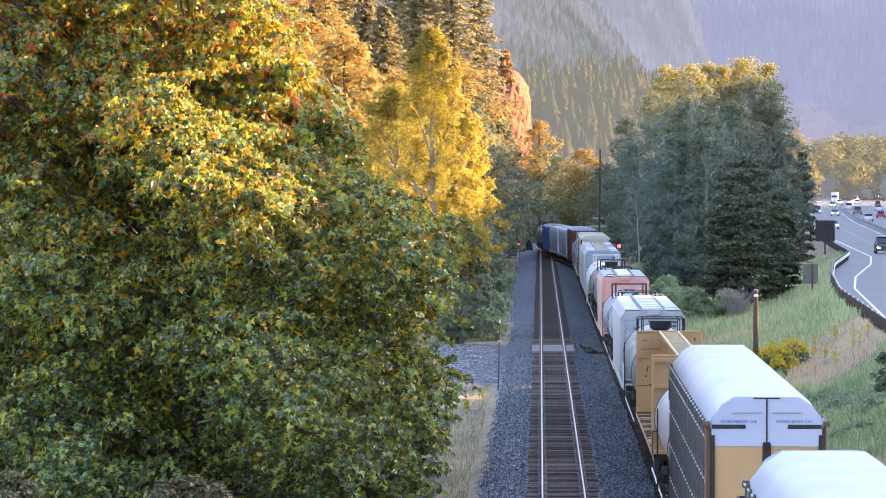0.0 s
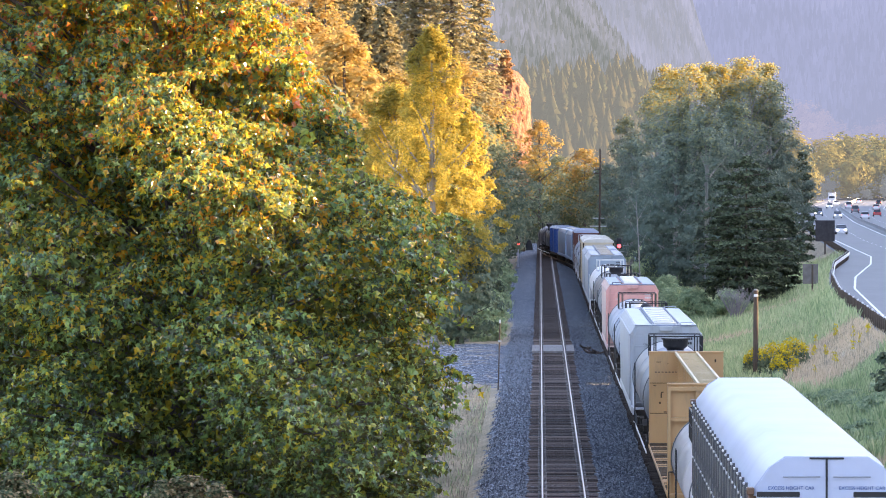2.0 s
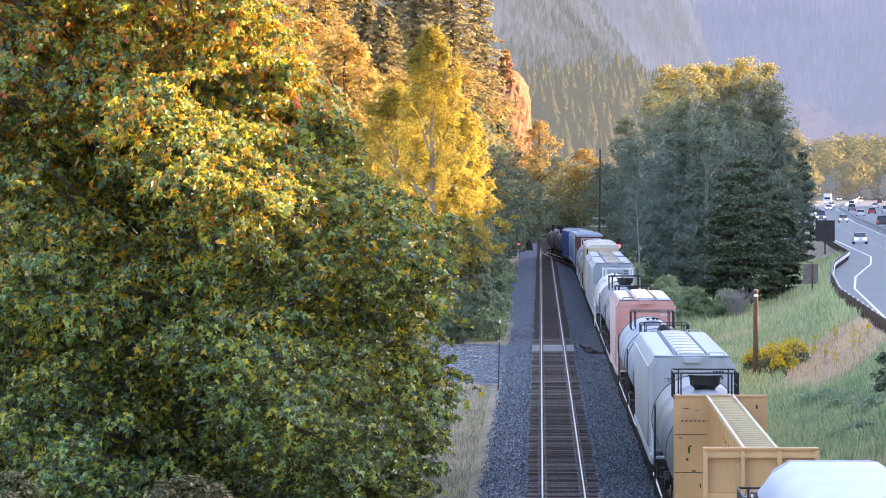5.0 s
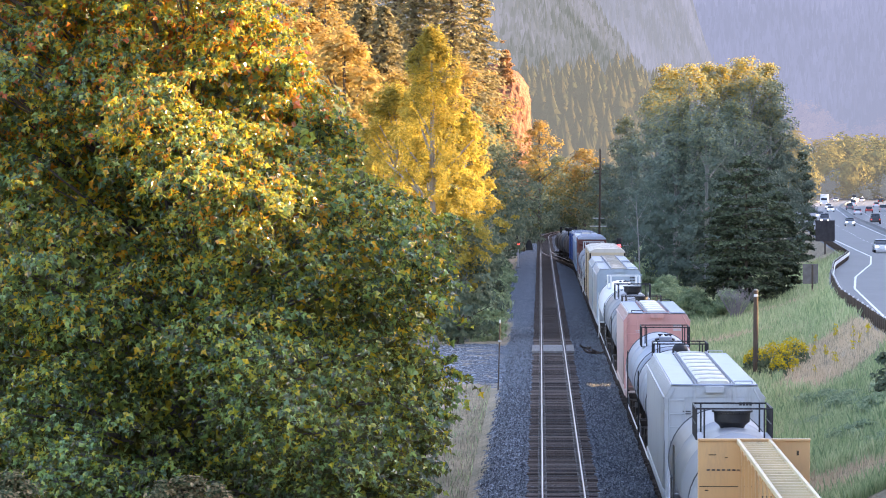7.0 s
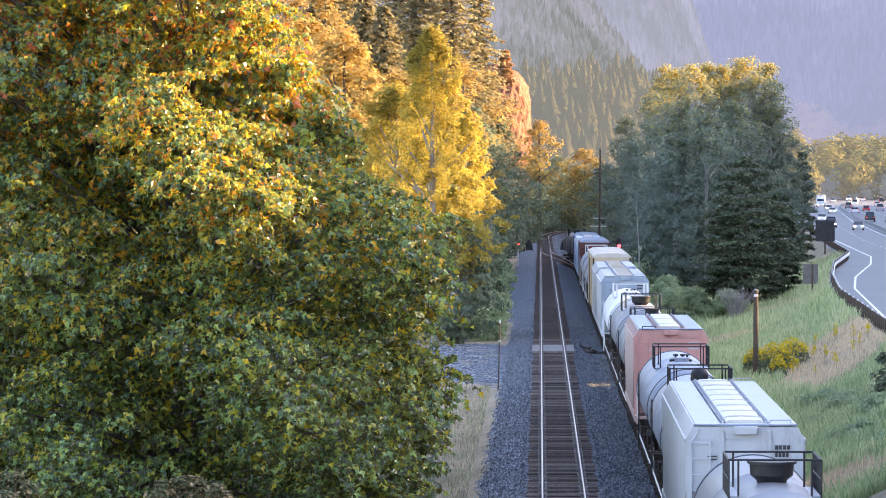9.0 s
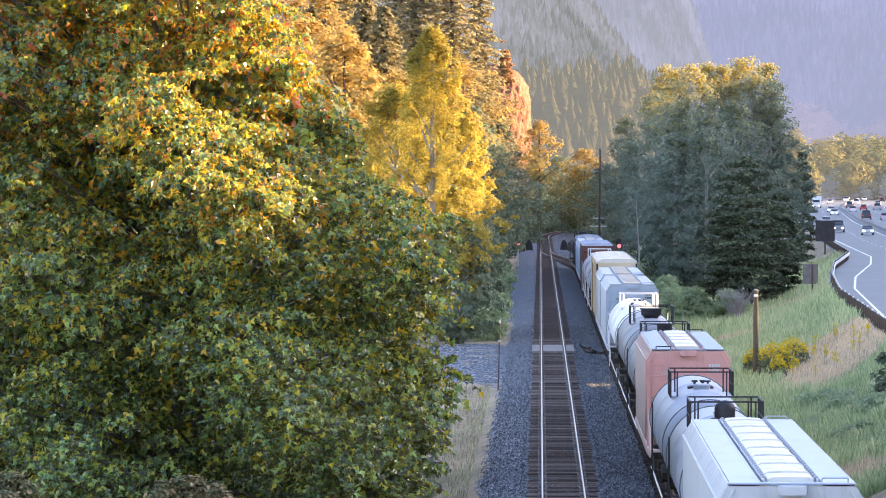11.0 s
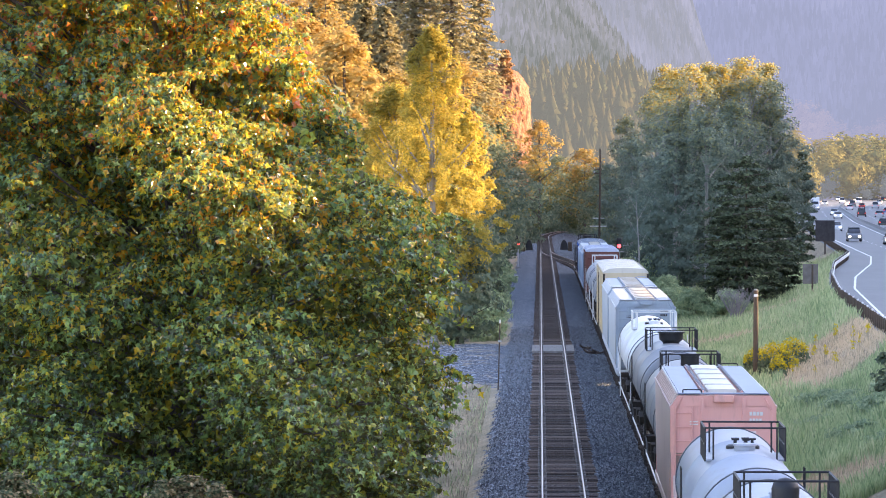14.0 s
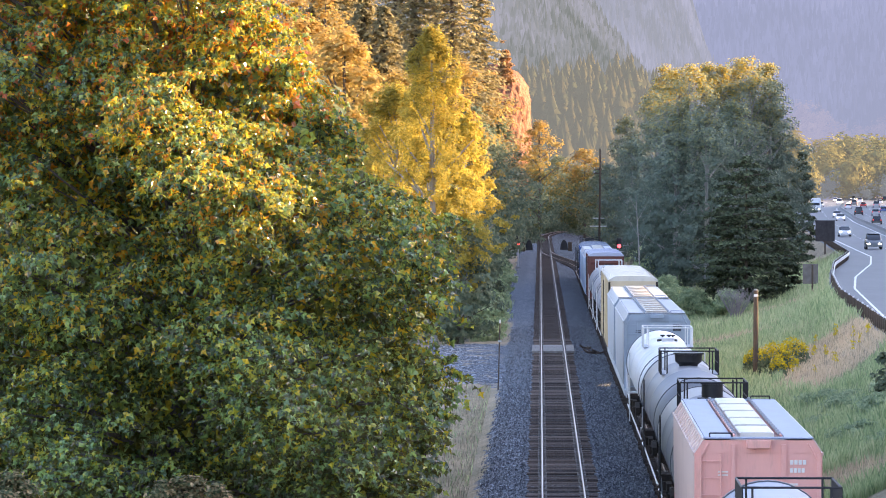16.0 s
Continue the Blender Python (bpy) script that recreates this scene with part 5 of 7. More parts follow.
def lineside_trees():
    # tall yellowing cottonwood behind the maple, and its greener neighbours
    broadleaf("cottonwood_tree", -7.7, 262, 22.6, 3.9, 640, 78, 0.165, M["cottonwood"], M["pale_bark"], "tall cottonwood with yellowing leaves in low sun", low=0.2, seed=3, shape=0.46, clump_r=0.12, flat=1.1)
    broadleaf("cottonwood_tree", -11.2, 285, 19.5, 4.6, 300, 95, 0.24, M["cottonwood"], M["pale_bark"], "cottonwood with yellow-green leaves in low sun", low=0.15, seed=4, clump_r=0.2)
    broadleaf("cottonwood_tree", -5.5, 268, 16.4, 2.7, 330, 72, 0.19, M["cottonwood"], M["pale_bark"], "young cottonwood with yellow leaves in low sun", low=0.25, seed=5, shape=0.55, clump_r=0.16)
    for i, (x, y, h, r) in enumerate(((-5.8, 262, 9.0, 2.6), (-6.2, 290, 11, 2.9), (-8.2, 310, 13, 3.4), (-6.6, 335, 10.5, 3.0), (-7.8, 370, 13, 3.6), (-7.2, 410, 12, 3.4),
                                      (-9.5, 455, 15, 4.2), (-8.4, 505, 13, 3.8), (-8.6, 560, 13, 4.4), (-12, 345, 11.5, 4.0), (-13, 400, 15, 4.5))):
        broadleaf("shrubby_tree", x, y, h, r, 120, 34, 0.37, M["shrub"], M["bark"], "leafy dark green lineside tree", low=0.03, seed=20 + i, clump_r=0.3, group="lineside trees")
    for i, (x, y, h, r) in enumerate(((-9.5, 140, 16, 4.2), (-13.5, 136, 18.5, 4.6), (-18, 138, 19, 5), (-15.8, 133, 15, 4), (-9.5, 150, 12.5, 3.6), (-14, 156, 15, 4), (-19, 150, 15, 4.5), (-12, 175, 14, 3.8), (-17, 180, 17, 4.5), (-7.6, 165, 9, 2.6))):
        broadleaf("shrubby_tree", x, y, h, r, 100, 32, 0.42, M["shrub"], M["bark"], "leafy dark green lineside tree", low=0.02, seed=230 + i, clump_r=0.3, group="lineside trees")
    for i, (px, y, h, r) in enumerate(((878, 440, 4.5, 2.0), (868, 470, 6, 2.4), (876, 500, 5.5, 2.2), (890, 530, 7, 2.6), (905, 560, 7, 2.6), (880, 400, 6, 2.2), (870, 360, 5, 2.0), (912, 600, 8, 3), (925, 650, 9, 3.2), (868, 320, 4.5, 1.8), (850, 290, 4.2, 1.7), (735, 128, 5.0, 1.6), (728, 136, 5.5, 1.8), (722, 146, 6.0, 2.0), (728, 122, 3.6, 1.4))):
        broadleaf("bush", (px - 956) * y / 6500 - r * 0.5, y, h, r, 90, 28, 0.38, M["shrub"], M["bark"], "leafy dark green lineside bush", low=0.0, seed=250 + i, clump_r=0.33, category="bush", group="lineside bushes")
    for i, (px, y, h, r) in enumerate(((858, 268, 2.0, 1.0), (866, 285, 2.4, 1.1), (874, 310, 2.6, 1.2), (880, 335, 2.9, 1.2), (885, 365, 3.1, 1.3), (889, 400, 3.3, 1.3), (886, 440, 2.6, 1.3), (886, 475, 2.4, 1.2))):
        broadleaf("bush", (px - 956) * y / 6500, y, h, r, 70, 40, 0.26, M["willow"], M["bark"], "pale green bush at the edge of the track bed", low=0.0, seed=270 + i, clump_r=0.36, category="bush", group="lineside bushes")
    # golden trees and firs on the slope
    for i, (px, y, top, r, kind) in enumerate(((512, 330, -25, 5, "b"), (545, 380, 30, 5.5, "b"), (575, 400, -15, 5.5, "b"), (610, 300, 60, 5, "b"), (700, 420, 130, 6, "b"), (575, 350, 60, 5.5, "b"), (640, 330, 120, 4.5, "b"), (655, 380, 150, 5, "b"), (690, 350, 190, 4.5, "b"), (800, 420, 150, 5, "b"), (835, 440, 190, 5, "g"), (855, 470, 230, 5, "g"), (880, 520, 215, 5, "g"), (600, 440, 50, 5.5, "b"), (820, 480, 110, 6, "b"), (860, 560, 125, 6, "b"), (955, 690, 215, 6, "b"), (1035, 730, 262, 6, "b"),
                                               (1020, 760, 300, 7, "g"), (985, 800, 280, 8, "g"), (915, 640, 300, 6, "g"), (1065, 700, 300, 5, "g"), (600, 480, -130, 6.5, "f"), (645, 470, -20, 6, "f"), (680, 450, 0, 6, "f"), (735, 500, -110, 7, "f"),
                                               (800, 500, -140, 7.5, "f"), (845, 530, -60, 7, "f"), (560, 420, -100, 6, "f"), (770, 560, -160, 8, "f"), (620, 540, -160, 8, "f"), (700, 560, -150, 8, "f"))):
        x = (px - 956) * y / 6500
        z = float(ground_z(x, y))
        h = CAM_H - (top - 315) * y / 6500 - z
        if kind == "g":
            broadleaf("green_tree", x, y, h, r, 130, 40, 0.44, M["shrub"], M["bark"], "dark green leafy tree below the rock face", low=0.03, seed=40 + i, clump_r=0.26, group="slope trees")
        elif kind == "b":
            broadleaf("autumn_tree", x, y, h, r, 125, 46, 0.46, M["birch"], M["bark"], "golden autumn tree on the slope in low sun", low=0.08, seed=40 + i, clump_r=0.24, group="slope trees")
        else:
            bough_conifer("fir_tree", x, y, h, r * 1.25, M["fir"], "tall fir on the slope touched by low sun", 60 + i, levels=34, fan=9, per=22, leaf=0.56, round_top=False, low=0.25, droop=0.3, group="slope firs")


# low scrub gone to seed before the maple
for i, (px, top, y, r) in enumerate(((330, 832, 98.5, 0.9), (285, 848, 98, 0.8), (385, 852, 98, 0.7), (20, 836, 99, 1.1))):
    x = (px - 956) * y / 6500
    broadleaf("bush", x, y, CAM_H - (top - 315) * y / 6500 - float(ground_z(x, y)), r, 90, 60, 0.12, M["seedy"], M["bark"], "low scrub with tan seed heads before the maple", low=0.3, seed=500 + i, clump_r=0.34, category="bush", group="seedy scrub")

lineside_trees()


def right_trees():
    # poplar stand and the dark pine before it
    for i, (px, y, top, r) in enumerate(((1108, 525, 205, 4.4), (1162, 440, 150, 4.6), (1180, 395, 118, 4.6), (1225, 380, 112, 5.2), (1275, 388, 118, 5.4), (1325, 385, 104, 5.6), (1352, 392, 112, 4.6),
                                         (1200, 385, 120, 4.4), (1250, 384, 114, 4.4), (1302, 390, 108, 4.4), (1362, 388, 150, 3.6), (1300, 372, 180, 4.8), (1372, 395, 200, 3.2), (1118, 505, 250, 3.8), (1250, 365, 200, 5.0), (1195, 366, 235, 3.8))):
        x = (px - 956) * y / 6500
        h = CAM_H - (top - 315) * y / 6500 - float(ground_z(x, y))
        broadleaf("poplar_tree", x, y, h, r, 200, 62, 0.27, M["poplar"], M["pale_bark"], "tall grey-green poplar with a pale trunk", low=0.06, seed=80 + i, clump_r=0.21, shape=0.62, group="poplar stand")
    for i, (px, y, top, lean) in enumerate(((1134, 356, 345, -0.5), (1196, 372, 250, -1.3), (1278, 368, 262, 0.9))):
        x = (px - 956) * y / 6500
        z = float(ground_z(x, y))
        h = CAM_H - (top - 315) * y / 6500 - z
        t = thing("bare_stem_tree", pose(x, y, z), "slender pale-barked tree stem at the edge of the poplars", "tree", "pale stems")
        limbs = [((0, 0, -0.2), (lean * 0.4, 0, h * 0.5), 0.085, 0.06), ((lean * 0.4, 0, h * 0.5), (lean, 0, h), 0.06, 0.02)]
        limbs += [((lean * k, 0, h * k), (lean * k + s * 0.9, 0.2, h * k + 1.6), 0.03, 0.01) for k, s in ((0.5, 1), (0.62, -1), (0.75, 1), (0.86, -1))]
        part("trunk", limb_tree(limbs), M["pale_bark"], t)
        C = np.array([b for a, b, *_ in limbs[1:]]) + np.array([0, 0.3, 0.2])
        P, N = clump_leaves(C, np.full(len(C), 0.8), 40, 0.8)
        ob = new("crown", leaf_mesh("crown", P, np.full(len(P), 0.28), N, OVAL, M["poplar"]))
        ob.parent = t
    for i, (px, y, top, r) in enumerate(((1320, 300, 268, 5.4), (1288, 305, 340, 2.9), (1378, 312, 335, 2.8), (1420, 430, 262, 1.9))):
        x = (px - 956) * y / 6500
        h = CAM_H - (top - 315) * y / 6500 - float(ground_z(x, y))
        bough_conifer("pine_tree", x, y, h, r, M["pine"], "dense dark green pine with layered boughs", 120 + i, group="dark pines")
    for i, (px, y, h, r) in enumerate(((1165, 335, 2.2, 1.8), (1185, 322, 1.9, 1.7), (1180, 345, 2.6, 1.8), (1160, 372, 4.2, 2.0), (1225, 300, 2.6, 1.6), (1290, 292, 2.2, 1.5), (1150, 420, 5, 2.4), (1145, 520, 8, 3.0),
                                       (1122, 540, 9, 3.0), (1098, 580, 12, 4), (1090, 620, 14, 5), (1062, 690, 13, 4.5), (1035, 740, 10, 4.5), (1000, 790, 9, 5), (965, 800, 8, 5), (930, 740, 11, 4.5))):
        x = (px - 956) * y / 6500
        broadleaf("bush", x, y, h, r, 90, 28 if y > 350 else 70, 0.36 if y > 350 else 0.19, M["willow"] if y < 430 else M["shrub"], M["bark"], "leafy grey-green lineside bush", low=0.0, seed=140 + i, clump_r=0.33, category="bush", group="lineside bushes")


right_trees()

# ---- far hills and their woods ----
# haze over these woods and slopes is put in as glow and hazy colours
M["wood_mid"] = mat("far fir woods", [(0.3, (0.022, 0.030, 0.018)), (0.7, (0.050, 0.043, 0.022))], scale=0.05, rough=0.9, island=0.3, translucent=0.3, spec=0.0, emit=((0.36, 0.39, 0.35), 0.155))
# floor colour set darker than the firs, for the shade between them
M["wood_floor"] = mat("fir wood floor darkened for shade", [(0.3, (0.016, 0.02, 0.014)), (0.7, (0.034, 0.034, 0.022))], scale=0.05, rough=0.95, spec=0.0, emit=((0.35, 0.39, 0.40), 0.14))
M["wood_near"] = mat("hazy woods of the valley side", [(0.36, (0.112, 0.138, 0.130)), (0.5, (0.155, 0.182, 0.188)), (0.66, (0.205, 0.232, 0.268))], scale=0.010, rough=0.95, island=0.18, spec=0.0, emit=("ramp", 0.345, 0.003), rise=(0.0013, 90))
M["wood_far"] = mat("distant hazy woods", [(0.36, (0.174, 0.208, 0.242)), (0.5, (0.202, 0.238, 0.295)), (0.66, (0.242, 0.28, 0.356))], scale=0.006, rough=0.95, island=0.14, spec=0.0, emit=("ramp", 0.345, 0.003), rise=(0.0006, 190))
M["wood_farther"] = mat("mountain woods with painted haze", [(0.36, (0.19, 0.236, 0.335)), (0.5, (0.213, 0.263, 0.385)), (0.66, (0.248, 0.296, 0.41))], scale=0.004, rough=0.95, island=0.13, spec=0.0, emit=("ramp", 0.31, 0.002), rise=(0.0004, 300))
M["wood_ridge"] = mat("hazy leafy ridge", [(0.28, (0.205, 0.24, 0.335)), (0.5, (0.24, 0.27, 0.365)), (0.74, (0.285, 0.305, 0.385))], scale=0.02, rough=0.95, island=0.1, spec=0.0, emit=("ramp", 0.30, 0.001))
M["wood_scrub"] = mat("dark scrub colour painted for shade", [(0.3, (0.035, 0.05, 0.035)), (0.7, (0.075, 0.085, 0.05))], scale=0.05, rough=0.95, island=0.1, spec=0.0, emit=((0.33, 0.38, 0.42), 0.11))
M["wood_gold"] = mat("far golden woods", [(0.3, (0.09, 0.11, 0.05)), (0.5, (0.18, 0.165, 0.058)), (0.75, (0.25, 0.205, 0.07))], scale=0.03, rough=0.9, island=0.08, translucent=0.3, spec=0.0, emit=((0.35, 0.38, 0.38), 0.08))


def hill(name, xs, ys, zf, material, label):
    return tagged(new(name, grid_mesh(name, xs, ys, zf, material)), label, "hill", kind="structure")


def fir_stuff(name, pts, hs, material, label, tiers=5, sides=6, wide=0.17):
    """Many small firs in one mesh: jagged skirts, one above another."""
    n = len(pts)
    V, F = [], []
    base = 0
    for k in range(tiers):
        u0, u1 = k / tiers * 0.92, min(1.0, (k + 1.7) / tiers)
        r0 = wide * (1 - u0) * hs * rng.uniform(0.8, 1.2, n)
        a = rng.uniform(0, 6.28, n)
        ring = []
        for j in range(sides):
            q = a + j * 2 * np.pi / sides
            rr = r0 * (1.0 if j % 2 else 0.5) * rng.uniform(0.8, 1.2, n)
            ring.append(np.stack([pts[:, 0] + np.cos(q) * rr, pts[:, 1] + np.sin(q) * rr, pts[:, 2] + hs * (u0 + rng.uniform(-0.03, 0.03, n))], -1))
        tip = np.stack([pts[:, 0], pts[:, 1], pts[:, 2] + hs * u1], -1)
        V.append(np.stack(ring + [tip], 1).reshape(-1, 3))
        i = base + np.arange(n)[:, None] * (sides + 1)
        for j in range(sides):
            F.append(np.concatenate([i + j, i + (j + 1) % sides, i + sides], 1))
        base += n * (sides + 1)
    ob = new(name, np_mesh(name, np.concatenate(V), np.concatenate(F), material, True))
    return tagged(ob, label, "woods", kind="stuff")


def crown_stuff(name, pts, hs, material, label, clumps=8, per=24, leaf=0.15):
    """Many small broad crowns in one mesh of leafy flakes."""
    n = len(pts)
    i = np.repeat(np.arange(n), clumps)
    d = unit(rng.normal(size=(len(i), 3)))
    C = pts[i] + d * hs[i][:, None] * np.array([0.27, 0.27, 0.44]) * rng.random(len(i))[:, None] ** 0.4 + np.array([0, 0, 0.44]) * hs[i][:, None]
    P, N = clump_leaves(C, hs[i] * 0.17, per, 0.7)
    j = np.repeat(i, per)
    N = 0.22 * N + 1.3 * unit(P - pts[j] - np.array([0, 0, 0.44]) * hs[j][:, None])
    size = np.repeat(hs[i], per) * leaf * rng.uniform(0.6, 1.3, len(P)) * 0.5
    ob = new(name, leaf_mesh(name, P, size, N, QUAD, material))
    return tagged(ob, label, "woods", kind="stuff")


def mid_hill_z(x, y):
    s = fix(y, 880, 1500)
    return -1 + 36 * s * (1 - 1.1 * fix(x, 15 + (y - 900) * 0.03, 95 + (y - 900) * 0.06)) + 5 * wob(x, y, 0.015) * s


def slope(y0, rise, top_px, low_px):
    """A valley side that climbs from y0 and whose crest falls towards the valley, from top_px to low_px across."""
    def zf(x, y):
        s = np.clip((y - y0) / 1000.0, 0, 1.3)
        across = 956 + 6500 * x / y
        fall = np.clip((across - top_px) / (low_px - top_px), 0, 2)
        crest = np.interp(fall, [0, 1, 2], [rise, rise * 0.36, -0.05 * rise])
        return -2 + crest * s + (0.05 * rise * wob(x, y, 0.011) + 0.025 * rise * wob(x, y, 0.03, 2)) * s
    return zf


near_mountain_z = slope(1500, 190, 905, 1140)
mid_mountain_z = slope(2500, 330, 1110, 1245)


def far_mountain_z(x, y):
    s = np.clip((y - 3500) / 1700, 0, 1.3)
    return -2 + (560 + 0.15 * x) * s + 40 * wob(x, y, 0.004) * s


def low_ridge_z(x, y):
    s = np.clip((y - 2000) / 300, 0, 1)
    across = 956 + 6500 * x / y
    top = np.interp(across, [1340, 1385, 1428, 1466, 1500, 1545, 1600, 1800], [-5, 40, 50, 40, 29, 35, 43, 60])
    return -2 + top * s


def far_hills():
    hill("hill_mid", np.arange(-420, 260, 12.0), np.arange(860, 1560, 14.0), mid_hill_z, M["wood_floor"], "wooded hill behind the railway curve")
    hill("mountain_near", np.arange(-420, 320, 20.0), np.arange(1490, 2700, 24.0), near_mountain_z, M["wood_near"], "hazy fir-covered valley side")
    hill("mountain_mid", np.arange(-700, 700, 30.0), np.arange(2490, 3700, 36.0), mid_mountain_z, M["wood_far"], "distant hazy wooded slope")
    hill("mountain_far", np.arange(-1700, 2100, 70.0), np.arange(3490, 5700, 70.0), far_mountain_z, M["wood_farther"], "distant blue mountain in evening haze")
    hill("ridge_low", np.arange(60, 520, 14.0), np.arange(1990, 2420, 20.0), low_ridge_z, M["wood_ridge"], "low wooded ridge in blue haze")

    def strew(n, y0, y1, zf, hmin, hmax, x0=-0.13, x1=0.115):
        y = np.sqrt(rng.uniform(y0 ** 2, y1 ** 2, n))
        x = rng.uniform(x0, x1, n) * y
        z = zf(x, y)
        return np.stack([x, y, z - 0.5], -1), rng.uniform(hmin, hmax, n)
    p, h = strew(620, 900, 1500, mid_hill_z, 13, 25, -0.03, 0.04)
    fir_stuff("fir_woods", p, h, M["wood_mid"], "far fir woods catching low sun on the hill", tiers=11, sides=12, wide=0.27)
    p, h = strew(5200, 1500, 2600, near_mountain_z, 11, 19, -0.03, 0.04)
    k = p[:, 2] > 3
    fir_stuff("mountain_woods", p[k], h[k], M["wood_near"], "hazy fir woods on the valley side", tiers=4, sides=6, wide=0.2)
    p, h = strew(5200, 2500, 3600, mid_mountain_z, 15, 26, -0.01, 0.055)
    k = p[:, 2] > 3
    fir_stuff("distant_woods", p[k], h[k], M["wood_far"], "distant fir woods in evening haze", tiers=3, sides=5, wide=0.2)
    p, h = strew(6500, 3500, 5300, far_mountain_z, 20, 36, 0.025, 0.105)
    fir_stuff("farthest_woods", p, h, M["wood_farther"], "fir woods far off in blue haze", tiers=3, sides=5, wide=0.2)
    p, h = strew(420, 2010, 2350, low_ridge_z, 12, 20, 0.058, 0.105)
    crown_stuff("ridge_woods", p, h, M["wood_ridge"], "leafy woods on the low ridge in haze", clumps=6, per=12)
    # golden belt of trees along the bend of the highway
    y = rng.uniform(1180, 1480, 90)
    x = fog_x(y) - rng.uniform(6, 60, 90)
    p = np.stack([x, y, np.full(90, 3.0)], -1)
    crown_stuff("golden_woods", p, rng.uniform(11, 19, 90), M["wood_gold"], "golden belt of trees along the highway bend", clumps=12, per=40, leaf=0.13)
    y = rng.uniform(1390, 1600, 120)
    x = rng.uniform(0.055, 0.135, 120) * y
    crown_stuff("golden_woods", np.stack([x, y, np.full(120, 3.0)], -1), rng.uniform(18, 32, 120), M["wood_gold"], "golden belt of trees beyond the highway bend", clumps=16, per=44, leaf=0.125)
    # dark scrub belt added for the shade at the golden trees' feet
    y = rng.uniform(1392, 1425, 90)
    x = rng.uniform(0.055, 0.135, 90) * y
    crown_stuff("roadside_scrub", np.stack([x, y, np.full(90, 2.2)], -1), rng.uniform(9, 15, 90), M["wood_scrub"], "dark scrub standing for shade below the golden trees", clumps=10, per=30, leaf=0.15)
    # the mass of trees closing the line's bend
    y = rng.uniform(760, 900, 120)
    x = rng.uniform(-0.02, 0.06, 120) * y
    keep = np.abs(x - main_x(y)) > 6
    crown_stuff("bend_woods", np.stack([x, y, np.full(120, -1.0)], -1)[keep], rng.uniform(10, 17, 120)[keep], M["shrub"], "shaded trees behind the railway curve")


far_hills()


bough_conifer("fir_tree", -6.8, 708, 37.6, 2.3, M["rust_fir"], "small rusty fir on the brow of the rock", 71, levels=9, fan=9, per=34, leaf=0.5, round_top=False, low=0.83, droop=0.3)


def cliff():
    """The sunlit rock face above the line."""
    t = thing("rock_face", pose(-8.6, 715, 0), "steep reddish rock face catching the low sun", "cliff")
    g = np.random.default_rng(9)
    n, k = 100, 110
    V = []
    for i in range(n):
        z = -1 + 34.2 * i / (n - 1)
        wz = np.interp(z, [-1, 12, 20, 26, 29, 31.2, 32.4, 33.2], [6.3, 6.4, 6.8, 6.7, 6.1, 4.7, 3.0, 1.2])
        for j in range(k):
            a = 2 * math.pi * j / k
            rr = wz * (1 + 0.02 * math.sin(7 * a + z * 0.45) + 0.016 * math.sin(23 * a - z * 1.1) + 0.012 * math.sin(41 * a + 2.3 * z) + 0.01 * g.normal())
            V.append((math.cos(a) * rr, math.sin(a) * rr * 1.5, z + 0.12 * g.normal()))
    idx = np.arange(n * k).reshape(n, k)
    F = np.stack([idx[:-1], np.roll(idx, -1, 1)[:-1], np.roll(idx, -1, 1)[1:], idx[1:]], -1).reshape(-1, 4)
    rock = mat("reddish rock", [(0.3, (0.085, 0.036, 0.026)), (0.5, (0.23, 0.098, 0.06)), (0.75, (0.34, 0.165, 0.10))], scale=1.6, rough=0.95, bump=1.0, bump_scale=1.2, stretch=(1, 1, 0.4), bump_dist=0.6)
    ob = new("rock", np_mesh("rock", V, F, rock, True))
    ob.parent = t
    cap = rod(B(), (0, 0, 32.4), (0, 0, 33.4), 1.6, 9, 0.6)
    part("cap", cap, rock, t)


cliff()


# ---- grasses and weeds ----
def blades(name, P, h, w, material, label, lean=0.14):
    n = len(P)
    a = rng.uniform(0, 6.28, n)
    side = np.stack([np.cos(a), np.sin(a), np.zeros(n)], -1) * w[:, None]
    tip = np.stack([rng.normal(size=n) * lean * h, rng.normal(size=n) * lean * h, h], -1)
    midp = tip * np.array([0.25, 0.25, 0.6])
    V = np.stack([P - side, P + side * 0.4, P + tip, P + midp - side * 0.7], 1).reshape(-1, 3)
    ob = new(name, np_mesh(name, V, np.arange(n * 4).reshape(n, 4), material))
    return tagged(ob, label, "grass", kind="stuff")


M["grass"] = leaf_mat("tall green grass", [(0.22, (0.19, 0.285, 0.14)), (0.5, (0.43, 0.52, 0.26)), (0.78, (0.68, 0.67, 0.40))], scale=0.14, island=0.45, tr=0.45, rough=0.7)
M["straw"] = leaf_mat("dry straw grass", [(0.25, (0.54, 0.41, 0.27)), (0.5, (0.72, 0.56, 0.38)), (0.75, (0.84, 0.67, 0.47))], scale=0.2, island=0.4, tr=0.25, rough=0.8)
M["verge"] = leaf_mat("trampled dry verge grass", [(0.25, (0.22, 0.20, 0.14)), (0.5, (0.33, 0.29, 0.20)), (0.75, (0.45, 0.38, 0.27))], scale=0.3, island=0.5, tr=0.2, rough=0.85)
M["gold_flower"] = leaf_mat("yellow broom flowers", [(0.3, (0.50, 0.36, 0.02)), (0.7, (0.80, 0.60, 0.03))], tr=0.2)


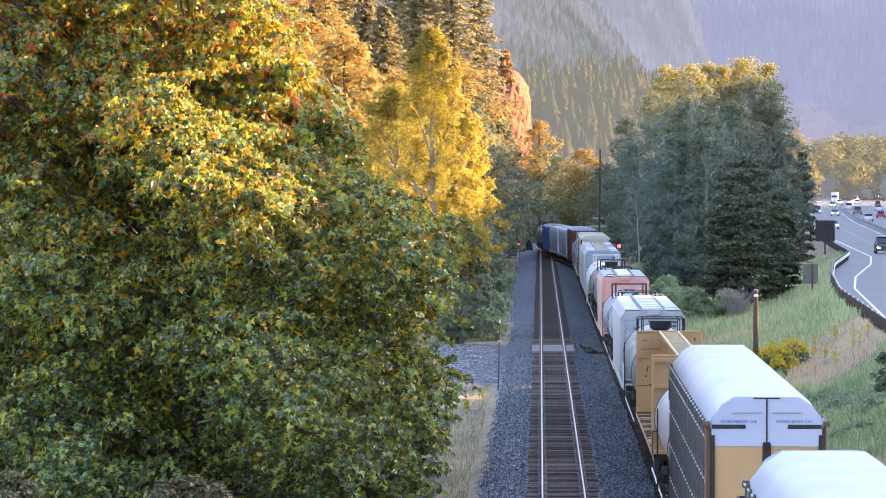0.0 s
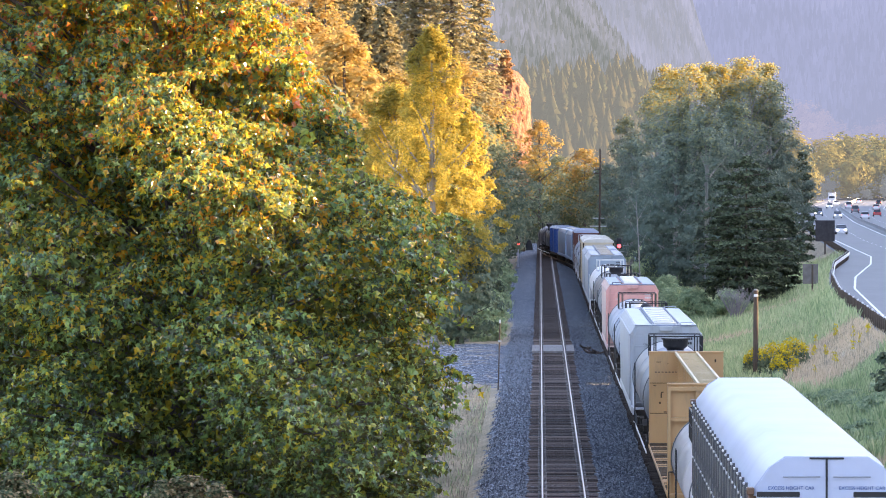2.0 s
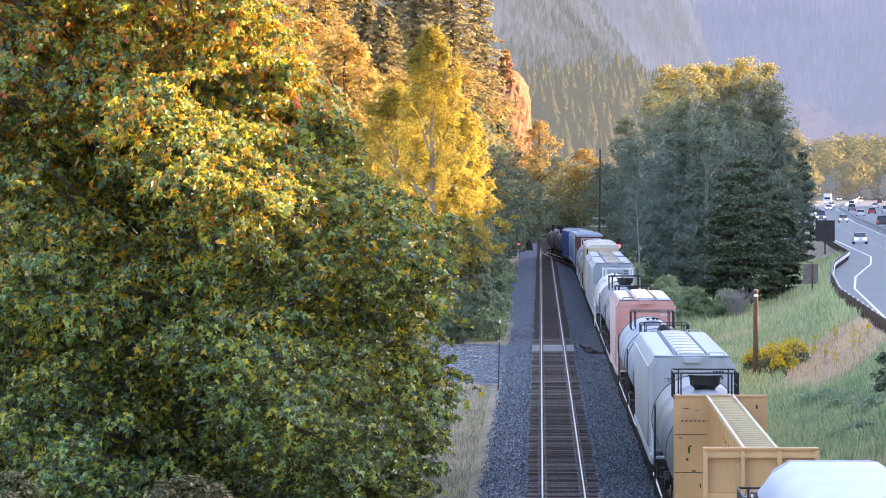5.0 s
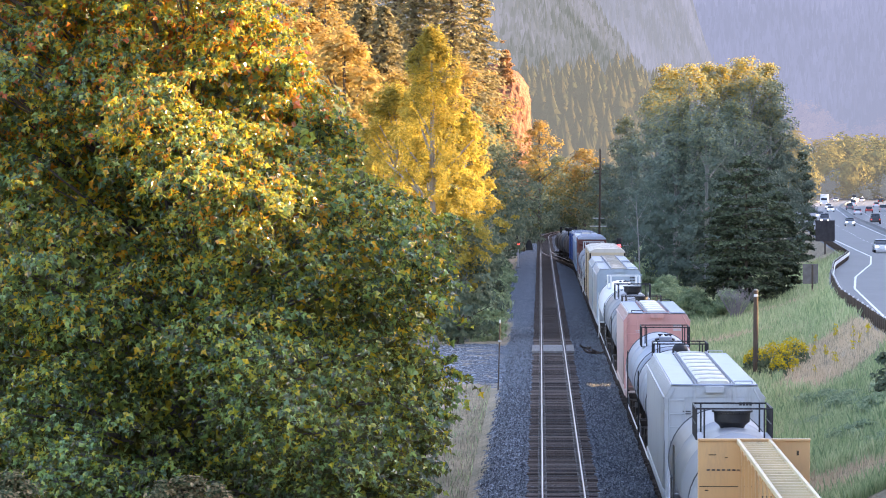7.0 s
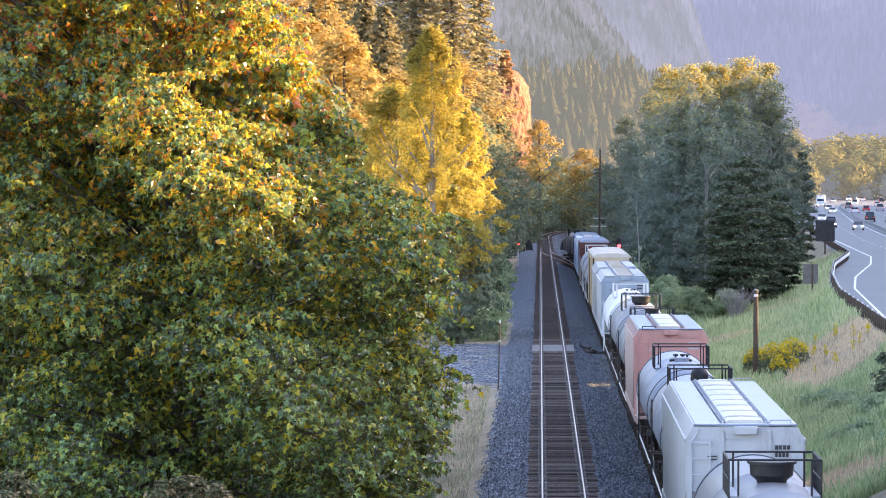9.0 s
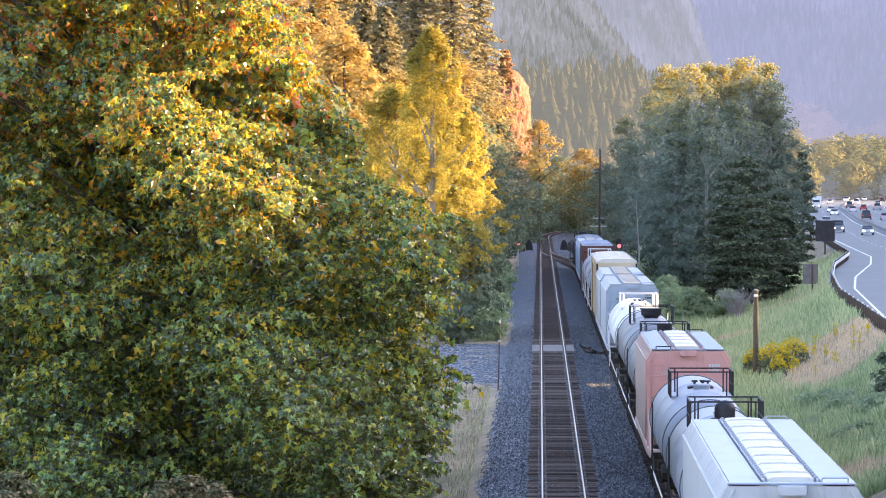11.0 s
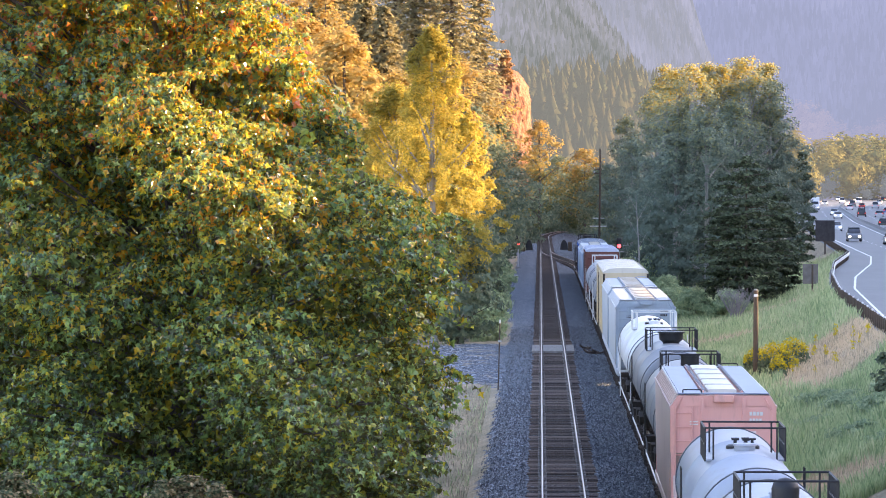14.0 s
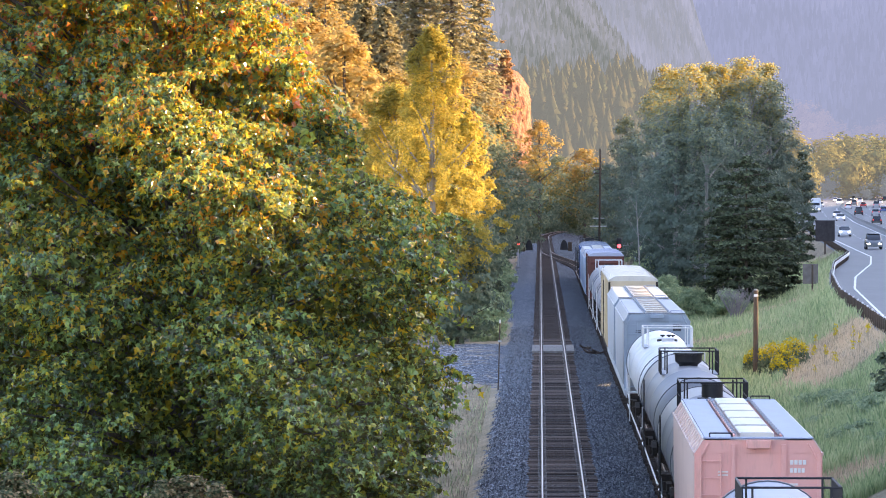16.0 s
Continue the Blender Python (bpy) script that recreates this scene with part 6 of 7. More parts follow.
def field():
    n = 118000
    y = 128 + (400 - 128) * rng.random(n) ** 1.4
    mx = main_x(y)
    gx = guard_x(y)
    x = mx + 7.6 + (gx - 0.45 - mx - 7.6) * rng.random(n)
    z = ground_z(x, y)
    dry = fix(wob(x, y, 0.12, 5) + 1.6 * np.exp(-((y - 207 + 2.0 * (x - 14)) / 20) ** 2) * fix(x, 12.6, 14.4), 0.35, 0.8) > rng.random(n)
    P = np.stack([x, y, z - 0.05], -1)
    h = rng.uniform(0.35, 1.0, n) * (0.8 + 0.32 * wob(x, y, 0.22) + 0.14 * wob(x, y, 1.3, 2))
    w = rng.uniform(0.008, 0.022, n)
    blades("tall_grass", P[~dry], h[~dry], w[~dry], M["grass"], "tall green grass on the embankment")
    blades("dry_grass", P[dry], h[dry] * 0.62, w[dry], M["straw"], "pale dry grass on the embankment")
    n = 14000
    y = 120 + 190 * rng.random(n)
    x = main_x(y) - 3.6 - 5.5 * rng.random(n) ** 1.3
    keep = ~((y > 207) & (y < 266))
    P = np.stack([x, y, ground_z(x, y) - 0.03], -1)[keep]
    d = rng.random(len(P)) < 0.8
    blades("verge_grass", P[d], rng.uniform(0.1, 0.4, d.sum()), rng.uniform(0.01, 0.02, d.sum()), M["verge"], "thin dry grass beside the track bed")
    blades("verge_grass", P[~d], rng.uniform(0.1, 0.5, (~d).sum()), rng.uniform(0.01, 0.02, (~d).sum()), M["grass"], "thin green grass beside the track bed")


field()


# ---- highway ----
def highway():
    ys = np.concatenate([np.arange(-200, 420, 6.0), np.arange(420, 2400, 14.0)])
    g = np.asarray(guard_x(ys)) - 0.5
    f = np.asarray(fog_x(ys)) + 24.5
    V = np.stack([np.stack([g + (f - g) * k, ys, np.full_like(ys, ROAD_Z)], -1) for k in np.linspace(0, 1, 7)], 1)
    i = np.arange(len(ys) * 7).reshape(-1, 7)
    F = np.stack([i[:-1, :-1], i[:-1, 1:], i[1:, 1:], i[1:, :-1]], -1).reshape(-1, 4)
    tagged(new("road", np_mesh("road", V.reshape(-1, 3), F, M["asphalt"])), "smooth grey asphalt highway in two carriageways", "road", kind="structure")
    near = np.arange(-200, 396, 3.0)

    def edge(y):
        return np.interp(y, [-240, 72, 218, 281, 314, 360, 394], [14.4, 16.3, 20.6, 24.0, 26.9, 32.3, 35.4])
    ribbon("road_line", edge, [(-0.09, ROAD_Z + 0.006), (0.09, ROAD_Z + 0.006)], near, M["line"], "solid white edge line along the lay-by", "road line")
    ribbon("road_line", fog_x, [(-0.09, ROAD_Z + 0.006), (0.09, ROAD_Z + 0.006)], np.arange(394, 2300, 6.0), M["line"], "solid white edge line of the carriageway", "road line")
    for off in (8.2, 9.8, 21.0):
        ribbon("road_line", lambda y: fog_x(y) + off, [(-0.08, ROAD_Z + 0.006), (0.08, ROAD_Z + 0.006)], np.arange(100, 1900, 8.0), M["line"], "solid white edge line of the carriageway", "road line")
    b = B()
    for off in (3.9, 13.4, 17.0):
        y = 150.0
        while y < 1300:
            x0, x1 = float(fog_x(y)) + off, float(fog_x(y + 3)) + off
            vs = [b.verts.new(p) for p in ((x0 - 0.07, y, ROAD_Z + 0.006), (x0 + 0.07, y, ROAD_Z + 0.006), (x1 + 0.07, y + 3, ROAD_Z + 0.006), (x1 - 0.07, y + 3, ROAD_Z + 0.006))]
            b.faces.new(vs)
            y += 12
    me = data("lane_dashes", b, M["line"], False)
    tagged(new("lane_dashes", me), "dashed white lane lines on the highway", "road line", kind="structure")
    # median barrier
    prof = [(-0.3, 0), (-0.26, 0.1), (-0.1, 0.33), (-0.08, 0.85), (0.08, 0.85), (0.1, 0.33), (0.26, 0.1), (0.3, 0)]
    ribbon("median_barrier", lambda y: fog_x(y) + 9.0, [(a, ROAD_Z + z) for a, z in prof], np.arange(90, 1900, 7.0), M["concrete"], "low concrete barrier between the carriageways", "barrier")


highway()


def guardrail():
    t = thing("guardrail", Matrix.Identity(4), "curving galvanised steel guardrail on dark wooden posts", "guardrail")
    ys = np.concatenate([np.arange(110, 500, 1.9), np.arange(500, 640, 3.8)])
    prof = [(0.0, 0.42), (0.05, 0.46), (0.05, 0.52), (0.0, 0.57), (0.05, 0.62), (0.05, 0.69), (0.0, 0.73), (-0.02, 0.73), (-0.02, 0.42)]
    c = np.asarray(guard_x(ys), float)
    # smooth the corners of the plan
    for _ in range(6):
        c[1:-1] = 0.25 * c[:-2] + 0.5 * c[1:-1] + 0.25 * c[2:]
    k = len(prof)
    P = np.stack([np.stack([c + dx, ys, np.full_like(ys, ROAD_Z + z)], -1) for dx, z in prof], 1)
    i = np.arange(len(ys) * k).reshape(-1, k)
    F = np.stack([i[:-1, :-1], i[:-1, 1:], i[1:, 1:], i[1:, :-1]], -1).reshape(-1, 4)
    ob = new("rail_beam", np_mesh("rail_beam", P.reshape(-1, 3), F, M["galv"]))
    ob.parent = t
    pm = data("post", box(B(), -0.09, 0.09, -0.09, 0.09, -0.5, 0.78, 0.01), M["wood"], False)
    cap = data("reflector", box(B(), -0.05, 0.05, -0.03, 0.03, 0.78, 0.9, 0.01), M["line"], False)
    for n, (x, y) in enumerate(zip(c, ys)):
        p = share("post", pm, t, pose(x - 0.13, y, ROAD_Z))
        if n % 3 == 0 and y < 500:
            share("reflector", cap, p)


guardrail()


# ---- lineside furniture ----
def wood_pole(x, y, z0, z1, r, label):
    t = thing("wooden_pole", pose(x, y, 0), label, "pole")
    part("shaft", rod(B(), (0, 0, z0), (0, 0, z1), r, 12, r * 0.82), M["wood"], t)
    part("cap", rod(B(), (0, 0, z1), (0, 0, z1 + 0.05), r * 0.86, 12, r * 0.5), M["concrete"], t)
    part("plate", box(B(), -0.12, 0.09, -r - 0.02, -r + 0.05, z1 - 0.36, z1 - 0.22, 0.008), M["line"], t, "small pale plate")


wood_pole(12.27, 209.3, -0.6, 4.85, 0.16, "weathered wooden pole standing in the grass")


def marker_post():
    t = thing("marker_post", pose(-2.35, 204.4, -0.8), "thin dark steel marker post with a white tip", "post")
    part("shaft", rod(B(), (0, 0, -0.2), (0.12, 0, 3.95), 0.034, 8), M["wood"], t)
    part("tip", box(B(), 0.07, 0.17, -0.04, 0.04, 3.95, 4.15, 0.01), M["line"], t)
    part("bracket", box(B(), 0.0, 0.2, -0.06, 0.06, 2.9, 3.0, 0.01), M["galv"], t)


marker_post()
M["red_lamp"] = mat("lit red lens", [(0.3, (0.8, 0.05, 0.03)), (0.7, (0.9, 0.08, 0.05))], rough=0.3, emit=((1.0, 0.06, 0.07), 1.3))
M["headlamp"] = mat("lit headlamp", [(0.3, (0.9, 0.9, 0.85)), (0.7, (1, 1, 0.95))], rough=0.3, emit=((1.0, 0.93, 0.78), 2.2))
M["taillamp"] = mat("lit tail lamp", [(0.3, (0.6, 0.02, 0.02)), (0.7, (0.8, 0.03, 0.03))], rough=0.3, emit=((1.0, 0.05, 0.03), 0.3))
M["glass"] = mat("dark car glass", [(0.3, (0.015, 0.018, 0.022)), (0.7, (0.03, 0.035, 0.04))], rough=0.08, spec=0.8)
M["sign_back"] = mat("dark sign back", [(0.3, (0.035, 0.03, 0.032)), (0.7, (0.07, 0.06, 0.062))], scale=2, rough=0.7)
M["sign_grey"] = mat("brown-grey sign back", [(0.3, (0.13, 0.11, 0.10)), (0.7, (0.21, 0.185, 0.17))], scale=2, rough=0.6)


def signal(x, y, top, side):
    t = thing("railway_signal", pose(x, y, float(ground_z(x, y))), "railway signal showing a red light on a grey ladder mast", "signal")
    h = top - float(ground_z(x, y))
    part("mast", rod(B(), (0, 0, -0.2), (0, 0, h + 0.2), 0.07, 8), M["galv"], t)
    part("ladder", ladder(side * 0.75, 0.1, 0, h + 0.1, 0.4), M["galv"], t)
    part("platform", box(B(), min(0, side * 0.8), max(0, side * 0.8), -0.2, 0.3, h - 0.75, h - 0.7), M["galv"], t)
    part("base", box(B(), -0.3, 0.3, -0.3, 0.3, -0.3, 0.15, 0.03), M["concrete"], t)
    hd = part("signal_head", box(B(), -0.36, 0.36, -0.25, 0.05, h - 0.42, h + 1.05, 0.12), M["black"], t)
    part("lens", turned(B(), [(0.02, 0), (0.26, 0), (0.24, 0.06), (0.02, 0.09)], 16, Matrix.Translation((0, -0.24, h)) @ Matrix.Rotation(math.pi / 2, 4, "X")), M["red_lamp"], hd)
    part("hood", loft(B(), [[(0.32 * math.cos(a), y_, h + 0.32 * math.sin(a)) for a in np.linspace(0.2, math.pi - 0.2, 9)] +
                            [(0.29 * math.cos(a), y_, h + 0.29 * math.sin(a)) for a in np.linspace(math.pi - 0.2, 0.2, 9)] for y_ in (-0.55, -0.22)]), M["black"], hd)


signal(-2.95, 490.7, 2.45, -1)
signal(10.4, 484.3, 2.25, 1)


def small_signs():
    t = thing("sign_board", pose(12.4, 472, float(ground_z(12.4, 472))), "small pale blue sign on a thin post", "sign")
    part("post", rod(B(), (0, 0, -0.2), (0, 0, 1.6), 0.05, 6), M["galv"], t)
    part("board", box(B(), -0.35, 0.35, -0.03, 0.03, 1.3, 1.9, 0.02), M["hop_roof"], t)
    t = thing("billboard", pose(32.5, 420, float(ground_z(32.5, 420))), "dark brown back of a road sign on one post", "sign")
    z = -float(ground_z(32.5, 420))
    part("post", rod(B(), (0.0, 0.06, -0.3), (0.0, 0.06, z + 6.4), 0.09, 8), M["wood"], t)
    part("board", box(B(), -1.1, 1.1, -0.04, 0.0, z + 4.0, z + 6.4, 0.02), M["sign_back"], t)
    for k in (4.5, 5.7):
        part("stringer", box(B(), -0.9, 0.9, -0.1, -0.04, z + k, z + k + 0.1), M["sign_back"], t)
    t = thing("road_sign", pose(21.3, 288, float(ground_z(21.3, 288))), "grey back of a road sign on a wooden post", "sign")
    z = -float(ground_z(21.3, 288))
    part("post", box(B(), -0.07, 0.07, -0.05, 0.05, -0.3, z + 4.45, 0.01), M["wood"], t)
    part("board", box(B(), -0.75, 0.45, 0.06, 0.1, z + 2.95, z + 4.5, 0.02), M["sign_grey"], t)
    for x, y, s in ((-1.75, 578, -1), (3.75, 578, 1)):
        t = thing("relay_box", pose(x, y, float(ground_z(x, y))), "low dark lineside equipment box with an arched hood", "equipment box")
        part("hood", loft(B(), [[(0.6 * math.cos(a), q, 0.2 + 1.6 * math.sin(a)) for a in np.linspace(0, math.pi, 12)] for q in (-0.9, 0.9)]), M["black"], t)
        part("side_panel", box(B(), min(s * 0.62, s * 1.25), max(s * 0.62, s * 1.25), -0.6, 0.6, 0, 1.45, 0.05), M["wood"], t)
    z0 = float(ground_z(8.1, 505))
    t = thing("utility_pole", pose(8.1, 505, z0), "tall dark wooden utility pole with cross-arms", "pole")
    part("shaft", rod(B(), (0, 0, -0.5), (0.15, 0, 15.2 - z0), 0.17, 8, 0.12), M["wood"], t)
    for z in (12.5, 13.1):
        part("cross_arm", box(B(), -0.75, 0.4, -0.07, 0.07, z, z + 0.16), M["wood"], t)
        part("insulator", rod(B(), (-0.65, 0, z + 0.16), (-0.65, 0, z + 0.4), 0.08, 8, 0.04), M["line"], t)
    for z, w in ((5.3, 1.0), (6.4, 0.7)):
        part("bracket_arm", box(B(), -w * 1.3, w, -0.06, 0.06, z, z + 0.12), M["galv"], t)
    t = thing("guide_rail", pose(-9.2, 703, 34.3), "short white railing on top of the rock", "railing")
    for k in (0.0, 0.75):
        part("beam", loft(B(), [[(x, q, z + k + 0.15 * x) for q, z in ((-0.06, 0.2), (0.06, 0.2), (0.06, 0.52), (-0.06, 0.52))] for x in (-1.7, 1.7)]), M["line"], t)
    for x in (-1, 0, 1):
        part("post", box(B(), x - 0.05, x + 0.05, -0.05, 0.05, -0.6, 0.4), M["line"], t)
    r = random.Random(6)
    for x, y, w in ((3.1, 247.5, 0.55), (3.2, 241.6, 0.9), (3.55, 240.2, 0.5)):
        b = B()
        for k in range(7):
            a = r.uniform(0, 6.28)
            c = Vector((r.uniform(-w, w) * 0.5, r.uniform(-w, w), 0.08))
            rod(b, c, c + Vector((math.cos(a) * 0.5, math.sin(a) * 0.5, r.uniform(0, 0.3))), r.uniform(0.05, 0.12), 6, 0.04)
        ob = part("scrap_heap", b, M["tie"], None, "small heap of dark scrap timber between the tracks")
        ob.location = (x, y, -0.33)
        tagged(ob, category="debris")


small_signs()


def broom_bush(x, y, r, h, seed):
    t = thing("broom_bush", pose(x, y, float(ground_z(x, y)) - 0.1), "green bush topped with bright yellow flowers", "bush", "flowering bushes")
    g = np.random.default_rng(seed)
    n = int(700 * min(1, r))
    a, q = g.uniform(0, 6.28, n), g.random(n) ** 0.5
    P = np.stack([np.cos(a) * q * r, np.sin(a) * q * r, g.uniform(0.1, 1, n) * h * (1 - 0.35 * q * q)], -1)
    ob = new("foliage", leaf_mesh("foliage", P, g.uniform(0.1, 0.28, n), g.normal(size=(n, 3)), OVAL, M["shrub"]))
    ob.parent = t
    tagged(ob, kind="stuff")
    n = int(820 * min(1, r))
    a, q = g.uniform(0, 6.28, n), g.random(n) ** 0.5
    P = np.stack([np.cos(a) * q * r, np.sin(a) * q * r, h * (1 - 0.35 * q * q) * g.uniform(0.82, 1.22, n)], -1)
    ob = new("blossom", leaf_mesh("blossom", P, g.uniform(0.06, 0.15, n), g.normal(size=(n, 3)) + np.array([0, -0.4, 0.5]), OVAL, M["gold_flower"]))
    ob.parent = t
    tagged(ob, kind="stuff")


for k, (x, y, r, h) in enumerate(((13.2, 207, 0.95, 1.7), (14.3, 208, 0.9, 1.6), (13.0, 201, 0.5, 1.2), (12.5, 212, 0.8, 1.4))):
    broom_bush(x, y, r, h, 200 + k)

# sparse yellow mullein-like stalks in the dry grass
g_st = np.random.default_rng(77)
ST_Y = 190 + 28 * g_st.random(26)
ST_X = 13.5 + 4.4 * g_st.random(26)


def flower_stalk(x, y, h, seed):
    t = thing("flower_stalk", pose(x, y, float(ground_z(x, y)) - 0.05), "single yellow flower stalk rising from dry grass", "flower", "flower stalks")
    g = np.random.default_rng(seed)
    part("stem", rod(B(), (0, 0, 0), (0, 0, h), 0.016, 5, 0.008), M["verge"], t)
    P = np.stack([g.normal(size=26) * 0.05, g.normal(size=26) * 0.05, h * g.uniform(0.6, 1.05, 26)], -1)
    ob = new("blossom", leaf_mesh("blossom", P, g.uniform(0.07, 0.15, 26), g.normal(size=(26, 3)), OVAL, M["gold_flower"]))
    ob.parent = t
    tagged(ob, kind="stuff")


for k in range(26):
    flower_stalk(float(ST_X[k]), float(ST_Y[k]), 0.75 + 0.5 * ((k * 0.618) % 1), 400 + k)

# low brambles and a sapling in the long grass
for k, (x, y, h, r) in enumerate(((13.8, 176, 1.2, 1.2), (14.6, 167, 1.3, 1.3), (13.7, 186, 1.1, 1.1), (15.2, 158, 1.3, 1.2), (13.2, 160, 1.1, 1.0), (12.6, 172, 1.0, 0.9), (13.9, 150, 1.3, 1.1), (15.6, 172, 1.1, 1.0), (14.4, 181, 1.1, 1.1))):
    broadleaf("bramble", x, y * 0.94, h * 0.62, r * 1.1, 60, 34, 0.14, M["bramble"], M["bark"], "low dark green bramble in the long grass", low=0.0, seed=300 + k, clump_r=0.3, category="bush", group="brambles")


def bare_shrub(x, y, h, r, seed):
    t = thing("bare_shrub", pose(x, y, float(ground_z(x, y)) - 0.1), "leafless grey-brown shrub at the edge of the pines", "bush", kind="stuff")
    g = np.random.default_rng(seed)
    b = B()
    for k in range(46):
        a, q = g.uniform(0, 6.28), g.uniform(0.2, 1.0)
        p0 = Vector((0.2 * math.cos(a), 0.2 * math.sin(a), 0))
        p1 = Vector((0.6 * r * q * math.cos(a), 0.6 * r * q * math.sin(a), h * g.uniform(0.4, 0.6)))
        p2 = p1 + Vector((0.5 * r * q * math.cos(a + g.normal() * 0.6), 0.5 * r * q * math.sin(a), h * g.uniform(0.25, 0.5)))
        rod(b, p0, p1, 0.03, 4, 0.018)
        rod(b, p1, p2, 0.018, 4, 0.006)
        for _ in range(4):
            s0 = p1.lerp(p2, g.random())
            rod(b, s0, s0 + Vector((g.normal() * 0.3, g.normal() * 0.3, 0.45)), 0.011, 3, 0.005)
    part("branchwork", b, M["grey_twig"], t)


M["grey_twig"] = mat("grey dead twigs", [(0.3, (0.22, 0.19, 0.19)), (0.7, (0.36, 0.32, 0.31))], scale=5, rough=0.9)
bare_shrub(15.4, 290, 2.5, 1.7, 41)
broadleaf("sapling", 14.95, 159, 2.4, 0.6, 30, 22, 0.2, M["shrub"], M["bark"], "young green sapling standing in the long grass", low=0.2, seed=320, clump_r=0.4)
conifer("fir_tree", 100.5, 1030, 15, 5.5, M["pine"], "dark fir beside the far carriageway", levels=30, fan=12, sub=7, seed=330, leaf=0.4, low=0.0)

# ---- road vehicles ----
M["tyre"] = mat("tyre rubber", [(0.3, (0.012, 0.012, 0.012)), (0.7, (0.025, 0.025, 0.025))], rough=0.8)
CAR_PAINT = {n: mat("car paint " + n, [(0.3, tuple(0.9 * q for q in c)), (0.7, c)], rough=0.25, spec=0.6) for n, c in
             {"white": (0.75, 0.76, 0.78), "silver": (0.42, 0.44, 0.46), "black": (0.02, 0.02, 0.025), "red": (0.38, 0.03, 0.03), "blue": (0.05, 0.10, 0.25), "grey": (0.14, 0.15, 0.16)}.items()}


def car(paint, kind, label):
    """A road car, nose towards -y."""
    t = thing("car", Matrix.Identity(4), label, "car", "highway traffic")
    L, W, H, belt = {"sedan": (4.6, 1.8, 1.45, 0.92), "suv": (4.8, 1.95, 1.85, 1.1), "truck": (8.5, 2.4, 3.4, 1.3)}[kind]
    hl, hw = L / 2, W / 2
    p = CAR_PAINT[paint]
    if kind == "truck":
        part("cab", loft(B(), [[(x, y, z) for x, z in ((-hw, 0.5), (hw, 0.5), (hw, zt - 0.3), (hw - 0.2, zt), (-hw + 0.2, zt), (-hw, zt - 0.3))] for y, zt in ((-hl, 1.5), (-hl + 0.6, 2.6), (-hl + 2.0, 2.7))]), p, t)
        part("cargo_box", box(B(), -hw - 0.05, hw + 0.05, -hl + 2.2, hl, 0.9, H, 0.06), CAR_PAINT["white"], t)
        part("windscreen", loft(B(), [[(-hw + 0.2, -hl - 0.02 + 0.02, 1.6), (hw - 0.2, -hl + 0.0, 1.6), (hw - 0.3, -hl + 0.5, 2.4), (-hw + 0.3, -hl + 0.5, 2.4)],
                                      [(-hw + 0.2, -hl + 0.1, 1.6), (hw - 0.2, -hl + 0.1, 1.6), (hw - 0.3, -hl + 0.6, 2.4), (-hw + 0.3, -hl + 0.6, 2.4)]]), M["glass"], t)
    else:
        secs = []
        for y, zt, k in ((-hl, 0.62, 0.82), (-hl + 0.12, 0.78, 0.93), (-hl + 0.7, belt - 0.06, 1.0), (-hl + 1.3, belt, 1.0), (hl - 0.7, belt + 0.02, 1.0), (hl - 0.1, belt - 0.05, 0.94), (hl, 0.7, 0.86)):
            secs.append([(-hw * k, y, 0.3), (hw * k, y, 0.3), (hw * k * 1.0, y, zt - 0.18), (hw * k * 0.93, y, zt), (-hw * k * 0.93, y, zt), (-hw * k, y, zt - 0.18)])
        part("body", loft(B(), secs), p, t)
        b = hl - (0.25 if kind == "suv" else 0.75)
        cab = [(-hl + 1.1, belt - 0.02, 0.92), (-hl + 1.85, H - 0.08, 0.76), (0.3, H, 0.75), (b - 0.45, H - 0.06, 0.74), (b, belt - 0.02, 0.86)]
        part("cabin", loft(B(), [[(-hw * k, y, belt - 0.05), (hw * k, y, belt - 0.05), (hw * min(k, 0.8), y, z), (-hw * min(k, 0.8), y, z)] for y, z, k in cab]), M["glass"], t)
        part("roof_panel", box(B(), -hw * 0.73, hw * 0.73, -hl + 1.85, b - 0.5, H - 0.05, H + 0.02, 0.03), p, t)
    for s in (-1, 1):
        part("headlight", box(B(), s * hw * 0.66 - 0.17, s * hw * 0.66 + 0.17, -hl - 0.03, -hl + 0.12, 0.55, 0.75, 0.04), M["headlamp"], t)
        part("tail_light", box(B(), s * hw * 0.76 - 0.1, s * hw * 0.76 + 0.1, hl - 0.1, hl + 0.03, 0.72, 0.92, 0.03), M["taillamp"], t)
        for y in (-hl + 0.85, hl - 0.85):
            rr = 0.33 if kind != "truck" else 0.48
            w = part("wheel", rod(B(), (s * (hw - 0.22), y, rr), (s * (hw + 0.01), y, rr), rr, 16), M["tyre"], t)
            part("rim", rod(B(), (s * (hw - 0.02), y, rr), (s * (hw + 0.02), y, rr), rr * 0.6, 12), M["galv"], w)
    return t


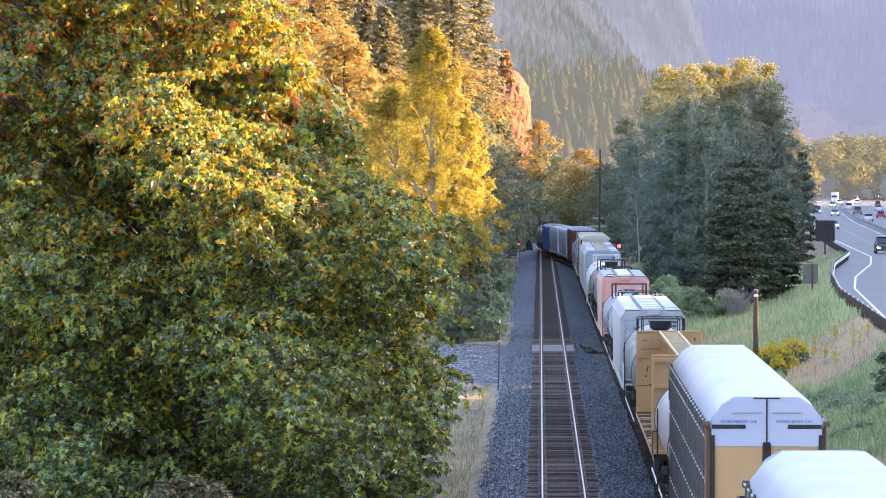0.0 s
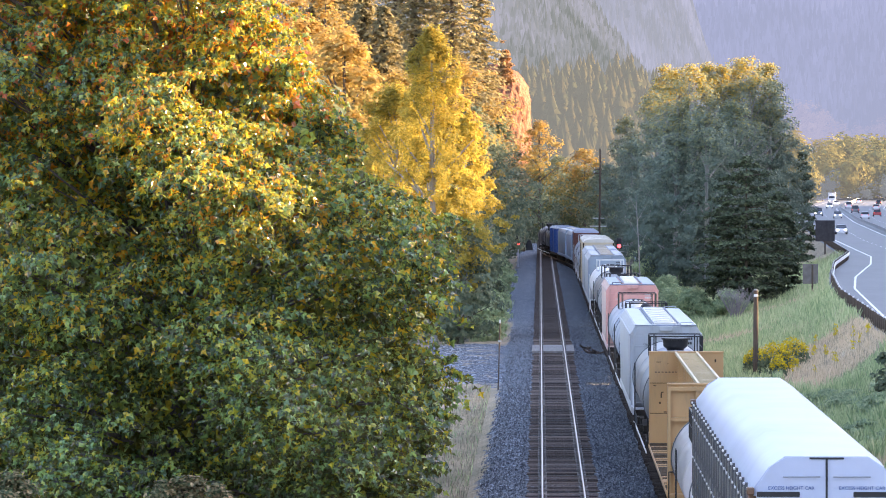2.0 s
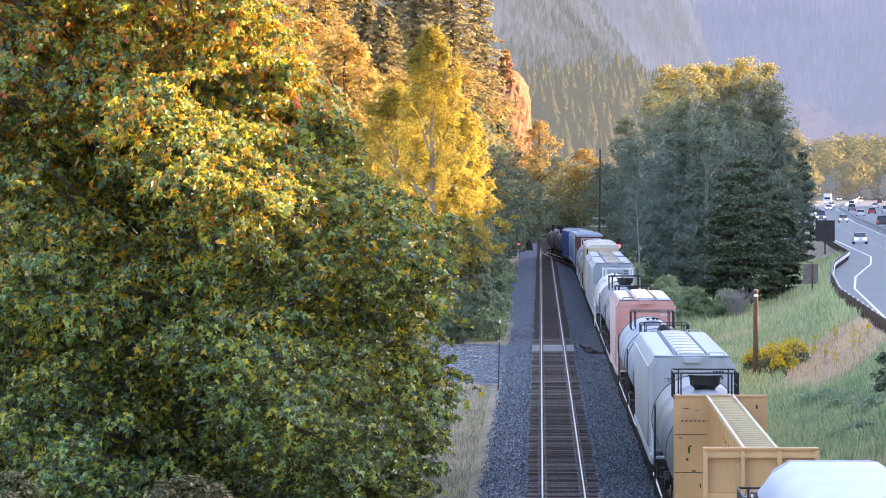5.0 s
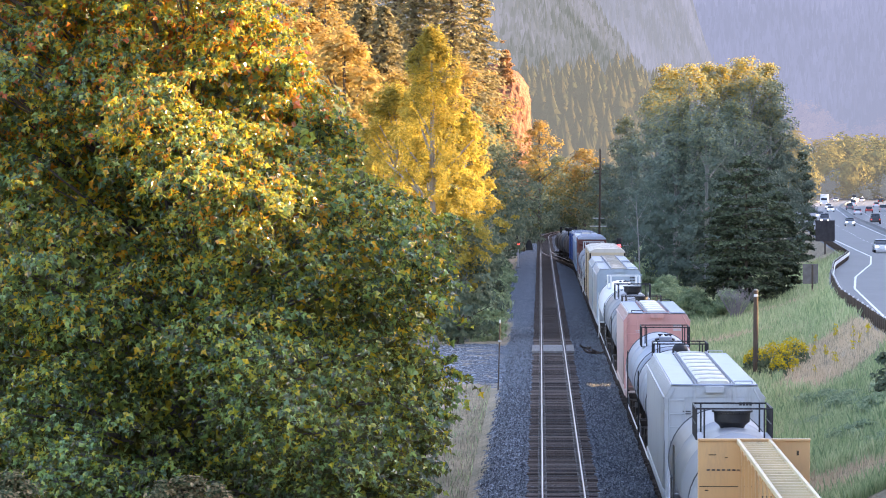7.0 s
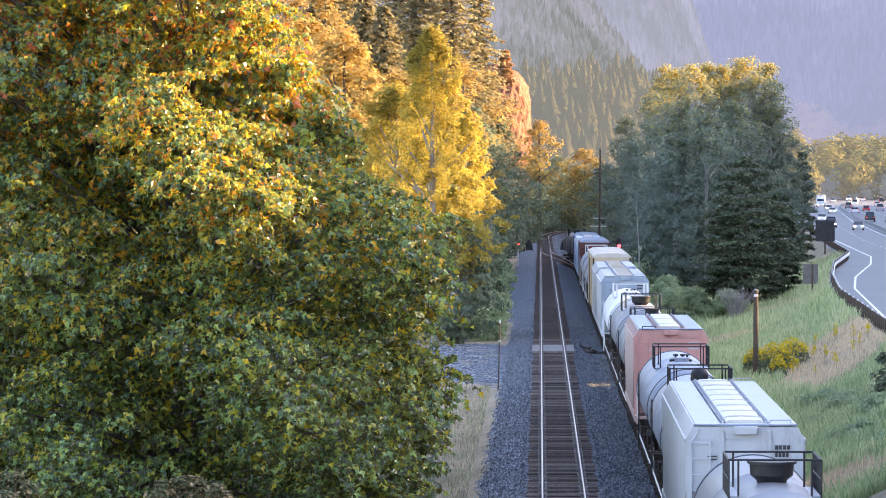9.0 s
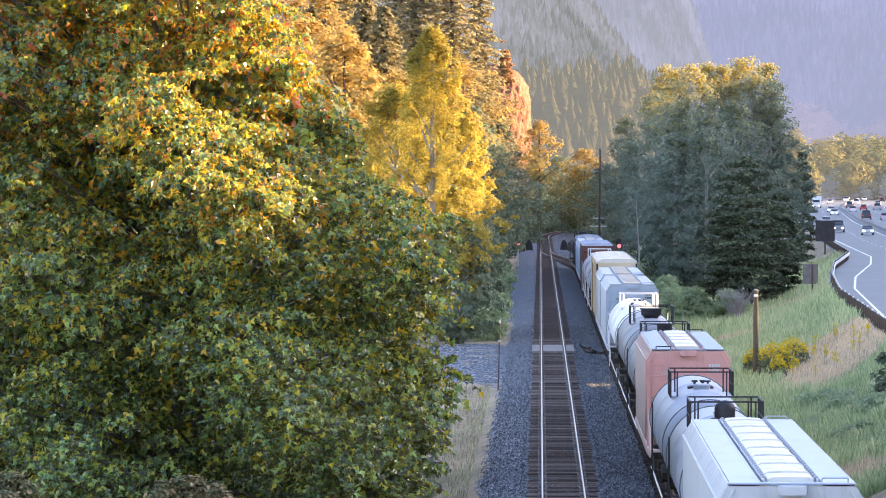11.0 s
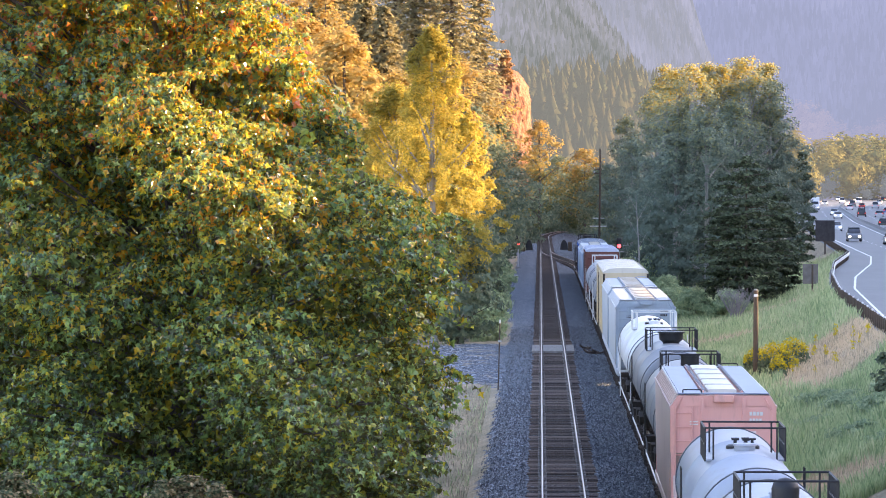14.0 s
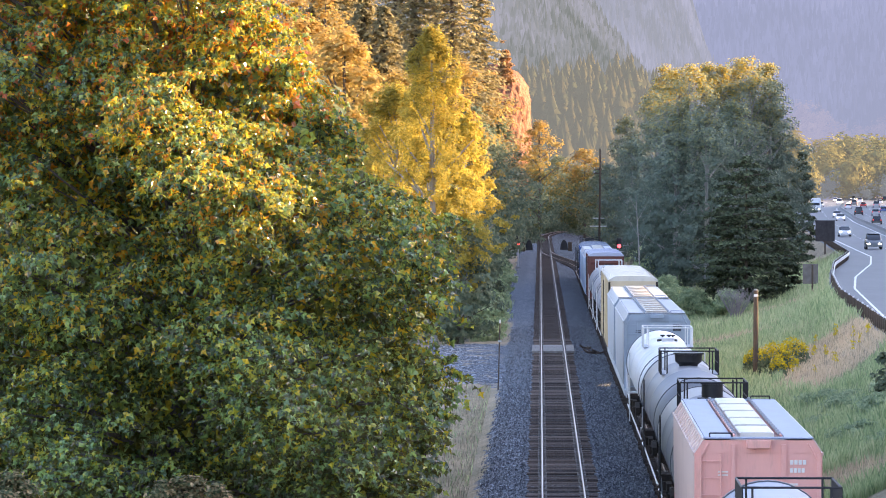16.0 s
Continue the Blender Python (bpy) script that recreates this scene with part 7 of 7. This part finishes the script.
def traffic():
    out = []
    kinds = {}
    coming = [(412, 2.2, 27.6, "black", "suv"), (606, 2.2, 27, "white", "sedan"), (820, 5.9, 25.2, "silver", "sedan"), (868, 2.2, 27, "grey", "suv"), (954, 2.2, 26.4, "white", "sedan"),
              (1068, 5.9, 21.6, "white", "sedan"), (1290, 2.2, 23.4, "white", "truck"), (1176, 5.9, 24.6, "white", "sedan"), (1500, 2.2, 26.4, "silver", "sedan"), (1596, 5.9, 26.4, "white", "suv"), (1728, 2.2, 26.4, "white", "sedan"), (1824, 5.9, 26.4, "grey", "sedan")]
    going = [(390, 11.4, 17.4, "black", "sedan"), (554, 11.4, 17.4, "black", "suv"), (545, 15, 17.4, "silver", "sedan"), (648, 18.6, 15.6, "blue", "sedan"),
             (724, 11.4, 17.4, "white", "sedan"), (773, 15, 17.4, "red", "sedan"), (798, 18.7, 15.6, "silver", "suv"), (847, 11.4, 16.8, "grey", "suv"), (948, 18.6, 15.6, "white", "sedan"),
             (984, 11.4, 16.8, "white", "suv"), (1116, 18.6, 16.8, "black", "sedan"), (1188, 11.4, 16.8, "white", "sedan")]
    words = {"sedan": "saloon car", "suv": "tall estate car", "truck": "box truck"}
    for group, way in ((coming, -1), (going, 1)):
        for y0, off, v, paint, kind in group:
            label = f"{paint} {words[kind]} " + ("driving with headlights lit on the highway" if way < 0 else "seen from behind in slow highway traffic")
            if (paint, kind) in kinds:
                c = copy_thing(kinds[paint, kind], Matrix.Identity(4))
                c["label"] = label
            else:
                c = kinds[paint, kind] = car(paint, kind, label)
            out.append((c, y0, off, v, way))
    return out


TRAFFIC = traffic()


def motions():
    for mid, length, c in TRAIN:
        walk(c, train_rows(mid, length))
    for c, y0, off, v, way in TRAFFIC:
        rows = []
        for k in range(9):
            y = y0 + way * v * 2 * k
            dx = float(fog_x(y + 4) - fog_x(y - 4)) / 8
            rows.append((2 * k, pose(float(fog_x(y)) + off, y, ROAD_Z + 0.01, 0, 0, -math.degrees(math.atan(dx)) + (0 if way < 0 else 180))))
        walk(c, rows)


motions()
